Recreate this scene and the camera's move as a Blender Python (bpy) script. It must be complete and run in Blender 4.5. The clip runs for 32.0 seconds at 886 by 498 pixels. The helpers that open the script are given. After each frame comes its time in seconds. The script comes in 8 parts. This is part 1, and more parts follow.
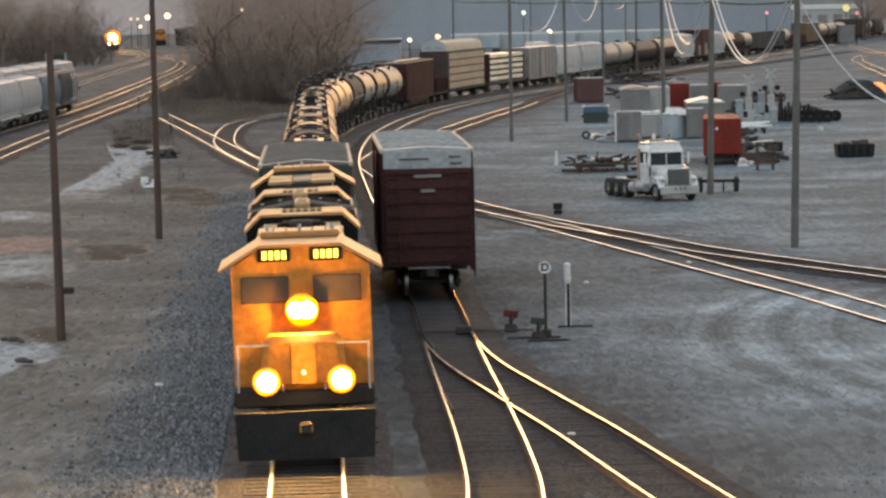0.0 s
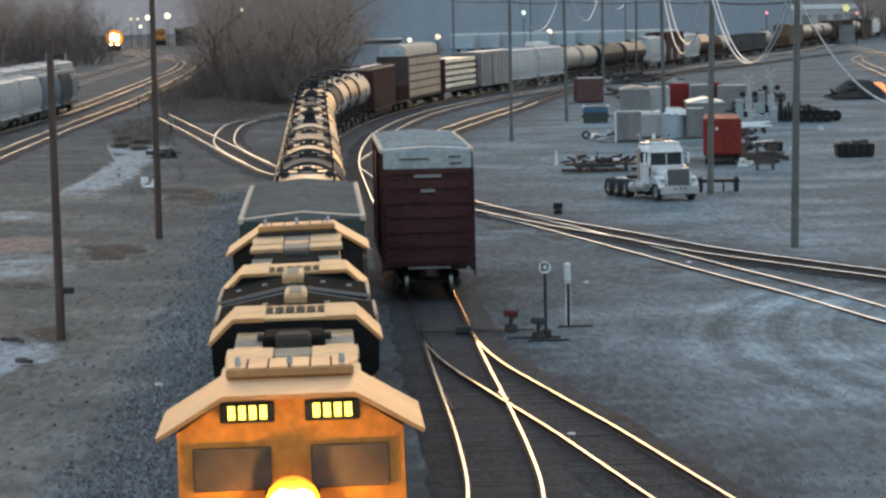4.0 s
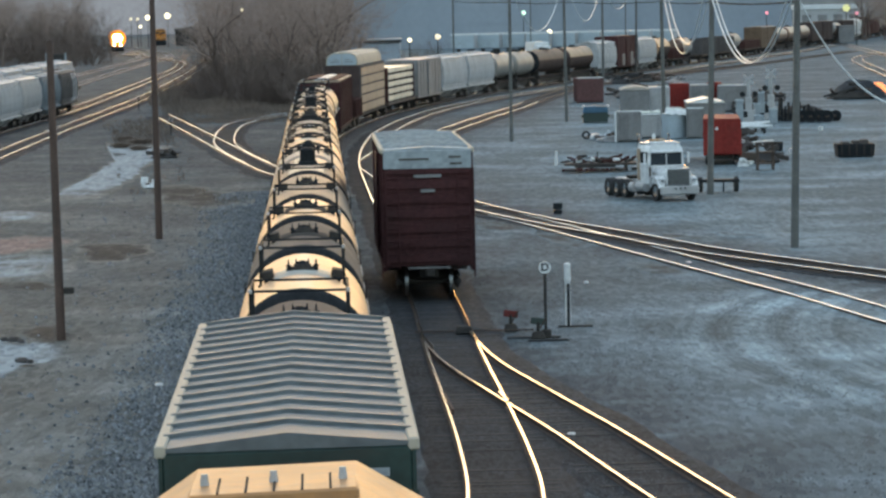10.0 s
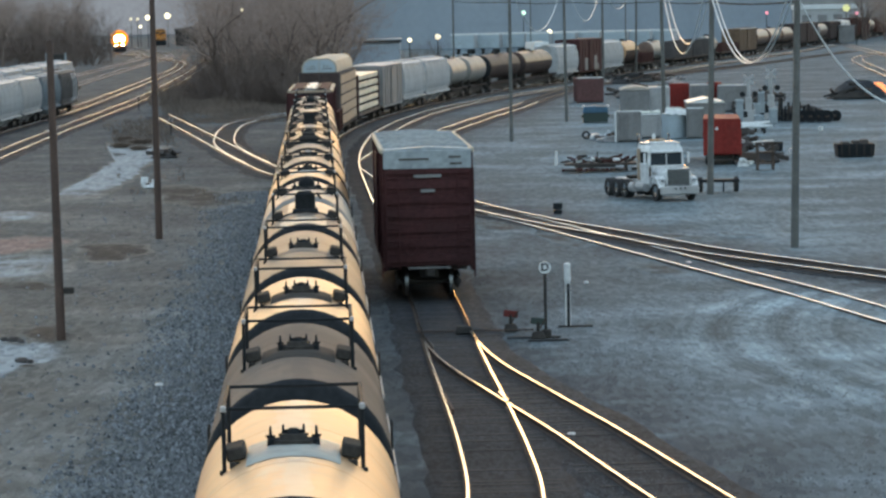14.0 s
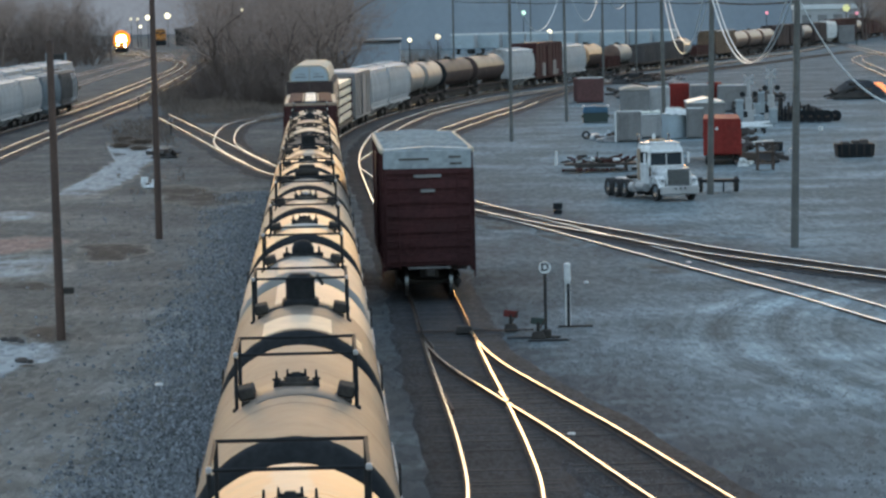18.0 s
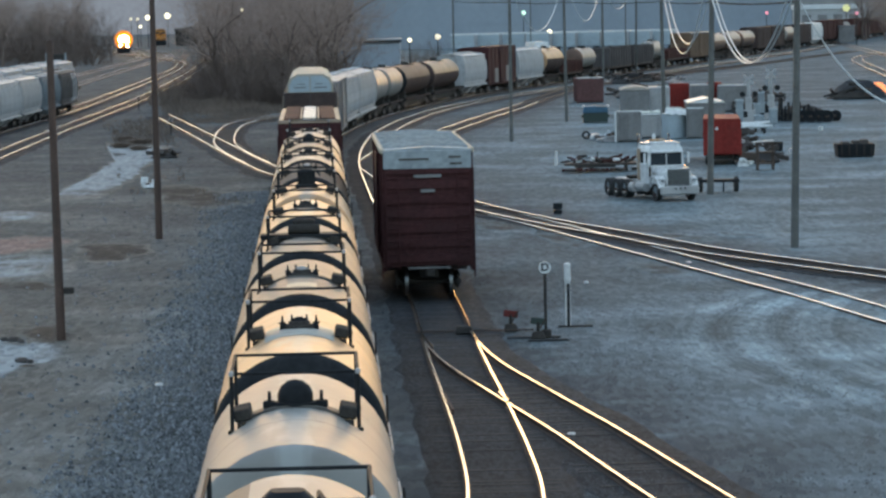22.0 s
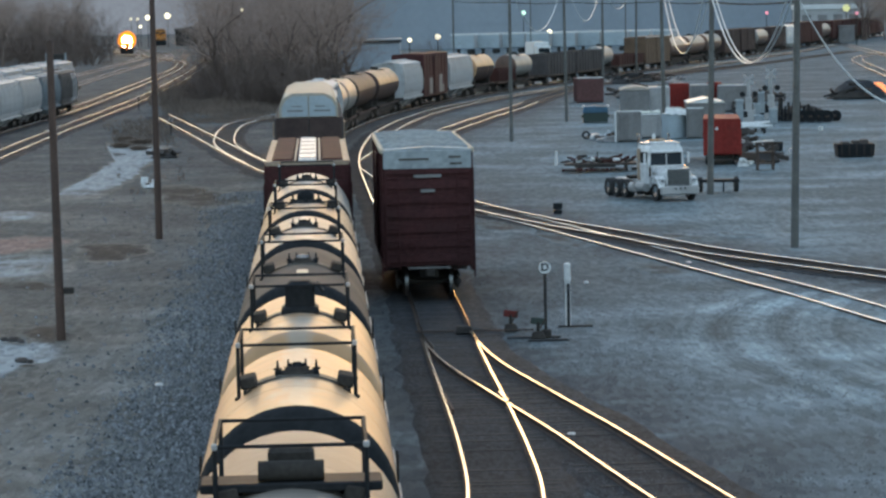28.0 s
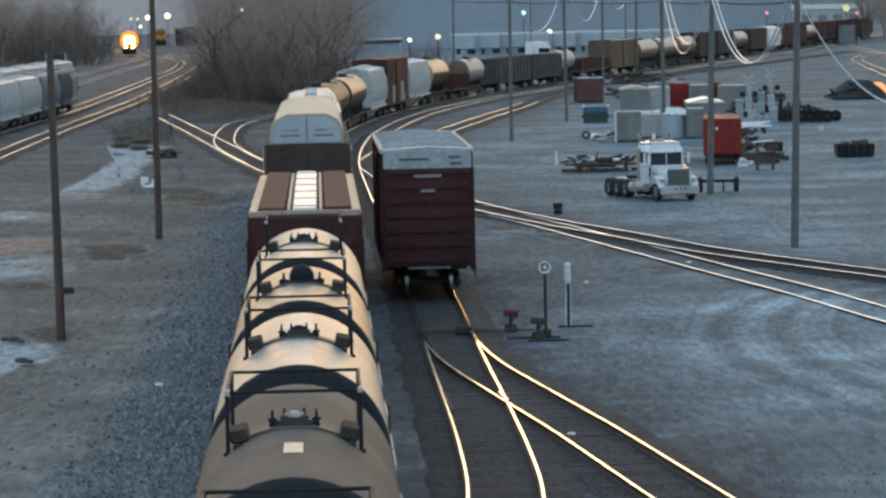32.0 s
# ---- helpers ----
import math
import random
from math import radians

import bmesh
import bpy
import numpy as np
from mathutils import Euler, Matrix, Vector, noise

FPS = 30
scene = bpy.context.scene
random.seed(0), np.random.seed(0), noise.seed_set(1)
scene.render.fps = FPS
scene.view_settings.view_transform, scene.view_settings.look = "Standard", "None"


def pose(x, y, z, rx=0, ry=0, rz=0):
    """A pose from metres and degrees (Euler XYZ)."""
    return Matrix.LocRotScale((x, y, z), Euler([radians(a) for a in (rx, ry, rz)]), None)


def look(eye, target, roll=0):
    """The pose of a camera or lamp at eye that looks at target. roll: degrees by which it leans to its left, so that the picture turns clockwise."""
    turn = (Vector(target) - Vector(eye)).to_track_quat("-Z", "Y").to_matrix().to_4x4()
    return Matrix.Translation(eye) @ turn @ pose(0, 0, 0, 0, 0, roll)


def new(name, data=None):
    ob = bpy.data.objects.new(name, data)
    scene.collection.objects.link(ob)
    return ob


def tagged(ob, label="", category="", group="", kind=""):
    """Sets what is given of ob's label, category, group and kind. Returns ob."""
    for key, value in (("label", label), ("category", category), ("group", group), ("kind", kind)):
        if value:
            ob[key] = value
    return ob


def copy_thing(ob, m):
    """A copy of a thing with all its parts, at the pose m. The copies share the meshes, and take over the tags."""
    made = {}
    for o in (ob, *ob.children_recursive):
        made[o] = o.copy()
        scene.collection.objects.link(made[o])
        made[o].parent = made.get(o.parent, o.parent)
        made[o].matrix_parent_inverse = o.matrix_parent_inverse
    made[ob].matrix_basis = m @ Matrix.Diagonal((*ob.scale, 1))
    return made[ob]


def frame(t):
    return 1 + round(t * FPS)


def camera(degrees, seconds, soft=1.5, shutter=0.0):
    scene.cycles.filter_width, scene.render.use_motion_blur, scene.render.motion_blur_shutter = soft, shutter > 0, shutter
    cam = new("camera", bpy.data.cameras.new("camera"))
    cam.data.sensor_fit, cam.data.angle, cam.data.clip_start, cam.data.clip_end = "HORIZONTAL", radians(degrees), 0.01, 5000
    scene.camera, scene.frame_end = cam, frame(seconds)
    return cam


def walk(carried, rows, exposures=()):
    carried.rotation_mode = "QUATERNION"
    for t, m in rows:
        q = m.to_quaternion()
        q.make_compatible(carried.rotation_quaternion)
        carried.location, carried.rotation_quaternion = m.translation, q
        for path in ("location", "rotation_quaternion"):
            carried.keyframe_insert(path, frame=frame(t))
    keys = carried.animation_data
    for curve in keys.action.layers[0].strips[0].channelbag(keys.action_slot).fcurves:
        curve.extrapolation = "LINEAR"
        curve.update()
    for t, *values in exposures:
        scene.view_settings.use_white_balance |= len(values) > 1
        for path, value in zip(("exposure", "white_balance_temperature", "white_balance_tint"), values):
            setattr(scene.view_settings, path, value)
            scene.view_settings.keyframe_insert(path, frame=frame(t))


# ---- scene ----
# ------------------------------------------------------------------ camera
EYE = (0.0, 0.0, 9.754)
AIM = (0.0, 100.0, 9.754 - 100.0 * math.tan(0.069924))
cam = camera(14.498, 32.0, soft=2.6)
walk(cam, [(0.0, look(EYE, AIM, -1.2337)), (32.0, look(EYE, AIM, -1.2337))],
     exposures=[(0.0, 0.22, 8900, 23), (2.2, 0.2, 8800, 23), (5.0, 0.08, 6700, 11), (6.5, 0.1, 6700, 11), (8.0, 0.2, 6900, 10), (11.0, 0.25, 7150, 10), (13.0, 0.24, 7150, 10), (14.5, 0.18, 6950, 10), (17.0, 0.08, 6700, 10), (32.0, 0.07, 6700, 10)])

# ------------------------------------------------------------------ sky and sun
world = bpy.data.worlds.new("dusk")
scene.world = world
world.use_nodes = True
wn = world.node_tree.nodes
sky = wn.new("ShaderNodeTexSky")
sky.sky_type = "NISHITA"
sky.sun_disc = False
sky.sun_elevation = radians(4.0)
sky.sun_rotation = radians(0.0)
sky.altitude = 150.0
sky.air_density = 1.2
sky.dust_density = 1.6
sky.ozone_density = 2.5
wn["Background"].inputs["Strength"].default_value = 0.30
world.node_tree.links.new(sky.outputs[0], wn["Background"].inputs["Color"])
cloud = wn.new("ShaderNodeBackground")
cloud.inputs["Color"].default_value = (0.385, 0.50, 0.615, 1)
cloud.inputs["Strength"].default_value = 0.95
both = wn.new("ShaderNodeAddShader")
world.node_tree.links.new(wn["Background"].outputs[0], both.inputs[0])
world.node_tree.links.new(cloud.outputs[0], both.inputs[1])
world.node_tree.links.new(both.outputs[0], wn["World Output"].inputs["Surface"])
sun = new("sun", bpy.data.lights.new("sun", "SUN"))
sun.data.energy = 0.05
sun.data.angle = radians(20)
sun.data.color = (1.0, 0.72, 0.45)
sun.matrix_world = look((0, 300, 40), (0, 0, 0))


# ------------------------------------------------------------------ materials
def surface(name, base, other=None, rough=0.6, metal=0.0, grain=12.0, blot=0.6, mix=0.5, bump=0.15,
            dirt=None, dirt_amount=0.35, vary=0.0, spec=0.5, bump_dist=0.02, contrast=0.25, lay=None):
    """A painted, dusty or stony surface: two scales of noise in colour, grain in relief."""
    m = bpy.data.materials.new(name)
    m.use_nodes = True
    nt = m.node_tree
    n, l = nt.nodes, nt.links
    b = n["Principled BSDF"]
    b.inputs["Metallic"].default_value = metal
    b.inputs["Specular IOR Level"].default_value = spec
    co = n.new("ShaderNodeTexCoord")
    big = n.new("ShaderNodeTexNoise")
    big.inputs["Scale"].default_value = blot
    big.inputs["Detail"].default_value = 5
    fine = n.new("ShaderNodeTexNoise")
    fine.inputs["Scale"].default_value = grain
    fine.inputs["Detail"].default_value = 4
    where = co.outputs["Object"]
    if lay:
        ly = n.new("ShaderNodeVectorMath")
        ly.operation = "MULTIPLY"
        ly.inputs[1].default_value = lay
        l.new(where, ly.inputs[0])
        where = ly.outputs[0]
    l.new(co.outputs["Object"], big.inputs["Vector"])
    l.new(where, fine.inputs["Vector"])
    ramp = n.new("ShaderNodeMapRange")
    ramp.inputs[1].default_value, ramp.inputs[2].default_value = 0.35, 0.65
    l.new(big.outputs["Fac"], ramp.inputs[0])
    mx = n.new("ShaderNodeMix")
    mx.data_type = "RGBA"
    o = other or tuple(c * 0.7 for c in base)
    mx.inputs["A"].default_value = (*base, 1)
    mx.inputs["B"].default_value = (*o, 1)
    k = n.new("ShaderNodeMath")
    k.operation = "MULTIPLY"
    k.inputs[1].default_value = mix * 2
    k.use_clamp = True
    l.new(ramp.outputs[0], k.inputs[0])
    l.new(k.outputs[0], mx.inputs["Factor"])
    last = mx.outputs["Result"]
    g = n.new("ShaderNodeMapRange")
    g.inputs[1].default_value, g.inputs[2].default_value = 0.25, 0.75
    g.inputs[3].default_value, g.inputs[4].default_value = 1 - contrast, 1 + contrast
    l.new(fine.outputs["Fac"], g.inputs[0])
    mul = n.new("ShaderNodeMix")
    mul.data_type, mul.blend_type = "RGBA", "MULTIPLY"
    mul.inputs["Factor"].default_value = 1.0
    l.new(last, mul.inputs["A"])
    l.new(g.outputs[0], mul.inputs["B"])
    last = mul.outputs["Result"]
    if dirt:
        dn = n.new("ShaderNodeTexNoise")
        dn.inputs["Scale"].default_value = blot * 2.7
        dn.inputs["Detail"].default_value = 8
        dn.inputs["Roughness"].default_value = 0.7
        l.new(co.outputs["Object"], dn.inputs["Vector"])
        dr = n.new("ShaderNodeMapRange")
        dr.inputs[1].default_value, dr.inputs[2].default_value = 0.5, 0.72
        dr.inputs[4].default_value = dirt_amount
        l.new(dn.outputs["Fac"], dr.inputs[0])
        dm = n.new("ShaderNodeMix")
        dm.data_type = "RGBA"
        dm.inputs["B"].default_value = (*dirt, 1)
        l.new(dr.outputs[0], dm.inputs["Factor"])
        l.new(last, dm.inputs["A"])
        last = dm.outputs["Result"]
    if vary:
        oi = n.new("ShaderNodeObjectInfo")
        vr = n.new("ShaderNodeMapRange")
        vr.inputs[3].default_value, vr.inputs[4].default_value = 1 - vary, 1 + vary
        l.new(oi.outputs["Random"], vr.inputs[0])
        vm = n.new("ShaderNodeMix")
        vm.data_type, vm.blend_type = "RGBA", "MULTIPLY"
        vm.inputs["Factor"].default_value = 1.0
        l.new(last, vm.inputs["A"])
        l.new(vr.outputs[0], vm.inputs["B"])
        last = vm.outputs["Result"]
    l.new(last, b.inputs["Base Color"])
    rr = n.new("ShaderNodeMapRange")
    rr.inputs[3].default_value, rr.inputs[4].default_value = max(0.03, rough - 0.1), min(1.0, rough + 0.12)
    l.new(fine.outputs["Fac"], rr.inputs[0])
    l.new(rr.outputs[0], b.inputs["Roughness"])
    if bump:
        bp = n.new("ShaderNodeBump")
        bp.inputs["Strength"].default_value = bump
        bp.inputs["Distance"].default_value = bump_dist
        l.new(fine.outputs["Fac"], bp.inputs["Height"])
        l.new(bp.outputs[0], b.inputs["Normal"])
    return m


def glow(name, colour, strength):
    m = bpy.data.materials.new(name)
    m.use_nodes = True
    b = m.node_tree.nodes["Principled BSDF"]
    b.inputs["Base Color"].default_value = (*colour, 1)
    b.inputs["Emission Color"].default_value = (*colour, 1)
    b.inputs["Emission Strength"].default_value = strength
    return m


def ground_material():
    m = surface("yard_gravel", (0.225, 0.226, 0.224), (0.125, 0.124, 0.12), rough=0.95, grain=15.0, blot=0.11, mix=0.7, spec=0.15, contrast=0.38,
                bump=0.6, dirt=(0.105, 0.1, 0.094), dirt_amount=0.55, bump_dist=0.05)
    nt = m.node_tree
    n, l = nt.nodes, nt.links
    b = n["Principled BSDF"]
    last = b.inputs["Base Color"].links[0].from_socket
    geo = n.new("ShaderNodeNewGeometry")
    # wheel tracks of lorries that swing round in the yard: long streaks along bowed lines
    xyz = n.new("ShaderNodeSeparateXYZ")
    l.new(geo.outputs["Position"], xyz.inputs[0])
    wob = n.new("ShaderNodeTexNoise")
    wob.inputs["Scale"].default_value = 0.12
    l.new(geo.outputs["Position"], wob.inputs["Vector"])
    patchy = n.new("ShaderNodeTexNoise")
    patchy.inputs["Scale"].default_value = 0.45
    patchy.inputs["Detail"].default_value = 4
    l.new(geo.outputs["Position"], patchy.inputs["Vector"])

    def calc(op, a_, b_, c_=None):
        q = n.new("ShaderNodeMath")
        q.operation = op
        for i, w in enumerate((a_, b_, c_)):
            if w is None:
                continue
            if hasattr(w, "links"):
                l.new(w, q.inputs[i])
            else:
                q.inputs[i].default_value = w
        return q.outputs[0]

    dy = calc("SUBTRACT", xyz.outputs["Y"], 101.0)
    far_side, near_half = calc("MAXIMUM", dy, 0.0), calc("MINIMUM", dy, 0.0)
    bow = calc("MULTIPLY_ADD", calc("MULTIPLY", far_side, far_side), -0.0125, xyz.outputs["X"])
    bow = calc("MULTIPLY_ADD", calc("MULTIPLY", near_half, near_half), -0.0062, bow)
    bow = calc("MULTIPLY_ADD", wob.outputs["Fac"], 0.3, bow)
    along = n.new("ShaderNodeCombineXYZ")
    l.new(calc("MULTIPLY", bow, 5.0), along.inputs[0])
    l.new(calc("MULTIPLY", dy, 0.022), along.inputs[1])
    streak = n.new("ShaderNodeTexNoise")
    streak.inputs["Scale"].default_value = 1.0
    streak.inputs["Detail"].default_value = 4
    streak.inputs["Roughness"].default_value = 0.6
    l.new(along.outputs[0], streak.inputs["Vector"])
    wide = n.new("ShaderNodeMapRange")
    wide.inputs[1].default_value, wide.inputs[2].default_value = 6.5, 14.0
    l.new(bow, wide.inputs[0])
    tone = n.new("ShaderNodeValToRGB")
    tone.color_ramp.interpolation = "EASE"
    stops = [(0.0, 0.5), (0.13, 0.62), (0.22, 0.28), (0.36, 0.74), (0.47, 0.35), (0.58, 0.72), (0.72, 0.4), (0.85, 0.62), (1.0, 0.5)]
    tone.color_ramp.elements[0].position, tone.color_ramp.elements[1].position = 0.0, 1.0
    for q, w in stops[1:-1]:
        tone.color_ramp.elements.new(q)
    for e, (q, w) in zip(tone.color_ramp.elements, stops):
        e.position, e.color = q, (w, w, w, 1)
    l.new(wide.outputs[0], tone.inputs["Fac"])
    level = calc("ADD", calc("MULTIPLY", calc("SUBTRACT", tone.outputs["Color"], 0.5), 1.25), calc("MULTIPLY", calc("SUBTRACT", streak.outputs["Fac"], 0.5), 1.15))
    ends = n.new("ShaderNodeMapRange")
    ends.inputs[1].default_value, ends.inputs[2].default_value = 14.0, 27.0
    ends.inputs[3].default_value, ends.inputs[4].default_value = 1.0, 0.0
    l.new(calc("ABSOLUTE", dy, None), ends.inputs[0])
    near_side = n.new("ShaderNodeMapRange")
    near_side.inputs[1].default_value, near_side.inputs[2].default_value = 6.3, 7.8
    l.new(bow, near_side.inputs[0])
    level = calc("MULTIPLY", calc("MULTIPLY_ADD", level, 1.35, 0.24), calc("MULTIPLY", ends.outputs[0], near_side.outputs[0]))
    gain = calc("ADD", level, 1.0)
    mx = n.new("ShaderNodeMix")
    mx.data_type, mx.blend_type = "RGBA", "MULTIPLY"
    mx.inputs["Factor"].default_value = 1.0
    l.new(last, mx.inputs["A"])
    l.new(gain, mx.inputs["B"])
    # browner dirt west of the goods line, bluish crushed stone east of it
    edge = n.new("ShaderNodeMath")
    edge.operation = "MULTIPLY_ADD"
    edge.inputs[1].default_value = 9.0
    l.new(wob.outputs["Fac"], edge.inputs[0])
    l.new(xyz.outputs["X"], edge.inputs[2])
    side = n.new("ShaderNodeMapRange")
    side.inputs[1].default_value, side.inputs[2].default_value = -8.0, 7.0
    l.new(edge.outputs[0], side.inputs[0])
    tint = n.new("ShaderNodeMix")
    tint.data_type = "RGBA"
    tint.inputs["A"].default_value = (1.12, 1.07, 0.98, 1)
    tint.inputs["B"].default_value = (1.0, 1.28, 1.43, 1)
    l.new(side.outputs[0], tint.inputs["Factor"])
    tm = n.new("ShaderNodeMix")
    tm.data_type, tm.blend_type = "RGBA", "MULTIPLY"
    tm.inputs["Factor"].default_value = 1.0
    l.new(mx.outputs["Result"], tm.inputs["A"])
    l.new(tint.outputs["Result"], tm.inputs["B"])
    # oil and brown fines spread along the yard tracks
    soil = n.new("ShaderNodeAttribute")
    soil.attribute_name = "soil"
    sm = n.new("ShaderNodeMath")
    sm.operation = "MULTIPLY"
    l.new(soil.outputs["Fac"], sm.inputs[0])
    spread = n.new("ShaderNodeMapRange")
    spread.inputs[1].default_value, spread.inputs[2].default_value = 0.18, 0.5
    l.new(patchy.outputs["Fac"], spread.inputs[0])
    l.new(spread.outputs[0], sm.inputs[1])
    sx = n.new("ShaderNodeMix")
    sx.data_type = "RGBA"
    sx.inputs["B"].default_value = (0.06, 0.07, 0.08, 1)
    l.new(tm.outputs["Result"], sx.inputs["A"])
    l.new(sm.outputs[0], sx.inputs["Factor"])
    # broken concrete and a reddish patch, thinning out where "worn" falls away
    st = n.new("ShaderNodeVectorMath")
    st.operation = "MULTIPLY"
    st.inputs[1].default_value = (0.65, 0.2, 0.6)
    l.new(geo.outputs["Position"], st.inputs[0])
    nz = n.new("ShaderNodeTexNoise")
    nz.inputs["Scale"].default_value = 1.3
    nz.inputs["Detail"].default_value = 6
    nz.inputs["Roughness"].default_value = 0.65
    l.new(st.outputs[0], nz.inputs["Vector"])
    worn = n.new("ShaderNodeAttribute")
    worn.attribute_name = "worn"
    thin = n.new("ShaderNodeMapRange")
    thin.interpolation_type = "SMOOTHSTEP"
    thin.inputs[1].default_value, thin.inputs[2].default_value = 1.0, 1.4
    l.new(calc("MULTIPLY_ADD", nz.outputs["Fac"], 1.3, worn.outputs["Fac"]), thin.inputs[0])
    reddish_mix = n.new("ShaderNodeAttribute")
    reddish_mix.attribute_name = "reddish_mix"
    hard = n.new("ShaderNodeMix")
    hard.data_type = "RGBA"
    hard.inputs["A"].default_value = (0.325, 0.355, 0.37, 1)
    hard.inputs["B"].default_value = (0.27, 0.185, 0.16, 1)
    l.new(reddish_mix.outputs["Fac"], hard.inputs["Factor"])
    damp = n.new("ShaderNodeAttribute")
    damp.attribute_name = "dark"
    wet = n.new("ShaderNodeMix")
    wet.data_type = "RGBA"
    wet.inputs["B"].default_value = (0.058, 0.05, 0.043, 1)
    l.new(hard.outputs["Result"], wet.inputs["A"])
    l.new(damp.outputs["Fac"], wet.inputs["Factor"])
    px = n.new("ShaderNodeMix")
    px.data_type = "RGBA"
    l.new(sx.outputs["Result"], px.inputs["A"])
    l.new(wet.outputs["Result"], px.inputs["B"])
    l.new(thin.outputs[0], px.inputs["Factor"])
    # trodden, damp and dusty blotches, drawn out across the yard
    blot = n.new("ShaderNodeTexNoise")
    blot.inputs["Scale"].default_value = 1.1
    blot.inputs["Detail"].default_value = 7
    blot.inputs["Roughness"].default_value = 0.78
    lay = n.new("ShaderNodeVectorMath")
    lay.operation = "MULTIPLY"
    lay.inputs[1].default_value = (1.4, 0.36, 1.0)
    l.new(geo.outputs["Position"], lay.inputs[0])
    l.new(lay.outputs[0], blot.inputs["Vector"])
    bl = n.new("ShaderNodeMapRange")
    bl.inputs[1].default_value, bl.inputs[2].default_value = 0.3, 0.7
    bl.inputs[3].default_value, bl.inputs[4].default_value = 0.935, 1.065
    l.new(blot.outputs["Fac"], bl.inputs[0])
    bx = n.new("ShaderNodeMix")
    bx.data_type, bx.blend_type = "RGBA", "MULTIPLY"
    bx.inputs["Factor"].default_value = 1.0
    l.new(px.outputs["Result"], bx.inputs["A"])
    l.new(bl.outputs[0], bx.inputs["B"])
    # coarse stones among the fines
    peb = n.new("ShaderNodeTexVoronoi")
    peb.inputs["Scale"].default_value = 5.5
    lay2 = n.new("ShaderNodeVectorMath")
    lay2.operation = "MULTIPLY"
    lay2.inputs[1].default_value = (1.0, 0.2, 1.0)
    l.new(geo.outputs["Position"], lay2.inputs[0])
    l.new(lay2.outputs[0], peb.inputs["Vector"])
    one = n.new("ShaderNodeSeparateColor")
    l.new(peb.outputs["Color"], one.inputs[0])
    pr = n.new("ShaderNodeMapRange")
    pr.inputs[3].default_value, pr.inputs[4].default_value = 0.75, 1.25
    l.new(one.outputs[0], pr.inputs[0])
    cx = n.new("ShaderNodeMix")
    cx.data_type, cx.blend_type = "RGBA", "MULTIPLY"
    cx.inputs["Factor"].default_value = 1.0
    l.new(bx.outputs["Result"], cx.inputs["A"])
    l.new(pr.outputs[0], cx.inputs["B"])
    l.new(cx.outputs["Result"], b.inputs["Base Color"])
    return m


GROUND = ground_material()
BALLAST = surface("ballast", (0.072, 0.078, 0.086), (0.05, 0.054, 0.06), rough=0.95, grain=11, blot=0.5, bump=0.9, spec=0.15, contrast=0.55, lay=(1.0, 0.22, 1.0),
                  dirt=(0.05, 0.042, 0.036), dirt_amount=0.6, bump_dist=0.06)
STONE = surface("ballast_stone", (0.205, 0.215, 0.23), (0.165, 0.172, 0.183), rough=0.95, grain=20, blot=9, bump=0.3, spec=0.15, contrast=0.2)


def island_vary(m, lo, hi):
    """Each loose piece of a joined mesh takes its own brightness."""
    n, l = m.node_tree.nodes, m.node_tree.links
    b = n["Principled BSDF"]
    g = n.new("ShaderNodeNewGeometry")
    r = n.new("ShaderNodeMapRange")
    r.inputs[3].default_value, r.inputs[4].default_value = lo, hi
    l.new(g.outputs["Random Per Island"], r.inputs[0])
    x = n.new("ShaderNodeMix")
    x.data_type, x.blend_type = "RGBA", "MULTIPLY"
    x.inputs["Factor"].default_value = 1.0
    l.new(b.inputs["Base Color"].links[0].from_socket, x.inputs["A"])
    l.new(r.outputs[0], x.inputs["B"])
    l.new(x.outputs["Result"], b.inputs["Base Color"])


island_vary(STONE, 0.4, 1.7)
DARKSTONE = surface("oily_stone", (0.11, 0.12, 0.13), (0.08, 0.087, 0.095), rough=0.95, grain=20, blot=9, bump=0.3, spec=0.12, contrast=0.2)
island_vary(DARKSTONE, 0.3, 1.5)
CINDER = surface("oily_ballast", (0.042, 0.047, 0.054), (0.027, 0.03, 0.035), rough=0.95, grain=9, blot=0.5, bump=0.8, spec=0.15, contrast=0.6, lay=(1.0, 0.2, 1.0),
                 dirt=(0.042, 0.045, 0.048), bump_dist=0.05)
TIE = surface("old_timber", (0.042, 0.042, 0.043), (0.027, 0.027, 0.028), rough=0.9, grain=18, blot=2, bump=0.5, vary=0.3)
TREAD = surface("worn_wheel_tread", (0.42, 0.43, 0.43), (0.3, 0.31, 0.31), rough=0.42, metal=1.0, grain=12, blot=3, bump=0.05)
RAIL_TOP = surface("polished_rail", (0.54, 0.57, 0.58), (0.43, 0.46, 0.47), rough=0.2, metal=1.0, grain=6, blot=0.4, bump=0.03)
# blue base colours put a cool sky reflection into the yard rails
RAIL_GLINT = surface("sky_tinted_rail", (0.66, 0.84, 0.98), (0.56, 0.72, 0.84), rough=0.3, metal=1.0, grain=6, blot=0.4, bump=0.03)
RAIL_PALE = surface("pale_sky_tinted_rail", (0.76, 0.9, 1.0), (0.66, 0.78, 0.88), rough=0.36, metal=1.0, grain=6, blot=0.4, bump=0.03)
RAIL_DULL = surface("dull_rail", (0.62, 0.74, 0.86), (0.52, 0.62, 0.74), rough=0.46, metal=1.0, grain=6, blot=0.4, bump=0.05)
RUST = surface("rusty_steel", (0.11, 0.072, 0.055), (0.07, 0.05, 0.04), rough=0.8, grain=22, blot=1.5, bump=0.3)
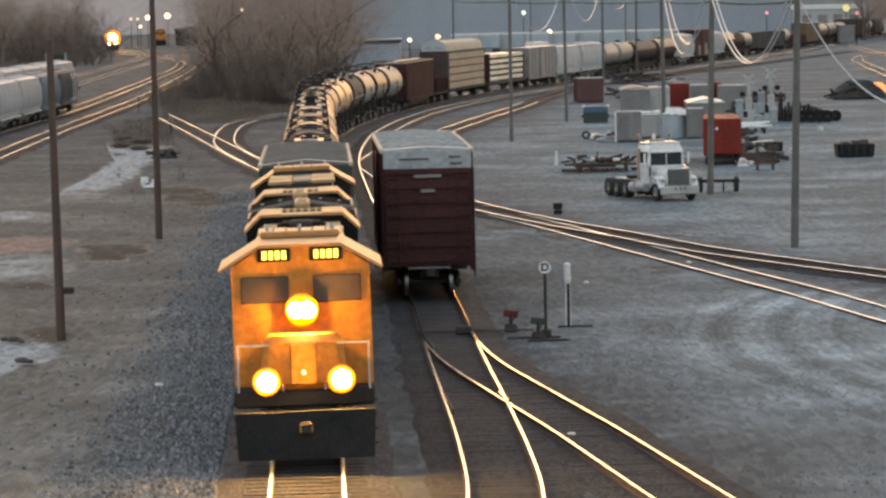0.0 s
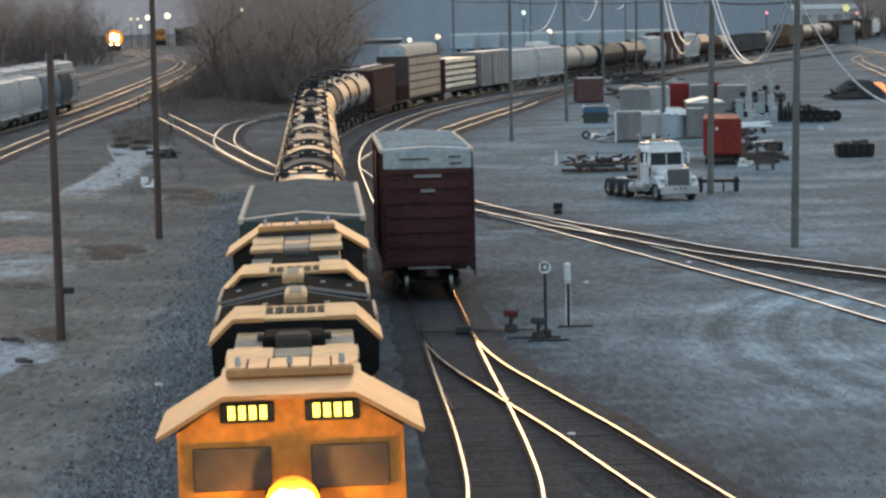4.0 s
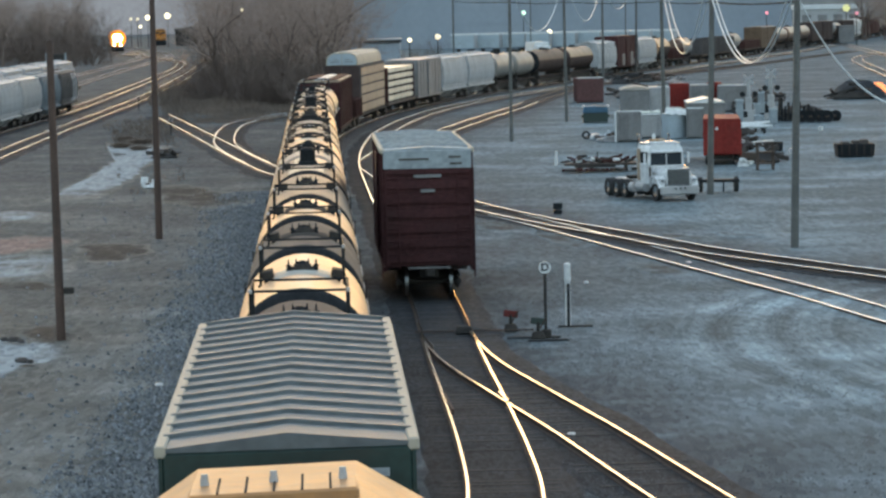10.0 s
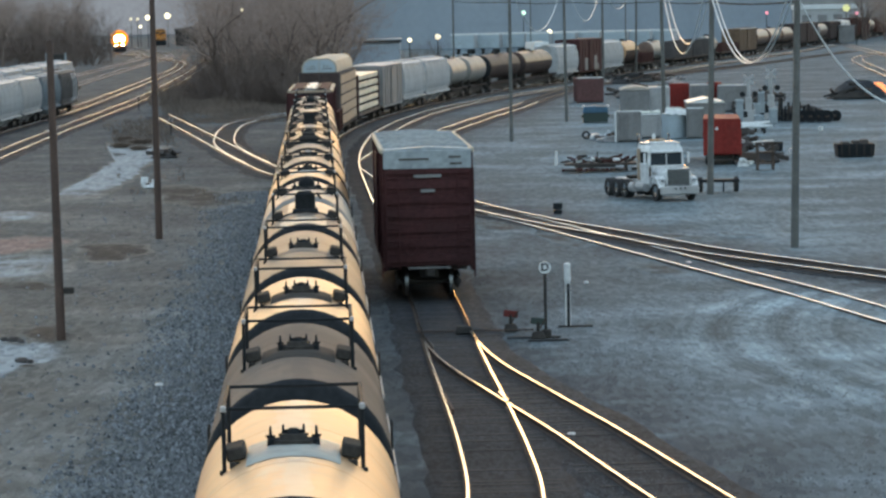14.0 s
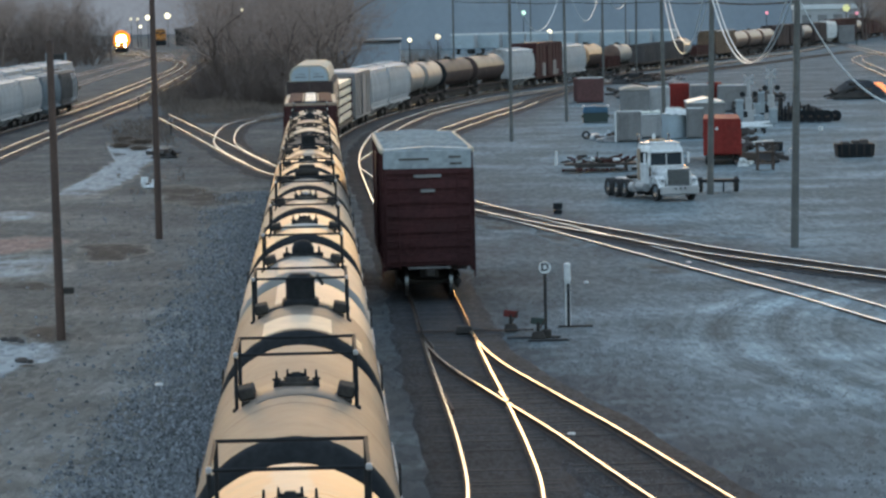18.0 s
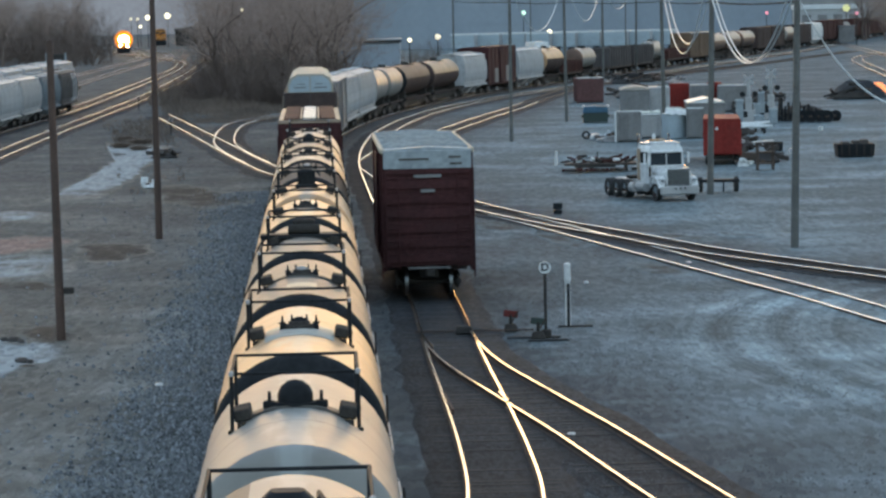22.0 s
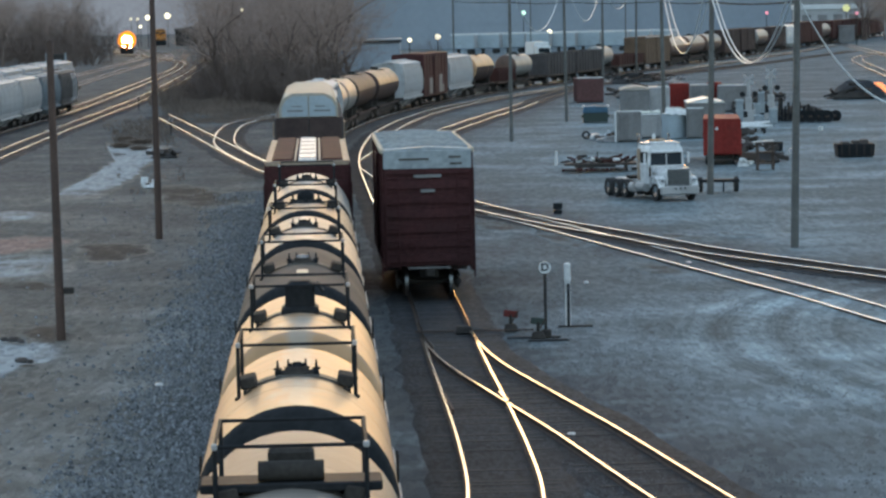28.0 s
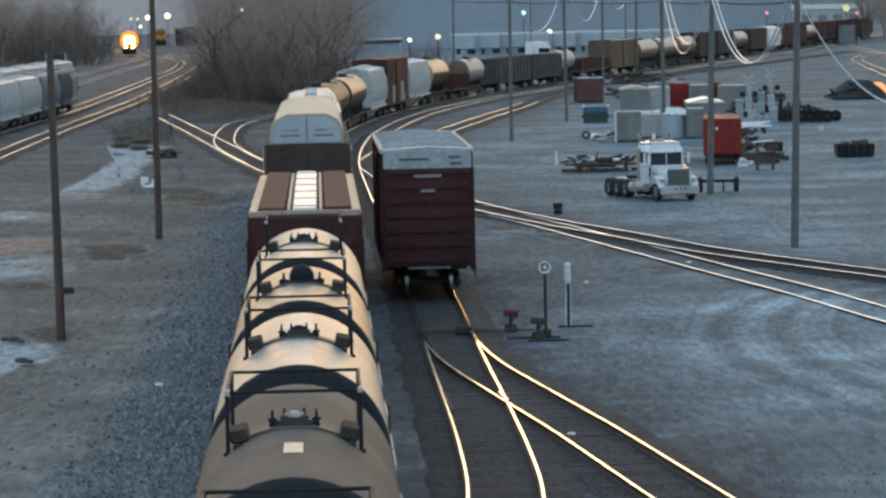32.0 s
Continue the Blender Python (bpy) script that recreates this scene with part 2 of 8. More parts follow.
WOODPOLE = surface("weathered_pole", (0.118, 0.072, 0.056), (0.08, 0.052, 0.042), rough=0.85, grain=14, blot=0.9, bump=0.5)
GREYPOLE = surface("silvered_pole", (0.17, 0.165, 0.152), (0.115, 0.11, 0.102), rough=0.9, grain=14, blot=0.9, bump=0.5)
BARK = surface("bare_bark", (0.44, 0.325, 0.275), (0.32, 0.24, 0.205), spec=0.1, rough=0.95, grain=9, blot=0.8, bump=0.4)
TRUNKBARK = surface("dark_trunk_bark", (0.22, 0.165, 0.14), (0.15, 0.113, 0.098), spec=0.1, rough=0.95, grain=9, blot=0.8, bump=0.4)
BRUSH = surface("dry_brush", (0.27, 0.205, 0.165), (0.185, 0.142, 0.118), spec=0.1, rough=0.95, grain=3, blot=0.2, bump=0.1)
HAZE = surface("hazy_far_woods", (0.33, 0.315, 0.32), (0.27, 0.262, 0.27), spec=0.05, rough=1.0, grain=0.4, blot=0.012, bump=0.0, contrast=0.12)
# faint emission painted in for the haze in front of the woods
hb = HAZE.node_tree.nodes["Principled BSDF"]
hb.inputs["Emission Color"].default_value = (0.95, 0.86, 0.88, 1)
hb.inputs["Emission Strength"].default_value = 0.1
# same pale haze colouring, darker and without the glow
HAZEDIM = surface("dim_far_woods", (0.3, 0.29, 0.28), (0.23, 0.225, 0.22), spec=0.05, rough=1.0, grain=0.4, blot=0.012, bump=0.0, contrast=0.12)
HOODBLACK = surface("oily_black_paint", (0.009, 0.0095, 0.01), (0.014, 0.0145, 0.015), spec=0.05, rough=0.6, grain=10, blot=0.8, bump=0.06)
BLACK = surface("black_paint", (0.02, 0.022, 0.025), (0.03, 0.031, 0.033), spec=0.08, rough=0.6, grain=10, blot=0.8, bump=0.06)
SOOT = surface("sooty_steel", (0.045, 0.041, 0.038), (0.065, 0.057, 0.051), spec=0.12, rough=0.9, grain=14, blot=1.2, bump=0.15)
# black with distance haze put into its lightened base colour
HAZEBLACK = surface("haze_lifted_black_paint", (0.115, 0.1, 0.096), (0.082, 0.073, 0.071), spec=0.12, rough=0.85, grain=8, blot=0.5, bump=0.1)
RUNNING = surface("running_gear", (0.05, 0.042, 0.037), (0.03, 0.026, 0.024), rough=0.75, grain=12, blot=1, bump=0.2)
GALV = surface("galvanised_sheet", (0.38, 0.42, 0.44), (0.30, 0.33, 0.345), rough=0.6, metal=0.0, spec=0.4, grain=5, blot=0.5, bump=0.05)
ROOFGREY = surface("weathered_roof_sheet", (0.16, 0.18, 0.188), (0.122, 0.138, 0.145), rough=0.55, metal=0.2, spec=0.4, grain=5, blot=0.5, bump=0.05)
HATCHGREY = surface("sooty_tan_hatch", (0.30, 0.26, 0.20), (0.2, 0.18, 0.15), spec=0.2, rough=0.7, grain=7, blot=1.2, bump=0.05)
CREAMROOF = surface("cream_roof_paint", (0.50, 0.44, 0.35), (0.42, 0.37, 0.30), spec=0.25, rough=0.6, grain=6, blot=0.5, bump=0.04, contrast=0.1)
PALEBLUE = surface("pale_blue_door", (0.45, 0.52, 0.56), (0.39, 0.45, 0.49), spec=0.25, rough=0.6, grain=6, blot=0.7, bump=0.03, contrast=0.1)
ORANGE = surface("orange_paint", (0.66, 0.25, 0.05), (0.55, 0.21, 0.045), spec=0.2, rough=0.5, grain=6, blot=0.6, bump=0.03,
                 dirt=(0.16, 0.10, 0.06), dirt_amount=0.4)
ROOFTAN = surface("faded_hood_paint", (0.62, 0.37, 0.18), (0.50, 0.305, 0.155), spec=0.2, rough=0.5, grain=4, blot=0.9, bump=0.04, contrast=0.12,
                  dirt=(0.16, 0.125, 0.10), dirt_amount=0.6)
FADEDORANGE = surface("faded_orange_roof_paint", (0.60, 0.29, 0.115), (0.50, 0.25, 0.105), spec=0.3, rough=0.45, grain=5, blot=0.8, bump=0.03, contrast=0.12,
                      dirt=(0.22, 0.15, 0.10), dirt_amount=0.5)
GREEN = surface("dark_green_paint", (0.022, 0.05, 0.042), (0.018, 0.036, 0.032), rough=0.5, grain=7, blot=0.7, bump=0.06,
                dirt=(0.06, 0.05, 0.04))
MAROON = surface("maroon_paint", (0.084, 0.033, 0.033), (0.062, 0.029, 0.03), spec=0.06, rough=0.65, grain=7, blot=0.5, bump=0.06,
                 dirt=(0.05, 0.035, 0.03), vary=0.08)
BROWN = surface("boxcar_red_paint", (0.10, 0.045, 0.038), (0.075, 0.037, 0.033), spec=0.06, rough=0.75, grain=7, blot=0.5, bump=0.06,
                dirt=(0.05, 0.04, 0.035), vary=0.15)
CREAM = surface("cream_tank_paint", (0.57, 0.325, 0.165), (0.46, 0.27, 0.15), spec=0.3, rough=0.4, grain=4, blot=0.45, mix=0.4, bump=0.015, contrast=0.09,
                dirt=(0.25, 0.19, 0.13), dirt_amount=0.45, vary=0.12)
GREYTANK = surface("grimy_tank_paint", (0.19, 0.148, 0.12), (0.135, 0.107, 0.09), spec=0.12, rough=0.75, grain=4, blot=0.5, contrast=0.1, bump=0.02,
                   dirt=(0.12, 0.10, 0.085), dirt_amount=0.6, vary=0.1)
DULLTANK = surface("dull_tank_paint", (0.19, 0.15, 0.118), (0.14, 0.113, 0.092), spec=0.2, rough=0.5, grain=4, blot=0.5, contrast=0.1, bump=0.02,
                   dirt=(0.12, 0.10, 0.08), dirt_amount=0.4, vary=0.05)
TANTANK = surface("tan_tank_paint", (0.235, 0.185, 0.145), (0.17, 0.14, 0.112), spec=0.16, rough=0.42, grain=4, blot=0.5, contrast=0.1, bump=0.02,
                  dirt=(0.2, 0.16, 0.12), dirt_amount=0.5, vary=0.05)
DUSTTANK = surface("dusty_tank_paint", (0.215, 0.187, 0.16), (0.165, 0.144, 0.125), spec=0.18, rough=0.45, grain=4, blot=0.5, mix=0.4, contrast=0.1, bump=0.02,
                   dirt=(0.27, 0.23, 0.19), dirt_amount=0.4, vary=0.06)
PALETANK = surface("white_tank_paint", (0.30, 0.285, 0.262), (0.24, 0.228, 0.21), spec=0.2, rough=0.42, grain=4, blot=0.5, mix=0.4, contrast=0.1, bump=0.02,
                   dirt=(0.35, 0.31, 0.27), dirt_amount=0.4, vary=0.06)
BROWNTANK = surface("brown_tank_paint", (0.18, 0.108, 0.08), (0.125, 0.08, 0.062), spec=0.3, rough=0.45, grain=4, blot=0.5, contrast=0.1, bump=0.03,
                    dirt=(0.08, 0.06, 0.05), dirt_amount=0.5, vary=0.1)


def spill(m, tone, amount):
    """A dribbled stain running along the crest and down in runs beside the fittings."""
    n, l = m.node_tree.nodes, m.node_tree.links
    b = n["Principled BSDF"]
    co = n.new("ShaderNodeTexCoord")
    xyz = n.new("ShaderNodeSeparateXYZ")
    l.new(co.outputs["Object"], xyz.inputs[0])
    off = n.new("ShaderNodeMath")
    off.operation = "ABSOLUTE"
    l.new(xyz.outputs["X"], off.inputs[0])
    st = n.new("ShaderNodeVectorMath")
    st.operation = "MULTIPLY"
    st.inputs[1].default_value = (2.6, 0.5, 0.6)
    l.new(co.outputs["Object"], st.inputs[0])
    nz = n.new("ShaderNodeTexNoise")
    nz.inputs["Scale"].default_value = 1.4
    nz.inputs["Detail"].default_value = 5
    l.new(st.outputs[0], nz.inputs["Vector"])
    wd = n.new("ShaderNodeMath")
    wd.operation = "MULTIPLY_ADD"
    wd.inputs[1].default_value = -1.1
    l.new(nz.outputs["Fac"], wd.inputs[0])
    l.new(off.outputs[0], wd.inputs[2])
    fade = n.new("ShaderNodeMapRange")
    fade.interpolation_type = "SMOOTHSTEP"
    fade.inputs[1].default_value, fade.inputs[2].default_value = -0.52, -0.2
    fade.inputs[3].default_value, fade.inputs[4].default_value = amount, 0.0
    l.new(wd.outputs[0], fade.inputs[0])
    x = n.new("ShaderNodeMix")
    x.data_type = "RGBA"
    x.inputs["B"].default_value = (*tone, 1)
    l.new(b.inputs["Base Color"].links[0].from_socket, x.inputs["A"])
    l.new(fade.outputs[0], x.inputs["Factor"])
    l.new(x.outputs["Result"], b.inputs["Base Color"])


spill(CREAM, (0.42, 0.40, 0.36), 0.6)
spill(PALETANK, (0.42, 0.43, 0.42), 0.6)
spill(GREYTANK, (0.11, 0.095, 0.085), 0.6)
spill(TANTANK, (0.30, 0.28, 0.25), 0.5)
DARKTANK = surface("dark_brown_tank_paint", (0.115, 0.078, 0.06), (0.085, 0.06, 0.05), spec=0.2, rough=0.55, grain=4, blot=0.5, contrast=0.1, bump=0.03,
                   dirt=(0.16, 0.12, 0.09), dirt_amount=0.4)
PATCH = surface("fresh_paint_patch", (0.5, 0.43, 0.33), (0.38, 0.33, 0.26), rough=0.45, grain=5, blot=0.8, bump=0.02)
PALESADDLE = surface("pale_saddle_paint", (0.44, 0.45, 0.41), (0.33, 0.345, 0.325), spec=0.2, rough=0.55, grain=5, blot=1.6, bump=0.05, contrast=0.12,
                     dirt=(0.2, 0.19, 0.17), dirt_amount=0.5)
HOPPERGREY = surface("chalky_hopper_paint", (0.57, 0.575, 0.58), (0.46, 0.465, 0.47), rough=0.55, spec=0.25, grain=6, blot=0.6, bump=0.04, contrast=0.1,
                     dirt=(0.2, 0.17, 0.15), dirt_amount=0.55, vary=0.08)
BROWNGREY = surface("sooty_brown_grey_paint", (0.17, 0.15, 0.14), (0.11, 0.098, 0.092), rough=0.7, spec=0.15, grain=6, blot=0.9, bump=0.05, contrast=0.15,
                    dirt=(0.3, 0.29, 0.28), dirt_amount=0.4)
TANBROWN = surface("tan_brown_paint", (0.19, 0.125, 0.085), (0.14, 0.095, 0.068), rough=0.75, spec=0.1, grain=6, blot=0.9, bump=0.05, contrast=0.15)
UMBER = surface("umber_paint", (0.085, 0.06, 0.055), (0.065, 0.048, 0.045), rough=0.75, spec=0.08, grain=6, blot=0.9, bump=0.05, contrast=0.15)
BLUEGREY = surface("blue_grey_paint", (0.24, 0.28, 0.31), (0.18, 0.21, 0.235), rough=0.6, spec=0.25, grain=6, blot=0.5, bump=0.05, contrast=0.1,
                   dirt=(0.11, 0.10, 0.09), dirt_amount=0.5)
GRIMESTEEL = surface("grimy_saddle_steel", (0.13, 0.118, 0.105), (0.085, 0.078, 0.07), spec=0.2, rough=0.6, grain=8, blot=2.0, bump=0.08)
SADDLE = surface("walkway_grey", (0.36, 0.40, 0.42), (0.28, 0.31, 0.33), spec=0.15, rough=0.7, grain=9, blot=1.1, bump=0.1)
PALEGREY = surface("pale_grey_paint", (0.52, 0.505, 0.50), (0.44, 0.43, 0.425), rough=0.5, grain=6, blot=0.5, bump=0.04, contrast=0.1,
                   dirt=(0.22, 0.2, 0.18), dirt_amount=0.5, vary=0.1)
MIDGREY = surface("grey_paint", (0.285, 0.272, 0.268), (0.22, 0.21, 0.207), rough=0.6, spec=0.25, grain=6, blot=0.5, bump=0.05, contrast=0.1,
                  dirt=(0.11, 0.10, 0.09), dirt_amount=0.5, vary=0.12)
TANSLAT = surface("tan_slat_paint", (0.42, 0.31, 0.22), (0.34, 0.25, 0.18), rough=0.55, grain=6, blot=0.5, bump=0.04)
TANROOF = surface("bleached_roof_cover", (0.5, 0.455, 0.4), (0.42, 0.375, 0.33), rough=0.7, spec=0.2, grain=6, blot=0.7, bump=0.06, contrast=0.1)
WHITE = surface("white_paint", (0.80, 0.80, 0.79), (0.72, 0.72, 0.71), rough=0.4, grain=6, blot=0.7, bump=0.02,
                dirt=(0.45, 0.43, 0.4), dirt_amount=0.3)
TRUCKWHITE = surface("glossy_white_paint", (0.82, 0.82, 0.82), (0.78, 0.78, 0.78), rough=0.18, grain=3, blot=0.5, bump=0.0)
CHROME = surface("chrome", (0.75, 0.75, 0.76), (0.6, 0.6, 0.62), rough=0.15, metal=1.0, grain=5, blot=1, bump=0.02)
RUBBER = surface("tyre_rubber", (0.025, 0.025, 0.026), (0.035, 0.034, 0.033), rough=0.8, grain=20, blot=2, bump=0.2)
GLASS = surface("dark_window_glass", (0.02, 0.025, 0.03), (0.025, 0.03, 0.035), rough=0.06, grain=2, blot=0.5, bump=0.0)
REDPAINT = surface("red_container_paint", (0.30, 0.04, 0.033), (0.24, 0.037, 0.03), spec=0.12, rough=0.65, grain=7, blot=0.6, bump=0.04,
                   dirt=(0.14, 0.06, 0.045), vary=0.1)
DUSTRED = surface("dusty_maroon_paint", (0.17, 0.085, 0.08), (0.13, 0.07, 0.066), spec=0.1, rough=0.8, grain=7, blot=0.6, bump=0.04)
BRICKRED = surface("dull_red_paint", (0.17, 0.035, 0.03), (0.12, 0.03, 0.026), spec=0.2, rough=0.7, grain=7, blot=0.6, bump=0.04)
BLUEPAINT = surface("blue_paint", (0.045, 0.13, 0.21), (0.04, 0.10, 0.16), rough=0.5, grain=7, blot=0.6, bump=0.05)
DARKGREEN = surface("skip_green_paint", (0.035, 0.055, 0.045), (0.03, 0.045, 0.04), rough=0.55, grain=7, blot=0.7, bump=0.05)
SCRAP = surface("scrap_steel", (0.075, 0.06, 0.052), (0.045, 0.04, 0.038), rough=0.75, grain=10, blot=1.3, bump=0.3, vary=0.4)
LUMBER = surface("wrapped_lumber", (0.88, 0.80, 0.66), (0.80, 0.68, 0.50), rough=0.4, grain=12, blot=1.5, bump=0.15, vary=0.1)
WALLBLUE = surface("warehouse_sheet", (0.36, 0.40, 0.45), (0.33, 0.37, 0.42), rough=0.7, spec=0.2, grain=0.8, blot=0.06, bump=0.02, contrast=0.05)

SHEETING = surface("pale_sheeting", (0.82, 0.82, 0.74), (0.74, 0.74, 0.66), spec=0.2, rough=0.7, grain=9, blot=1.4, bump=0.1)
CABLE = surface("cable_sheath", (0.74, 0.76, 0.76), (0.64, 0.66, 0.66), rough=0.4, metal=0.0, grain=10, blot=1, bump=0.02)
PANE_GLOW = glow("lamp_warm_white", (1.0, 0.90, 0.62), 2.2)
LAMP_DIM = glow("dim_lamp_glow", (1.0, 0.86, 0.62), 0.75)
HEADLIGHT = glow("headlamp_glow", (1.0, 0.66, 0.24), 160.0)
LEADLIGHT = glow("lead_headlamp_glow", (1.0, 0.62, 0.2), 700.0)
# emissive orange for discs that imitate the bloom around lit lamps
HALO = glow("lamp_bloom_glow", (1.0, 0.30, 0.02), 1.25)
CABGLASS = surface("sky_tinted_glass", (0.03, 0.04, 0.05), (0.024, 0.033, 0.042), spec=0.35, rough=0.2, grain=2, blot=0.5, bump=0.0)
GRILLE = surface("dark_grille_mesh", (0.11, 0.115, 0.115), (0.08, 0.085, 0.085), rough=0.5, metal=0.4, grain=18, blot=2, bump=0.2)
# brownish reflection mixed into the glass's own base colour
DUSKGLASS = surface("brown_reflecting_glass", (0.10, 0.08, 0.062), (0.08, 0.065, 0.052), rough=0.12, grain=2, blot=0.5, bump=0.0)
SCREEN = surface("radiator_screen", (0.012, 0.012, 0.013), (0.02, 0.019, 0.018), spec=0.02, rough=1.0, grain=20, blot=1.5, bump=0.2)
BOARD_GLOW = glow("number_board_glow", (1.0, 0.80, 0.12), 3.0)
RED_GLOW = glow("red_signal_glow", (1.0, 0.30, 0.38), 1.0)
LIME_GLOW = glow("lime_lamp_glow", (0.62, 0.98, 0.78), 1.1)
FLOOD_GLOW = glow("flood_lamp_glow", (0.85, 0.86, 0.38), 0.75)
ORANGE_GLOW = glow("orange_lamp_glow", (1.0, 0.34, 0.13), 1.1)


# ------------------------------------------------------------------ mesh tools
class Shape:
    """Gathers vertices and faces of one part."""

    def __init__(self):
        self.v, self.f, self.m = [], [], []

    def add(self, verts, faces, mi=0):
        k = len(self.v)
        self.v += [tuple(p) for p in verts]
        self.f += [tuple(i + k for i in f) for f in faces]
        self.m += [mi] * len(faces)
        return self

    def box(self, x0, x1, y0, y1, z0, z1, c=0.0, mi=0, top=(0, 0)):
        """A box, chamfered by c; top shrinks its upper face by that much in x and y."""
        c = min(c, (x1 - x0) * 0.45, (y1 - y0) * 0.45, (z1 - z0) * 0.45)
        tx, ty = top
        if c <= 0:
            v = [(x0, y0, z0), (x1, y0, z0), (x1, y1, z0), (x0, y1, z0), (x0 + tx, y0 + ty, z1), (x1 - tx, y0 + ty, z1),
                 (x1 - tx, y1 - ty, z1), (x0 + tx, y1 - ty, z1)]
            return self.add(v, [(3, 2, 1, 0), (4, 5, 6, 7), (0, 1, 5, 4), (1, 2, 6, 5), (2, 3, 7, 6), (3, 0, 4, 7)], mi)
        v = []
        for z, d in ((z0, c), (z0 + c, 0), (z1 - c, 0), (z1, c)):
            ux, uy = (tx, ty) if z > (z0 + z1) / 2 else (0, 0)
            a, b_, p, q = x0 + d + ux, x1 - d - ux, y0 + d + uy, y1 - d - uy
            e = c if d == 0 else c * 0.6
            v += [(a + e, p, z), (b_ - e, p, z), (b_, p + e, z), (b_, q - e, z), (b_ - e, q, z), (a + e, q, z), (a, q - e, z), (a, p + e, z)]
        f = [tuple(range(7, -1, -1)), tuple(range(24, 32))]
        for r in range(3):
            for i in range(8):
                j = (i + 1) % 8
                f.append((r * 8 + i, r * 8 + j, r * 8 + 8 + j, r * 8 + 8 + i))
        return self.add(v, f, mi)

    def tube(self, p, q, r0, r1=None, n=8, mi=0, caps=True):
        p, q = Vector(p), Vector(q)
        r1 = r0 if r1 is None else r1
        d = (q - p).normalized()
        a = d.orthogonal().normalized()
        b_ = d.cross(a)
        v = []
        for c, r in ((p, r0), (q, r1)):
            for i in range(n):
                w = 2 * math.pi * i / n
                v.append(c + (a * math.cos(w) + b_ * math.sin(w)) * r)
        f = [(i, (i + 1) % n, n + (i + 1) % n, n + i) for i in range(n)]
        if caps:
            f += [tuple(range(n - 1, -1, -1)), tuple(range(n, 2 * n))]
        return self.add(v, f, mi)

    def prism(self, prof, y0, y1, mi=0, cap=True):
        """A profile of (x, z) points, counter-clockwise from the front, drawn out from y0 to y1."""
        n = len(prof)
        v = [(x, y0, z) for x, z in prof] + [(x, y1, z) for x, z in prof]
        f = [(i, i + n, (i + 1) % n + n, (i + 1) % n) for i in range(n)]
        f = [tuple(reversed(t)) for t in f]
        if cap:
            f += [tuple(range(n)), tuple(range(2 * n - 1, n - 1, -1))]
        return self.add(v, f, mi)

    def lathe(self, rows, n=24, mi=0, a0=0.0, a1=2 * math.pi, cx=0.0, cz=0.0):
        """Rows of (y, radius) turned about the y axis through (cx, cz)."""
        full = abs(a1 - a0 - 2 * math.pi) < 1e-6
        k = n if full else n + 1
        v = []
        for y, r in rows:
            for i in range(k):
                w = a0 + (a1 - a0) * i / n
                v.append((cx + math.sin(w) * r, y, cz + math.cos(w) * r))
        f = []
        for j in range(len(rows) - 1):
            for i in range(n):
                i2 = (i + 1) % k
                f.append((j * k + i, j * k + i2, (j + 1) * k + i2, (j + 1) * k + i))
        return self.add(v, f, mi)

    def mesh(self, name, smooth=True):
        me = bpy.data.meshes.new(name)
        me.from_pydata(self.v, [], self.f)
        me.polygons.foreach_set("material_index", self.m)
        me.materials.append(None)
        for _ in range(max(self.m, default=0)):
            me.materials.append(None)
        if smooth:
            me.shade_smooth()
            me.set_sharp_from_angle(angle=radians(32))
        me.update()
        return me


def part(name, shape, material, parent=None, label="", at=None):
    """Links a shape (or a finished mesh) as one mesh object under a thing or a part."""
    me = shape.mesh(name) if isinstance(shape, Shape) else shape
    ob = new(name, me)
    mats = material if isinstance(material, (list, tuple)) else [material]
    for slot, mt in zip(ob.material_slots, mats):
        slot.link = "OBJECT"
        slot.material = mt
    ob.parent = parent
    if at is not None:
        ob.matrix_basis = at if isinstance(at, Matrix) else Matrix.Translation(at)
    if label:
        ob["label"] = label
    return ob


def thing(name, label, category, m=None, group="", kind=""):
    ob = new(name)
    ob.empty_display_size = 0.3
    if m is not None:
        ob.matrix_basis = m
    return tagged(ob, label, category, group, kind)


def solo(name, shape, material, label, category, m=None, group="", kind=""):
    ob = part(name, shape, material)
    if m is not None:
        ob.matrix_basis = m
    return tagged(ob, label, category, group, kind)


KEPT = {}


def kept(key, build):
    """One mesh for alike pieces."""
    if key not in KEPT:
        s = Shape()
        build(s)
        KEPT[key] = s.mesh(key)
    return KEPT[key]


# ------------------------------------------------------------------ the lines of the tracks
SPEED = 7.315
H0 = math.atan(-0.035)
LEG1, RADIUS, ARC = 222.0 / math.cos(H0), 712.0, 0.25


def main_line(s):
    """Place and heading of the goods train's track, s metres along it."""
    x, y, h = -0.409 + min(s, LEG1) * math.sin(H0), min(s, LEG1) * math.cos(H0), H0
    if s > LEG1:
        a = min((s - LEG1) / RADIUS, ARC)
        h = H0 + a
        x += RADIUS * (math.cos(H0) - math.cos(h))
        y += RADIUS * (math.sin(h) - math.sin(H0))
        d = s - LEG1 - RADIUS * ARC
        if d > 0:
            x += d * math.sin(h)
            y += d * math.cos(h)
    return x, y, h


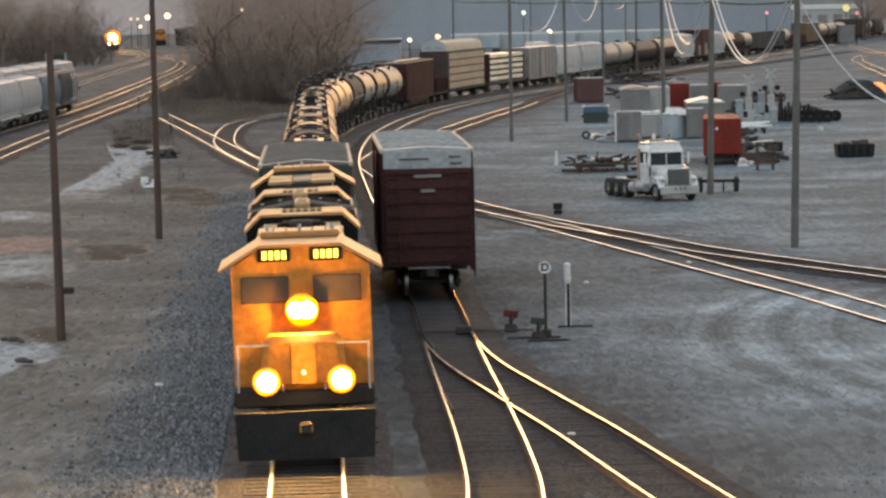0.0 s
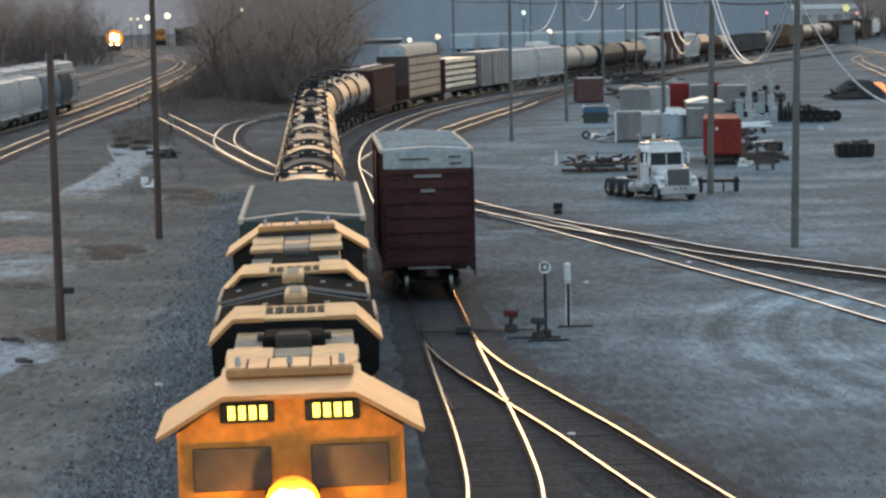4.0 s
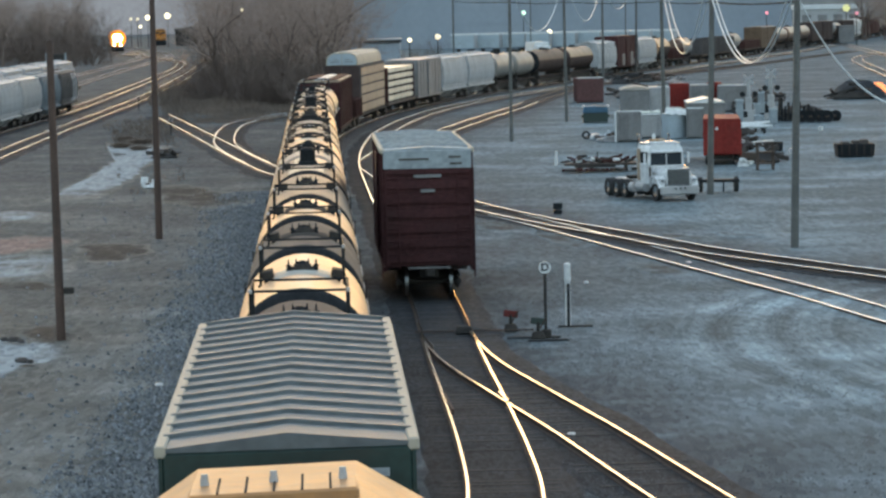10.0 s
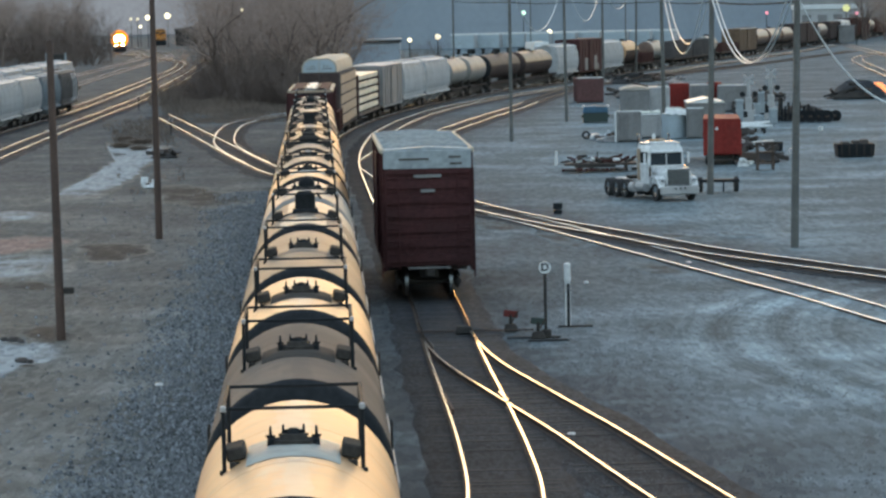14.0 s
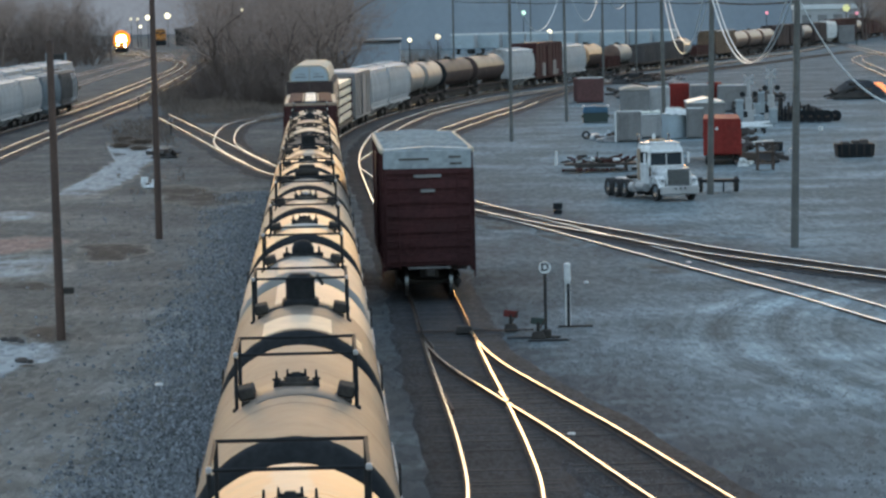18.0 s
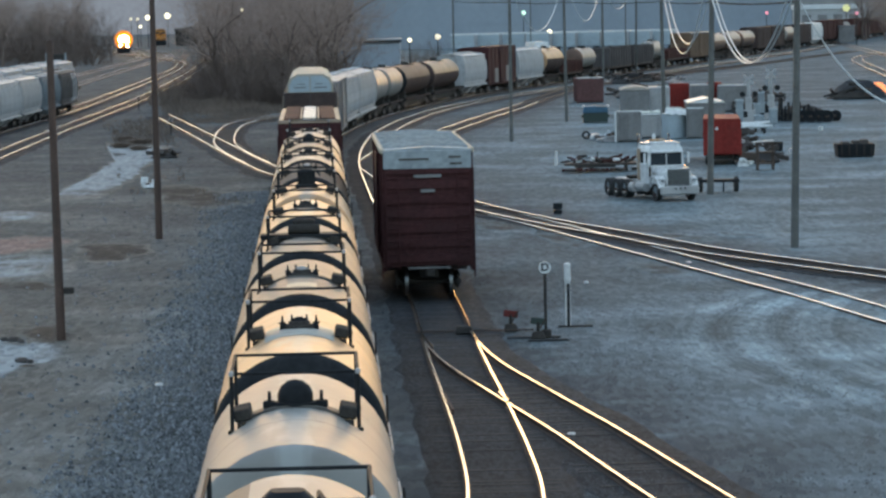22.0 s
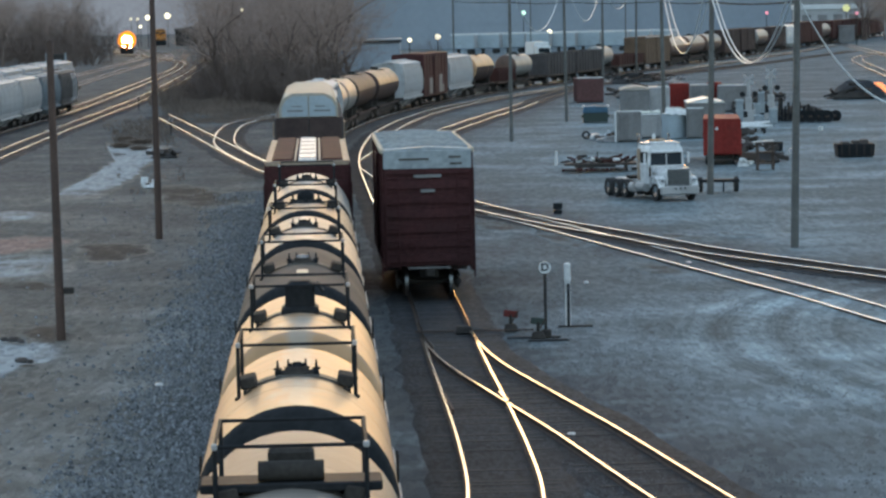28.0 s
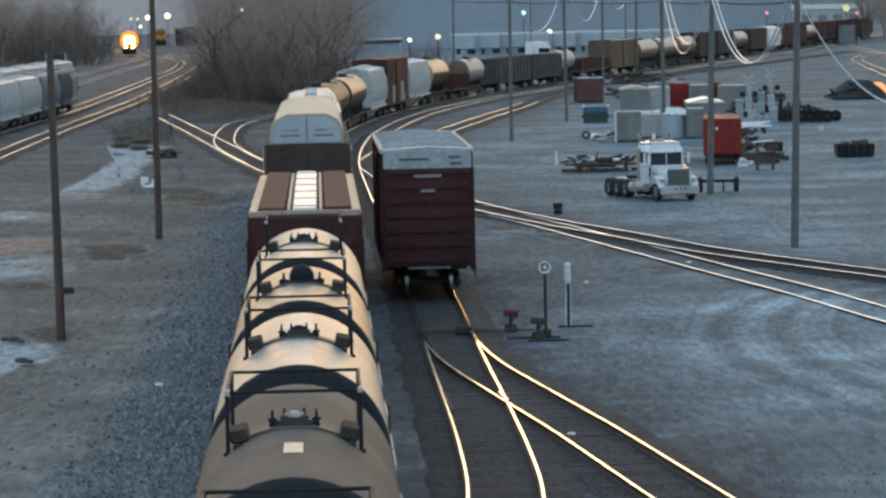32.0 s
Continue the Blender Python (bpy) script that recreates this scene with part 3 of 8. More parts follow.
def smooth_line(pts, step=1.5):
    """Points every step metres or so on a smooth line through the given ones."""
    p = [Vector((*a, 0)) for a in pts]
    p = [p[0] * 2 - p[1]] + p + [p[-1] * 2 - p[-2]]
    out = []
    for i in range(1, len(p) - 2):
        a, b_, c, d = p[i - 1:i + 3]
        n = max(2, int((c - b_).length / step))
        for k in range(n):
            t = k / n
            out.append(0.5 * ((2 * b_) + (c - a) * t + (2 * a - 5 * b_ + 4 * c - d) * t * t + (3 * b_ - a - 3 * c + d) * t ** 3))
    out.append(p[-2])
    return out


LINES = {
    "main": [Vector((*main_line(s)[:2], 0)) for s in [-20 + 1.5 * k for k in range(620)]],
    "siding": smooth_line([(1.5, 40), (1.3, 55), (1.13, 66), (1.15, 71), (1.02, 77), (0.84, 82.5), (0.65, 87.6), (0.35, 95.4), (0.13, 102), (-0.09, 108.8), (-0.4, 117.7), (-2.1, 160), (-4.1, 209), (-4.6, 229),
                           (-4.7, 248), (-4.4, 270), (-2.9, 298), (-0.2, 326), (4.2, 355), (9.2, 380), (16.5, 412), (26, 456), (40, 520), (58, 600), (79, 700)]),
    "lead": smooth_line([(-0.02, 106.5), (0.15, 101.5), (0.42, 98), (0.76, 94.8), (1.24, 91.5), (2.0, 86.7), (2.62, 82.8), (3.28, 78.6), (4.07, 73), (4.73, 68.4), (6.5, 56), (8.3, 44)]),
    "spur": smooth_line([(-4.3, 213), (-2.3, 192), (1.3, 171), (4.6, 156.5), (7.6, 146), (10.2, 136.4), (12.9, 129), (15.6, 122.2), (21, 109), (30, 88)]),
    "spur_branch": smooth_line([(1.3, 171), (4.5, 156.0), (6.6, 145.3), (8.2, 137.1), (10.5, 125.2), (12.1, 117.2), (13.7, 107.7), (16.5, 92), (20, 72)]),
    "loop": smooth_line([(-4.5, 222), (-3.3, 240), (0.3, 271), (4.2, 305), (7.2, 329), (11.3, 367), (15.6, 401), (21, 425), (34, 476), (52, 540), (75, 630)]),
    "west_main": smooth_line([(-28.5, 150), (-30, 200), (-31, 245), (-32, 290), (-34.2, 411.5), (-40.8, 589), (-52, 800), (-66, 1000)]),
    "west_yard": smooth_line([(-37.5, 250), (-37.4, 300), (-37.5, 359), (-41.5, 500), (-45.0, 600), (-50, 670), (-60, 735), (-71, 797), (-83, 885), (-100, 1000)]),
    "west_outer": smooth_line([(-51.5, 400), (-54.3, 472), (-58.3, 593), (-61.0, 690), (-65.5, 770), (-75, 850), (-90, 950), (-108, 1060)]),
    "west_back": smooth_line([(-46.5, 400), (-49.3, 472), (-53.3, 593), (-55.6, 690), (-58.5, 760), (-67, 830), (-82, 932), (-100, 1040)]),
    "wye": smooth_line([(-8.0, 202), (-9.9, 209), (-13.0, 230), (-16.3, 255), (-21, 290), (-26.3, 329)]),
    "wye_branch": smooth_line([(-11.6, 221), (-14.2, 240), (-16.1, 259), (-17.3, 285), (-17.2, 303), (-15.5, 317), (-11.5, 333), (-4.0, 356)]),
    "east_a": smooth_line([(85.6, 795.8), (84.3, 750.5), (82.3, 702.0), (76.4, 618.0), (72.8, 562.7), (69.3, 506.9)]),
    "east_b": smooth_line([(52.9, 396.7), (56.2, 438.4), (59.0, 474.0), (62.0, 511.4), (64.1, 534.4), (67.4, 558.3), (72.1, 582.8), (74.5, 585.7)]),
}


def line_frames(pts):
    out = []
    for i, p in enumerate(pts):
        d = (pts[min(i + 1, len(pts) - 1)] - pts[max(i - 1, 0)]).normalized()
        out.append((p, d, Vector((d.y, -d.x, 0))))
    return out


def sweep(shape, frames, prof, mis=None, closed=True):
    """Draws a profile of (sideways, up) points along a line."""
    n = len(prof)
    v = [p + side * a + Vector((0, 0, b_)) for p, d, side in frames for a, b_ in prof]
    k = n if closed else n - 1
    for j in range(k):
        f = [(i * n + j, i * n + (j + 1) % n, (i + 1) * n + (j + 1) % n, (i + 1) * n + j) for i in range(len(frames) - 1)]
        if j == 0:
            base = len(shape.v)
            shape.v += [tuple(x) for x in v]
        shape.f += [tuple(t + base for t in q) for q in f]
        shape.m += [mis[j] if mis else 0] * len(f)
    return shape


# ------------------------------------------------------------------ ground
GZ = -0.16


def ground_z(x, y):
    """Height of the yard's uneven gravel."""
    z = GZ
    if -60 < x < 75 and 40 < y < 520:
        z += 0.05 * noise.noise((x * 0.18, y * 0.12, 3.1)) - 0.035
        d = x - (-0.409 - 0.035 * y)
        if -11 < d < -3.2 and y < 215:
            z -= 0.10 * math.sin((d + 11) / 7.8 * math.pi)
    return z


def build_ground():
    xs = [-4000, -1500, -600, -250, -120, -80] + [-55 + 1.25 * k for k in range(97)] + [80, 110, 160, 260, 600, 1500, 4000]
    ys = [-1500, -300, -60, 20] + [50 + 1.25 * k for k in range(180)] + [280 + 6 * k for k in range(40)] + [540, 600, 700, 850, 1100, 1600, 2600, 5000]
    s = Shape()
    v = []
    for y in ys:
        for x in xs:
            v.append((x, y, ground_z(x, y)))
    n = len(xs)
    f = [(j * n + i, j * n + i + 1, (j + 1) * n + i + 1, (j + 1) * n + i) for j in range(len(ys) - 1) for i in range(n - 1)]
    s.add(v, f)
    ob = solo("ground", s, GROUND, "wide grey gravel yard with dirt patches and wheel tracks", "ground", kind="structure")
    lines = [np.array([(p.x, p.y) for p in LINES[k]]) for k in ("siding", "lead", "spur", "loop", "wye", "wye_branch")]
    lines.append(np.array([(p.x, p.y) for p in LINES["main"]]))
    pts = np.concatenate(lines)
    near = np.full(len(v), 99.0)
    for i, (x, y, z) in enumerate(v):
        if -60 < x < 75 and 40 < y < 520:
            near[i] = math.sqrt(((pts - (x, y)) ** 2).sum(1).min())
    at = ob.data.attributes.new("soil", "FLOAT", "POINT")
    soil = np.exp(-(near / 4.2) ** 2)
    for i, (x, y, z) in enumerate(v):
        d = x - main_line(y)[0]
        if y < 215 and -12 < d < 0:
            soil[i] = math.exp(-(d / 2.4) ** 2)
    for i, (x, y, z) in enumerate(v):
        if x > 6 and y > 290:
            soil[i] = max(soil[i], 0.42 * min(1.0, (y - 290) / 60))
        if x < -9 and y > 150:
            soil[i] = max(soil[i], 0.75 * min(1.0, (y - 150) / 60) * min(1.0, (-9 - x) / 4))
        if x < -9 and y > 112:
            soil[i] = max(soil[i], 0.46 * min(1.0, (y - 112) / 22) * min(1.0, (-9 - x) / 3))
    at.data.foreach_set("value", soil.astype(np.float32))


def build_tracks():
    rail_prof = [(-0.068, -0.15), (0.068, -0.15), (0.068, -0.135), (0.012, -0.115), (0.012, -0.045), (0.036, -0.03), (0.036, -0.008),
                 (0.029, 0.0), (-0.029, 0.0), (-0.036, -0.008), (-0.036, -0.03), (-0.012, -0.045), (-0.012, -0.115), (-0.068, -0.135)]
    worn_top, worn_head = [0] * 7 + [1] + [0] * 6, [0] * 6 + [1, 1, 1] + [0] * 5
    looks = {"main": "straight then curving goods track on stone ballast", "siding": "yard siding with polished rails and old timber ties",
             "lead": "diverging yard lead track from the turnout", "spur": "spur track crossing the gravel yard",
             "spur_branch": "branch of the spur track sunk in gravel", "loop": "curved loop track beside the main line",
             "west_main": "double-curved main line with bright worn rails", "west_yard": "yard track on which hopper cars stand",
             "west_back": "rear yard track with dull rails", "west_outer": "outermost yard track in dark gravel", "wye": "diagonal connecting track joining the goods line",
             "wye_branch": "sharply curved wye track in dark gravel", "east_a": "far yard track on the east side", "east_b": "far curved yard track"}
    near = {"main": (58, 128), "siding": (58, 122), "lead": (50, 106), "spur": (108, 178), "spur_branch": (100, 158)}
    tie_mesh = kept("tie", lambda s: s.box(-1.28, 1.28, -0.115, 0.115, -0.33, -0.143, c=0.02))
    for name, pts in LINES.items():
        track = thing("railway_track", looks[name], "track", kind="structure", group="railway tracks")
        if name == "spur_branch":
            pts = [p - Vector((0, 0, 0.1)) for p in pts]
        fr = line_frames(pts)
        near_line = name in ("main", "siding", "lead")
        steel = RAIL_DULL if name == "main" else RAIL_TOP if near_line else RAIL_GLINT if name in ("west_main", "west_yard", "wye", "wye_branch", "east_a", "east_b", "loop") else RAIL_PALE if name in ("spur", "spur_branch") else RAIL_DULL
        # the rails change from one steel finish to another along the siding and the loop
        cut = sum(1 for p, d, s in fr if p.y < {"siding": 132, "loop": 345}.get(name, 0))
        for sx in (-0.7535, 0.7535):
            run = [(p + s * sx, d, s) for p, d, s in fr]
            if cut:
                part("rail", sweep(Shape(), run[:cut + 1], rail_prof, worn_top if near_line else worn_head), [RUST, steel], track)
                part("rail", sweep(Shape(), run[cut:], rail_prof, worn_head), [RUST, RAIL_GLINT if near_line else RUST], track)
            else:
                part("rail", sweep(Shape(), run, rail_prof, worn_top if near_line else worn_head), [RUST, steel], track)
        if name in ("main", "siding", "lead", "spur", "loop", "west_main", "west_yard", "wye", "wye_branch"):
            w = {"main": 1.75, "lead": 1.55, "spur": 1.15}.get(name, 1.45)
            top = {"main": -0.150, "lead": -0.1525, "spur": -0.1525, "loop": -0.1525, "wye_branch": -0.1525}.get(name, -0.1475)
            bed = Shape()
            for i, (p, d, s) in enumerate(fr):
                a, b_ = (w + 0.2 * noise.noise((p.x * 0.3 + k, p.y * 0.35, 5)) + 0.2 * noise.noise((p.x + k, p.y * 1.1, 8)) for k in (0, 40))
                bed.v += [tuple(p + s * q + Vector((0, 0, z))) for q, z in ((-a - 0.3, GZ - 0.12), (-a, top), (b_, top), (b_ + 0.3, GZ - 0.12))]
                if i:
                    bed.f += [(4 * i - 4 + j, 4 * i - 3 + j, 4 * i + 1 + j, 4 * i + j) for j in range(3)]
                    bed.m += [0] * 3
            part("ballast_bed", bed, BALLAST if name == "main" else CINDER, track)
        rng = random.Random(len(name) * 7)
        far = Shape()
        gap = 0.0
        count = 0
        y0, y1 = near.get(name, (0, 0))
        if name in ("west_back", "west_outer", "east_a", "east_b", "spur_branch"):
            continue
        for (p, d, s), (q, _, _) in zip(fr, fr[1:]):
            L = (q - p).length
            while gap < L:
                c = p + (q - p) * (gap / L) + s * rng.uniform(-0.06, 0.06)
                ang = math.atan2(d.y, d.x) - math.pi / 2 + rng.uniform(-0.02, 0.02)
                if y0 <= c.y <= y1:
                    part("tie", tie_mesh, TIE, track, at=Matrix.Translation((c.x, c.y, rng.uniform(0.004, 0.026) if name == "main" else rng.uniform(-0.03, 0.01))) @ Matrix.Rotation(ang, 4, "Z"))
                    count += 1
                elif 40 < c.y < 420:
                    u, w_ = s * 1.28, d * 0.115
                    z = -0.150 + rng.uniform(-0.008, 0.004)
                    low = Vector((0, 0, -0.1))
                    t = Vector((c.x, c.y, z))
                    far.add([t - u - w_, t + u - w_, t + u + w_, t - u + w_, t - u - w_ + low, t + u - w_ + low, t + u + w_ + low, t - u + w_ + low],
                            [(0, 1, 2, 3), (4, 5, 1, 0), (5, 6, 2, 1), (6, 7, 3, 2), (7, 4, 0, 3)])
                gap += 0.56
            gap -= L
        if far.v:
            tagged(part("ties", far, TIE, track), kind="stuff")
    # frog, guard rails and point blades of the near turnout
    to = thing("turnout", "yard turnout with worn steel frog and point blades", "turnout", kind="structure")
    frog = part("frog", Shape().box(-0.05, 0.05, -1.0, 0.9, -0.13, 0.008, c=0.012, top=(0.02, 0.0)), RAIL_TOP, to, "worn steel crossing piece", at=pose(1.42, 86.5, 0, 0, 0, 6))
    part("wing_rail", Shape().box(-0.13, -0.08, -0.5, 0.4, -0.13, 0.006, c=0.012), RUST, frog)
    part("wing_rail", Shape().box(0.08, 0.13, -0.5, 0.4, -0.13, 0.006, c=0.012), RUST, frog)
    for x, y, a in ((0.05, 85.6, 3.2),):
        part("guard_rail", Shape().box(-0.03, 0.03, -1.9, 1.9, -0.13, 0.012, c=0.01), RUST, to, at=pose(x, y, 0, 0, 0, a))
    for x, y, a in ((0.89, 101.8, 4.5), (-0.53, 101.6, 5.5)):
        part("switch_blade", Shape().box(-0.03, 0.03, -2.2, 2.2, -0.13, 0.0, c=0.01, top=(0.01, 0)), RAIL_TOP, to, at=pose(x, y, 0.004, 0, 0, a))
    part("switch_lock", Shape().box(-0.28, 0.3, -0.18, 0.18, -0.16, 0.1, c=0.04, top=(0.06, 0.03)), RUNNING, to, "dark rusty switch lock box", at=pose(0.58, 104.4, 0.02, 0, 0, 6))
    part("throw_rod", Shape().tube((-1.0, 0, -0.12), (2.6, 0, -0.12), 0.025, n=6), RUST, to, at=pose(0.1, 105.0, 0.02))


def build_stones():
    """Loose ballast stones on the shoulder beside the goods train."""
    rng = random.Random(5)
    s = Shape()
    base = [(1, 0, 0), (0, 1, 0), (-1, 0, 0), (0, -1, 0), (0, 0, 1)]
    faces = [(0, 1, 4), (1, 2, 4), (2, 3, 4), (3, 0, 4)]
    v, f = [], []
    for k in range(46000):
        y = 60 + 130 * rng.random() ** 1.7
        d = -1.95 - 9.5 * rng.random() ** 1.7
        if -d > 4.8 + max(0.0, (85 - y) * 0.05) + 0.9 * noise.noise((d * 0.3, y * 0.2, 7.0)) + 1.3 * (rng.random() - 0.5) and rng.random() < 0.94:
            continue
        x = -0.409 - 0.035 * y + d
        r = rng.uniform(0.024, 0.058) if rng.random() < 0.75 else rng.uniform(0.06, 0.1)
        a = rng.random() * 6.28
        ca, sa = math.cos(a), math.sin(a)
        z = GZ - (0.12 * math.sin(max(0, min(1, (d + 11) / 7.8)) * math.pi) if d < -3.2 else 0) - 0.01
        n = len(v)
        e = [rng.uniform(0.6, 1.3) for _ in range(5)]
        for (px, py, pz), q in zip(base, e):
            v.append((x + (px * ca - py * sa) * r * q, y + (px * sa + py * ca) * r * q, z + pz * r * q * 0.9))
        f += [(a_ + n, b_ + n, c_ + n) for a_, b_, c_ in faces]
    s.add(v, f)
    solo("ballast_stones", s, STONE, "loose grey crushed ballast stones along the track", "ballast", kind="stuff")
    # oily fines and small stones between the yard tracks
    s = Shape()
    v, f = [], []
    for k in range(30000):
        y = 58 + 75 * rng.random() ** 1.4
        x = -2.0 + 13.0 * rng.random() ** 1.6 + max(0.0, (95 - y) * 0.11)
        if noise.noise((x * 0.6, y * 0.12, 2.0)) + 0.35 < rng.random() * min(1.0, (x + 1) / 9.0):
            continue
        if x < 0.6 and rng.random() < 0.7:
            continue
        r = rng.uniform(0.016, 0.042)
        a = rng.random() * 6.28
        ca, sa = math.cos(a), math.sin(a)
        z = (-0.154 if x < 2.9 + max(0.0, (100 - y) * 0.1) else ground_z(x, y)) - 0.003
        n = len(v)
        for (px, py, pz) in base:
            q = rng.uniform(0.6, 1.3)
            v.append((x + (px * ca - py * sa) * r * q, y + (px * sa + py * ca) * r * q * 1.5, z + pz * r * q * 0.6))
        f += [(a_ + n, b_ + n, c_ + n) for a_, b_, c_ in faces]
    s.add(v, f)
    solo("ballast_stones", s, DARKSTONE, "small oily stones between the yard tracks", "ballast", kind="stuff")


def patch(name, pts, reddish_mix, label, category, group="", dark=0.0, full=1.0, lift=0.016):
    """A thin patch of hard standing or dust lying on the dirt, thinning out towards its rim."""
    n = len(pts)
    ring = []
    for i in range(n):
        a, b_ = Vector((*pts[i], 0)), Vector((*pts[(i + 1) % n], 0))
        m = max(3, int((b_ - a).length / 1.0))
        for k in range(m):
            p = a + (b_ - a) * (k / m)
            ring.append((p.x + 0.5 * noise.noise((p.x * 0.4, p.y * 0.25, 9)), p.y + 1.2 * noise.noise((p.x * 0.5, p.y * 0.2, 4))))
    k = len(ring)
    cx, cy = sum(p[0] for p in ring) / k, sum(p[1] for p in ring) / k
    v, f, worn = [], [], []
    steps = (1.12, 1.0, 0.85, 0.6, 0.3)
    for j, e in enumerate(steps):
        for x, y in ring:
            x, y = cx + (x - cx) * e, cy + (y - cy) * e
            v.append((x, y, ground_z(x, y) + (-0.03 if j == 0 else lift)))
            worn.append(full * (0.0, 0.25, 0.6, 0.72, 0.78)[j])
    for j in range(len(steps) - 1):
        f += [(j * k + i, j * k + (i + 1) % k, (j + 1) * k + (i + 1) % k, (j + 1) * k + i) for i in range(k)]
    f.append(tuple(range((len(steps) - 1) * k, len(steps) * k)))
    m = len(v)
    v += [(x, y, GZ - 0.2) for x, y, _ in v[:k]]
    worn += [0.0] * k
    f += [(i, m + i, m + (i + 1) % k, (i + 1) % k) for i in range(k)]
    ob = solo(name, Shape().add(v, f), GROUND, label, category, group=group)
    at = ob.data.attributes.new("worn", "FLOAT", "POINT")
    at.data.foreach_set("value", np.array(worn, dtype=np.float32))
    at = ob.data.attributes.new("reddish_mix", "FLOAT", "POINT")
    at.data.foreach_set("value", np.full(len(worn), reddish_mix, dtype=np.float32))
    at = ob.data.attributes.new("dark", "FLOAT", "POINT")
    at.data.foreach_set("value", np.full(len(worn), dark, dtype=np.float32))


def build_slabs():
    for pts in ([(-25.5, 266), (-22.2, 262), (-20.0, 255), (-19.2, 232), (-18.2, 200), (-18.6, 189), (-21.2, 186), (-21.3, 205), (-22, 235)],
                [(-15.5, 109), (-12.6, 107.5), (-11.3, 104.8), (-11.3, 101), (-12.2, 96), (-15.5, 91)],
                [(-21, 134), (-17, 135), (-14.5, 132.5), (-16, 131.5), (-21, 131)]):
        patch("concrete_patch", pts, 0.0, "broken pale concrete patch in the dirt", "concrete patch", group="concrete patches")
    patch("brick_dust_patch", [(-21, 154), (-18.5, 157), (-16.0, 152), (-16.4, 146), (-18, 144), (-21, 143)], 1.0,
          "reddish patch spread on the dirt", "dirt patch", lift=0.020)
    damp = ([(-15.6, 144.6), (-15.5, 150.0), (-14.1, 151.0), (-12.7, 149.9), (-12.2, 144.5), (-12.7, 140.5), (-14.4, 139.7)],
            [(-17.0, 129.5), (-15.3, 129.6), (-13.9, 127.9), (-13.7, 125.8), (-15.3, 126.0), (-16.6, 126.8)],
            [(-13.3, 109.5), (-13.0, 111.3), (-12.4, 111.8), (-11.4, 108.5), (-11.4, 106.2), (-12.4, 106.1)],
            [(-17.2, 198.7), (-14.7, 200.8), (-10.7, 187.2), (-9.4, 177.7), (-11.5, 175.4), (-14.7, 183.3)])
    for i, pts in enumerate(damp):
        patch("damp_patch", pts, 0.0, "damp dark brown stain in the dirt", "dirt patch", group="damp patches", dark=1.0, full=0.9, lift=0.024 + 0.002 * i)
    oily = ([(1.0, 158), (2.6, 160.5), (4.2, 157.2), (4.0, 151.5), (2.4, 150.8)], [(3.9, 150.5), (5.2, 149.5), (6.3, 143), (5.7, 141), (4.4, 145)],
            [(8.2, 150), (9.6, 149), (11.6, 143.8), (10.8, 142.6), (9.4, 145.5)], [(6.6, 134), (8.0, 134), (9.3, 126.5), (8.3, 124.5), (6.8, 129)], [(11.4, 148.2), (13.4, 148), (13.6, 145.8), (11.8, 145.6)])
    for i, pts in enumerate(oily):
        patch("oily_patch", pts, 0.0, "oily dark stain in the gravel beside the spur", "dirt patch", group="oily patches", dark=1.0, full=0.7, lift=0.024 + 0.002 * i)
    for i, pts in enumerate(([(-18.7, 143.2), (-17.1, 145.0), (-15.2, 142.2), (-14.3, 134.9), (-14.9, 131.7), (-17.2, 131.2)],
                             [(-22.8, 174.8), (-21.3, 176.6), (-19.2, 173.5), (-18.7, 166.9), (-20.3, 165.7), (-21.7, 166.7)])):
        patch("dusty_patch", pts, 0.0, "pale dusty patch on the dirt", "dirt patch", group="dusty patches", full=0.72, lift=0.034 + 0.002 * i)


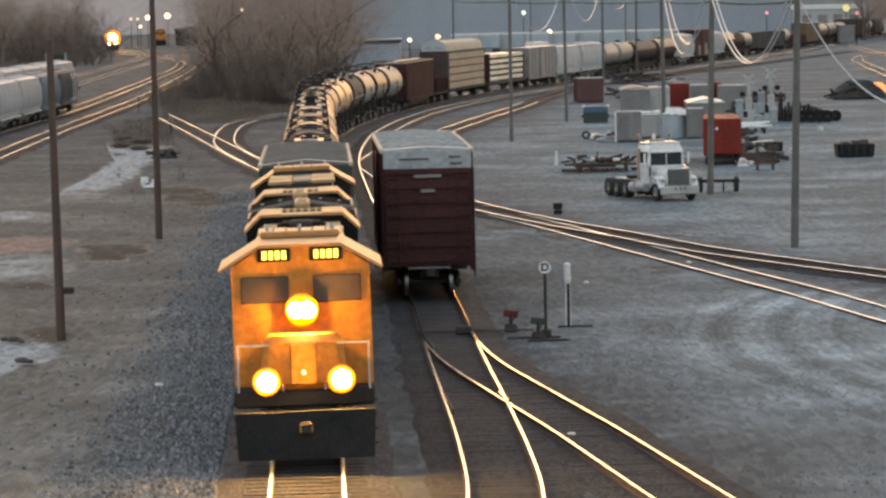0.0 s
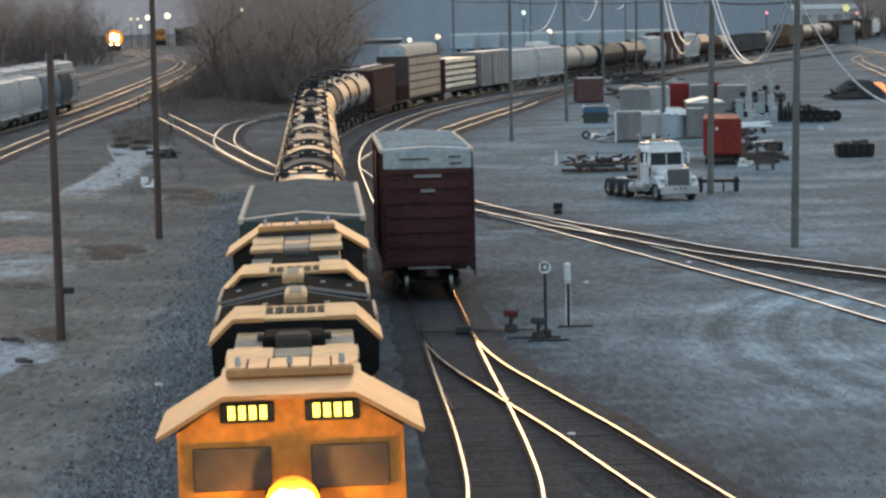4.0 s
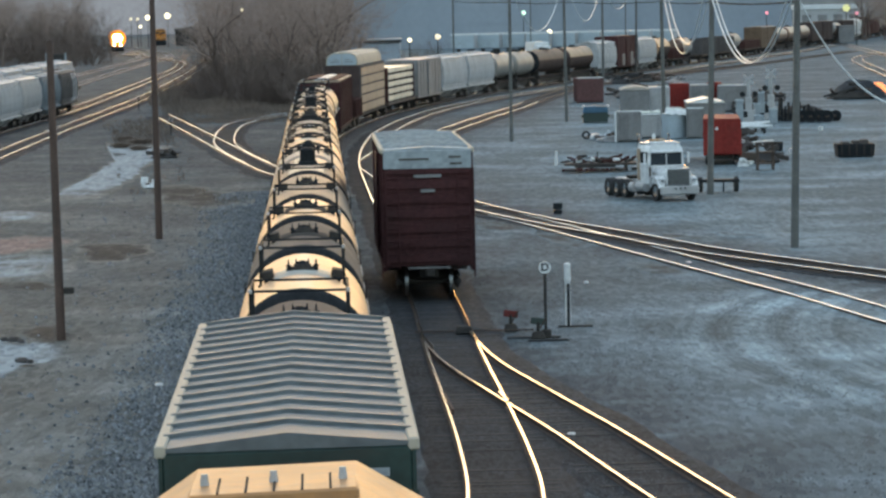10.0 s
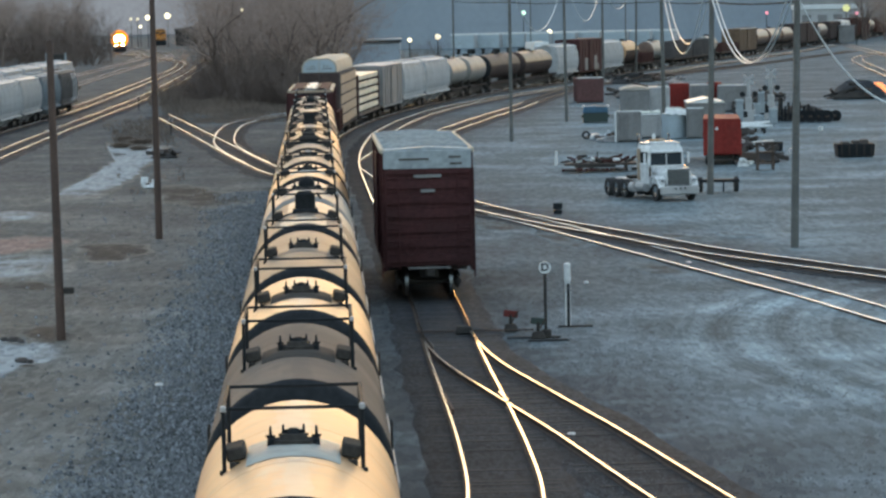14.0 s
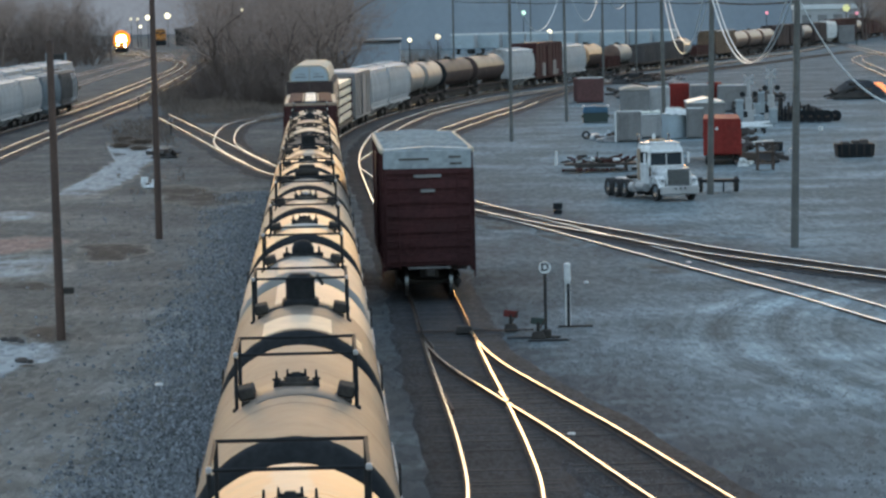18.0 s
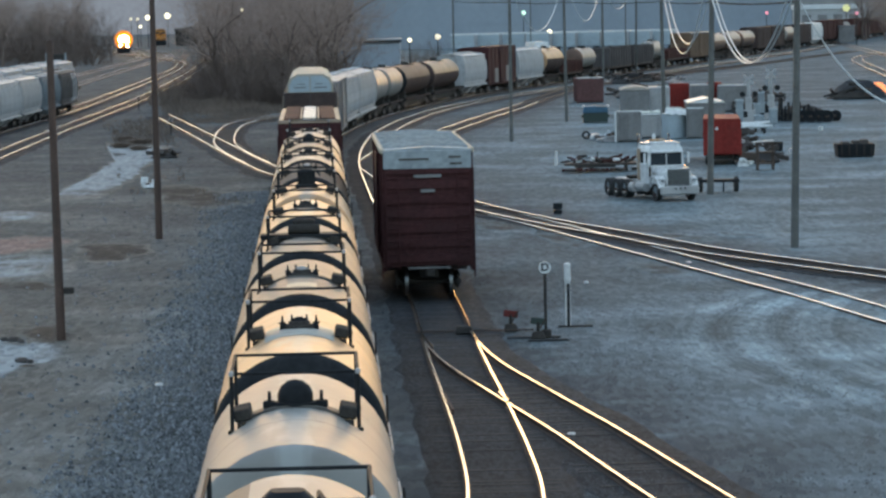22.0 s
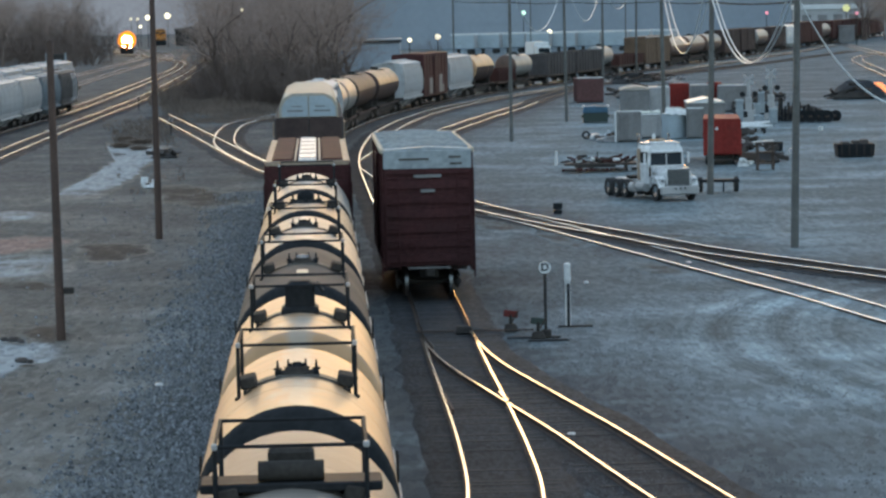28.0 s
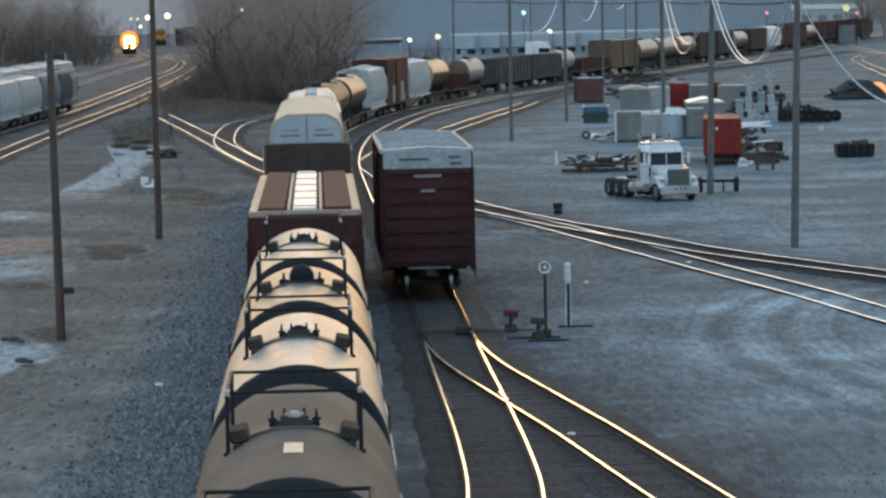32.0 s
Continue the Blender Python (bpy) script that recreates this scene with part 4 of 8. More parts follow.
# ------------------------------------------------------------------ distance
def build_distance():
    wh = thing("warehouse", "long blue-grey sheet-metal warehouse behind the yard", "warehouse", pose(22, 790, GZ))
    s = Shape().box(-54, 58, 0, 60, 0, 15)
    part("wall", s, WALLBLUE, wh)
    for z in (5.4, 8.6):
        part("wall_rail", Shape().box(-54, 58, -0.06, -0.003, z, z + 0.12), WALLBLUE, wh)
    for k in range(19):
        part("wall_rib", Shape().box(-53.5 + k * 5.9, -53.2 + k * 5.9, -0.2, -0.003, 0, 15), WALLBLUE, wh)
    part("roof", Shape().box(-55, 59, -1, 61, 15.003, 15.6), MIDGREY, wh)
    sh = thing("storage_shed", "low pale-blue metal shed with a flat dark roof edge", "shed", pose(-11.0, 520, GZ))
    part("wall", Shape().box(-9.6, 5.2, 0, 14, 0, 4.8), WALLBLUE, sh)
    for k in range(13):
        part("wall_panel", Shape().box(-9.5 + k * 1.13, -8.5 + k * 1.13, -0.08, -0.003, 0.1, 4.6, c=0.03), WALLBLUE, sh)
    part("roof", Shape().box(-9.9, 5.5, -0.4, 14.5, 4.803, 5.0, c=0.05), BLUEGREY, sh)
    part("fascia", Shape().box(-9.9, 5.5, -0.46, -0.403, 4.5, 4.8), SOOT, sh, "dark strip below the roof edge")
    es = thing("engine_shed", "low dark shed with a pale sloping roof edge", "shed", pose(-70.6, 985, GZ, 0, 0, 4))
    part("wall", Shape().box(-3.6, 4.4, 0, 12, 0, 4.2), SOOT, es)
    part("roof", Shape().prism([(-3.9, 4.203), (4.7, 4.203), (4.7, 4.5), (1.6, 5.5), (-3.9, 4.7)], -0.4, 12.4), HAZEBLACK, es)
    part("roof_edge", Shape().prism([(-3.9, 4.55), (1.6, 5.35), (1.6, 5.6), (-3.9, 4.8)], -0.55, -0.403), MIDGREY, es, "pale sloping roof edge")
    part("door", Shape().box(-1.2, 1.8, -0.05, -0.003, 0, 3.4, c=0.02), RUNNING, es)
    # row of parked semi-trailers in front of the warehouse
    tr = None
    for i, x in enumerate((5.2, 10.2, 15.3, 20.2, 25.4, 30.4, 35.6, 40.4, 45.5)):
        m = pose(x, 700 + (i % 3) * 1.5, GZ, 0, 0, 72 + (i % 3) * 1.5)
        if tr:
            copy_thing(tr, m)
            continue
        tr = thing("semi_trailer", "white box semi-trailer parked in a row", "trailer", m, group="parked semi-trailers")
        part("box_body", Shape().box(-1.3, 1.3, -2.4, 2.4, 1.1, 3.75, c=0.05), PALEBLUE, tr)
        part("roof_rail", Shape().box(-1.34, 1.34, -2.46, 2.46, 3.753, 4.1, c=0.03), WHITE, tr)
        for k in range(5):
            part("side_post", Shape().box(1.303, 1.34, -2.2 + k * 1.1, -2.12 + k * 1.1, 1.15, 4.0), PALEGREY, tr)
        part("rear_door", Shape().box(-1.22, 1.22, -2.44, -2.403, 1.15, 4.0, c=0.01), PALEGREY, tr)
        part("landing_gear", Shape().box(-0.9, 0.9, 1.2, 1.4, 0, 1.098), SOOT, tr)
        for sx in (-1.0, 1.0):
            part("wheel", Shape().tube((sx - 0.2, -1.4, 0.5), (sx + 0.2, -1.4, 0.5), 0.5, n=14), RUBBER, tr)
    # far hill line with trees: haze put into its pale colour beyond the main line, darker beyond the warehouse
    rng = random.Random(3)
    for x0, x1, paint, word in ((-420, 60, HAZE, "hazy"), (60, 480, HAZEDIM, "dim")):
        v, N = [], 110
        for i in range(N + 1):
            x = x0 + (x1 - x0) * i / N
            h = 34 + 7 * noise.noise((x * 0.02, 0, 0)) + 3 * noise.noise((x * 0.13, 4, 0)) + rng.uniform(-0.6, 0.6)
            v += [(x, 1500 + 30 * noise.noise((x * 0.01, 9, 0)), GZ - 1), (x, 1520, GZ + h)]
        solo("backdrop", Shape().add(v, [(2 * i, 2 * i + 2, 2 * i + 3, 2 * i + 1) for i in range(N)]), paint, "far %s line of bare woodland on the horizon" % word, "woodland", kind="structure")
    fw = thing("far_depot", "low pale depot building far behind the train", "building", pose(118.5, 1050, GZ))
    part("wall", Shape().box(-10.5, 9.5, 0, 12, 0, 6.2), PALEGREY, fw)
    part("roof", Shape().box(-11, 10, -0.5, 12.5, 6.203, 7.6, c=0.05), WHITE, fw)
    for k in range(4):
        part("dock_door", Shape().box(-9.0 + k * 4.7, -6.2 + k * 4.7, -0.06, -0.003, 0.2, 4.6, c=0.02), MIDGREY, fw)


def lamp_post(px, y, z, colour, r, label, h0=None):
    t = thing("yard_lamp", label, "lamp", pose(px, y, GZ), group="yard lamps")
    part("post", Shape().tube((0, 0, 0), (0, 0, z), 0.11, 0.07, n=8), SOOT, t)
    part("arm", Shape().tube((0, 0, z), (0, -0.6, z + 0.25), 0.05, n=6), SOOT, t)
    part("lamp_head", Shape().lathe([(-0.9, 0.02), (-0.85, r * 0.8), (-0.7, r), (-0.55, r * 0.8), (-0.5, 0.02)], n=14, cz=z + 0.2), colour, t, "glowing lamp head")


# ------------------------------------------------------------------ trees
def twig_tree(seed, height, spread=0.5, depth=5):
    rng = random.Random(seed)
    wood, twigs = Shape(), Shape()

    def grow(p, d, length, r, lev):
        n = 4 if lev == 0 else (3 if lev < 3 else 2)
        for k in range(n):
            q = p + d * (length / n)
            r2 = r * (0.84 if lev < 2 else 0.72)
            (wood if lev < 2 else twigs).tube(p, q, r, r2, n=7 if lev == 0 else (5 if lev == 1 else 3), caps=False)
            if lev < depth and (lev > 0 or k > 0):
                for _ in range(2 if lev < 3 else 1):
                    ax = d.orthogonal().normalized()
                    ax.rotate(Matrix.Rotation(rng.random() * 6.283, 3, d))
                    nd = (d * 0.8 + ax * rng.uniform(0.5, 1.15) * spread * 1.9 + Vector((0, 0, 0.14))).normalized()
                    grow(q, nd, length * rng.uniform(0.5, 0.76), max(0.012, r2 * 0.62), lev + 1)
            p, r = q, r2
            d = (d + Vector((rng.uniform(-1, 1), rng.uniform(-1, 1), rng.uniform(-0.3, 0.45))) * 0.22).normalized()

    grow(Vector((0, 0, 0)), Vector((rng.uniform(-0.15, 0.15), rng.uniform(-0.15, 0.15), 1)).normalized(), height * 0.48, height * 0.021, 0)
    return wood, twigs


def build_trees():
    kinds = []
    for i, (h, sp) in enumerate(((14, 0.55), (12, 0.5), (16, 0.48))):
        t = thing("bare_tree", "tall bare winter tree with fine dark twigs", "tree", group="bare trees")
        w, tw = twig_tree(20 + i, h, sp)
        part("trunk", w, TRUNKBARK, t)
        part("crown", tw, BARK, t, "leafless crown of thin twigs")
        kinds.append(t)
    rng = random.Random(12)
    # low many-stemmed thicket
    th = thing("thicket", "grey-brown leafless thicket of thin stems", "thicket", group="thickets")
    stems = Shape()
    for k in range(46):
        p = Vector((rng.gauss(0, 1.3), rng.gauss(0, 1.3), 0))
        d = Vector((rng.gauss(0, 0.25), rng.gauss(0, 0.25), 1)).normalized()
        L, r = rng.uniform(2.5, 6.5), rng.uniform(0.018, 0.035)
        for j in range(4):
            q = p + d * (L / 4)
            stems.tube(p, q, r, r * 0.8, n=3, caps=False)
            for _ in range(3):
                e = (d + Vector((rng.gauss(0, 0.5), rng.gauss(0, 0.5), 0.1))).normalized()
                m = q + e * L * rng.uniform(0.12, 0.3)
                stems.tube(q, m, r * 0.6, r * 0.35, n=3, caps=False)
                for _ in range(2):
                    g = (e + Vector((rng.gauss(0, 0.6), rng.gauss(0, 0.6), 0.1))).normalized()
                    stems.tube(m, m + g * L * rng.uniform(0.08, 0.2), r * 0.35, r * 0.2, n=3, caps=False)
            p, r = q, r * 0.8
            d = (d + Vector((rng.gauss(0, 0.12), rng.gauss(0, 0.12), 0))).normalized()
    tagged(part("brushwood", stems, TRUNKBARK, th), kind="stuff")
    th.matrix_basis = pose(-24.0, 372, GZ - 0.05)
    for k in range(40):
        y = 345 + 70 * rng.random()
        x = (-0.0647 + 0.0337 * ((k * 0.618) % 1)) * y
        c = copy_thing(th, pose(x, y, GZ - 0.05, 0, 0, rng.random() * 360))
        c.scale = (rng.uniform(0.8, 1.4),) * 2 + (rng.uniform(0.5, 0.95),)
    for x, y, k in ((-3.9, 512, 0.62), (-0.4, 524, 0.7), (-2.3, 518, 0.4)):
        c = copy_thing(th, pose(x, y, GZ - 0.05, 0, 0, x * 40))
        c.scale = (k * 1.1, k * 1.1, k)
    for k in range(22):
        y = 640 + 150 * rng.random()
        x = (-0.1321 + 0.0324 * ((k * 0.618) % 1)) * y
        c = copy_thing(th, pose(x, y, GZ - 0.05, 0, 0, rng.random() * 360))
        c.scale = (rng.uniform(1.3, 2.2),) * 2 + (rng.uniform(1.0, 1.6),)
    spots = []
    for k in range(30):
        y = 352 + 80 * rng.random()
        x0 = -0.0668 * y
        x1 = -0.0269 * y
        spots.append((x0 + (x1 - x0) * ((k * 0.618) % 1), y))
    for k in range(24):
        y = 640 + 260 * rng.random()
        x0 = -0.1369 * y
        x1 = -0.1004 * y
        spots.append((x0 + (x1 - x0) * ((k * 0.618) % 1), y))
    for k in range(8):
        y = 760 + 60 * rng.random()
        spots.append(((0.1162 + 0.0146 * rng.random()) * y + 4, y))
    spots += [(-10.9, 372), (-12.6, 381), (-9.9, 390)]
    used = set()
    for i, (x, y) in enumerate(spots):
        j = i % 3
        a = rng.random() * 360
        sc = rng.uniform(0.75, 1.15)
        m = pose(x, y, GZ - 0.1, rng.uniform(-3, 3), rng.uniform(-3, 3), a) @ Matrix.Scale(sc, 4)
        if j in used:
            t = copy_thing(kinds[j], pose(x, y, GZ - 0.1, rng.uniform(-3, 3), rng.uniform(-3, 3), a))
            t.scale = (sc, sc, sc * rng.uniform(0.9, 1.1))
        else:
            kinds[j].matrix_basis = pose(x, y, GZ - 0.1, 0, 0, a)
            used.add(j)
    # brown scrub beside the wye track
    sc = thing("scrub_bush", "low brown leafless scrub bush on the gravel", "bush", pose(-22.6, 262, GZ - 0.02), group="scrub bushes")
    tw = Shape()
    for k in range(420):
        p = Vector((rng.gauss(0, 0.38), rng.gauss(0, 0.5), 0))
        d = Vector((rng.gauss(0, 0.5), rng.gauss(0, 0.5), 1)).normalized()
        L = rng.uniform(0.7, 1.7)
        q = p + d * L * 0.6
        tw.tube(p, q, 0.02, 0.014, n=3, caps=False)
        for _ in range(4):
            e = (d + Vector((rng.gauss(0, 0.7), rng.gauss(0, 0.7), 0.0))).normalized()
            tw.tube(q, q + e * L * rng.uniform(0.25, 0.55), 0.013, 0.006, n=3, caps=False)
    tagged(part("brushwood", tw, BRUSH, sc), kind="stuff")
    sc.scale = (0.9, 0.9, 0.3)
    for x, y, k in ((-24.2, 268, 0.5), (-23.4, 255, 0.45), (-21.6, 250, 0.4)):
        c = copy_thing(sc, pose(x, y, GZ - 0.02, 0, 0, k * 300))
        c.scale = (k * 1.2, k * 1.2, k * 0.6)
    # dry undergrowth
    s = Shape()
    v, f = [], []
    for k in range(60000):
        if k % 4:
            y = 306 + 126 * rng.random()
            u = rng.random()
            x = (-0.0834 + 0.0568 * u) * y
            if x > -8.0 - (330 - y) * 0.06 and y < 360:
                continue
            h = rng.uniform(0.2, 0.9) * (0.25 + 0.9 * min(1.0, max(0.0, y - 322) / 55)) * (1.1 + 1.2 * noise.noise((u * 7, y * 0.05, 1)))
            if h < 0.1 or rng.random() > 2.9 * u + 0.5 * noise.noise((u * 17, y * 0.03, 6)):
                continue
        else:
            y = 190 + 140 * rng.random()
            u = rng.random()
            x = (-0.0975 + 0.031 * u) * y
            edge = math.sin(math.pi * min(1.0, u * 1.3)) * math.sin(math.pi * max(0.0, min(1.0, (y - 245) / 85)))
            if rng.random() * 0.8 > edge + 0.5 * noise.noise((u * 9, y * 0.06, 2)) - 0.12:
                continue
            h = rng.uniform(0.06, 0.3)
        n = len(v)
        for _ in range(2):
            a, w = rng.random() * 6.28, 0.025 + 0.02 * h
            dx, dy = rng.uniform(-0.7, 0.7) * h, rng.uniform(-0.7, 0.7) * h
            m = len(v)
            v += [(x - math.cos(a) * w, y - math.sin(a) * w, GZ - 0.1), (x + math.cos(a) * w, y + math.sin(a) * w, GZ - 0.1), (x + dx, y + dy, GZ + h)]
            f.append((m, m + 1, m + 2))
    s.add(v, f)
    solo("undergrowth", s, BRUSH, "dry brown brush below the bare trees", "brush", kind="stuff")


# ------------------------------------------------------------------ poles and cables
def pole(x, y, h, lean, label="weathered wooden utility pole", box=False, r=0.17):
    wood = WOODPOLE if x < 0 else GREYPOLE
    t = thing("utility_pole", label, "pole", pose(x, y, GZ - 0.3, 0, lean, 0), group="utility poles")
    part("shaft", Shape().tube((0, 0, 0), (0, 0, h), r * 0.82, r * 0.58, n=12), wood, t)
    part("crossarm", Shape().box(-1.2, 1.2, -0.06, 0.06, h - 0.7, h - 0.55, c=0.015), wood, t) if h > 10 else None
    if h > 10:
        for k in (-1.0, -0.4, 0.4, 1.0):
            part("insulator", Shape().tube((k, 0, h - 0.548), (k, 0, h - 0.38), 0.05, 0.03, n=8), PALEGREY, t)
    if box:
        part("junction_box", Shape().box(0.14, 0.46, -0.1, 0.1, 1.62, 1.82, c=0.03), SOOT, t)
    return t


def cable(a, b_, sag, r=0.03, label="sagging cable between utility poles", paint=None):
    a, b_ = Vector(a), Vector(b_)
    pts = [a + (b_ - a) * (k / 28) - Vector((0, 0, sag * 4 * (k / 28) * (1 - k / 28))) for k in range(29)]
    fr = line_frames(pts)
    s = sweep(Shape(), [(p, d, Vector((d.y, -d.x, 0)).normalized()) for p, d, _ in fr], [(r * math.cos(w), r * math.sin(w)) for w in [k * math.pi / 3 for k in range(6)]])
    solo("cable", s, paint or CABLE, label, "cable", group="overhead cables")


def build_poles():
    pole(-11.79, 106.6, 9.4, -0.6, box=True, r=0.18)
    pole(-12.53, 153.6, 12.0, -0.2, r=0.2)
    pole(14.05, 138.84, 12.5, 1.4, r=0.2)
    pole(23.1, 138.9, 11.0, 0.5, r=0.19)
    pole(13.72, 177.87, 13.0, 1.4, r=0.21)
    pole(16.47, 256.13, 13.0, -0.4, r=0.2)
    pole(5.13, 251.66, 12.5, 0.2, r=0.17)
    pole(10.57, 291.1, 13, -0.3, r=0.18)
    pole(19.62, 417.34, 13.5, 0.3, r=0.2)
    pole(27.05, 478.62, 14, 0.8, r=0.2)
    pole(2.24, 528.53, 14, 0.3, r=0.2)
    pole(15.6, 590.0, 14, 0.2, r=0.16)
    pole(30.6, 570.0, 14, 0.2, r=0.16)
    # taut line wires along the tops of the poles
    for a, b_ in (((2.3, 528.5, 10.3), (5.15, 251.7, 9.86)), ((5.15, 251.7, 9.86), (10.55, 291.1, 9.78)), ((10.55, 291.1, 9.78), (16.45, 256.1, 9.66)),
                  ((16.45, 256.1, 9.66), (14.0, 177.9, 9.62)), ((14.0, 177.9, 9.62), (14.25, 138.8, 9.6))):
        cable(a, b_, 0.12, r=0.04, label="taut dark line wire between pole tops", paint=SOOT)
    # slack cables between neighbouring poles
    for a, b_, sag in (((13.7, 177.9, 11.0), (14.05, 138.8, 10.2), 3.75), ((13.95, 177.9, 10.8), (14.15, 138.8, 9.9), 3.45),
                       ((16.4, 256.1, 11.6), (13.8, 177.9, 11.3), 5.0), ((16.7, 256.1, 11.2), (14.1, 177.9, 10.9), 4.0),
                       ((14.2, 138.8, 10.0), (23.0, 138.8, 9.6), 4.5), ((10.5, 291.1, 11.8), (5.2, 251.7, 11.4), 4.0),
                       ((19.5, 417.0, 12.4), (10.7, 291.1, 11.8), 4.2), ((26.8, 478.0, 12.8), (19.6, 417.3, 12.4), 3.8)):
        cable(a, b_, sag, r=0.055 if a[1] == b_[1] else 0.034)


# ------------------------------------------------------------------ yard things
def container(x, y, w, d, h, paint, label, turn=0, base=0.0, name="shipping_container", ribs=True, rise=0.0, arched=False):
    t = thing(name, label, "container", pose(x, y, GZ + base, 0, 0, turn - math.degrees(math.atan2(x, y))), group="yard containers")
    part("body", Shape().box(-w / 2, w / 2, 0, d, 0.05, h, c=0.03), paint, t)
    for sx in (-w / 2, w / 2):
        part("corner_post", Shape().box(sx - 0.07, sx + 0.07, -0.03, 0.1, 0.0, h + 0.01, c=0.01), paint, t)
    part("door", Shape().box(-w / 2 + 0.12, -0.02, -0.05, -0.003, 0.15, h - 0.12, c=0.01), paint, t)
    part("door", Shape().box(0.02, w / 2 - 0.12, -0.05, -0.003, 0.15, h - 0.12, c=0.01), paint, t)
    for k in (-0.6, -0.2, 0.2, 0.6):
        part("locking_bar", Shape().tube((k * w / 2, -0.075, 0.15), (k * w / 2, -0.075, h - 0.15), 0.018, n=6), paint, t)
    if rise:
        n = 10 if arched else 2
        top = [(-w / 2 - 0.05 + (w + 0.1) * k / n, h + 0.08 + rise * (math.sin(math.pi * k / n) if arched else 1 - abs(2 * k / n - 1))) for k in range(n + 1)]
        part("roof", Shape().prism([(-w / 2 - 0.05, h + 0.003), (w / 2 + 0.05, h + 0.003)] + top[::-1], -0.12, d + 0.05), TANROOF if arched else WHITE, t, "arched sun-bleached cover" if arched else "low gabled white roof")
    else:
        part("roof_edge", Shape().box(-w / 2 - 0.02, w / 2 + 0.02, -0.04, 0.12, h + 0.003, h + 0.1, c=0.01), paint if paint is REDPAINT else WHITE, t, "" if paint is REDPAINT else "white roof edge")
    if ribs:
        n = max(3, int(d / 0.9))
        for k in range(n):
            y0 = 0.3 + k * (d - 0.6) / n
            part("side_rib", Shape().box(-w / 2 - 0.04, -w / 2 - 0.003, y0, y0 + 0.3, 0.15, h - 0.15, c=0.01), paint, t)
    return t


def road_wheel(parent, x, y, z, r, w, rim=CHROME, name="wheel"):
    sgn = 1 if x > 0 else -1
    tyre = part(name, Shape().lathe([(-w / 2, r * 0.6), (-w / 2, r * 0.93), (-w * 0.38, r), (w * 0.38, r), (w / 2, r * 0.93), (w / 2, r * 0.6)], n=22), RUBBER, parent,
                at=pose(x, y, z, 0, 0, 90))
    part("rim", Shape().lathe([(-w * 0.3, 0.02), (-w * 0.3, r * 0.2), (-w * 0.42, r * 0.55), (-w * 0.49, r * 0.62), (w * 0.42, r * 0.62), (w * 0.3, r * 0.2), (w * 0.3, 0.02)], n=18), rim, tyre)
    return tyre


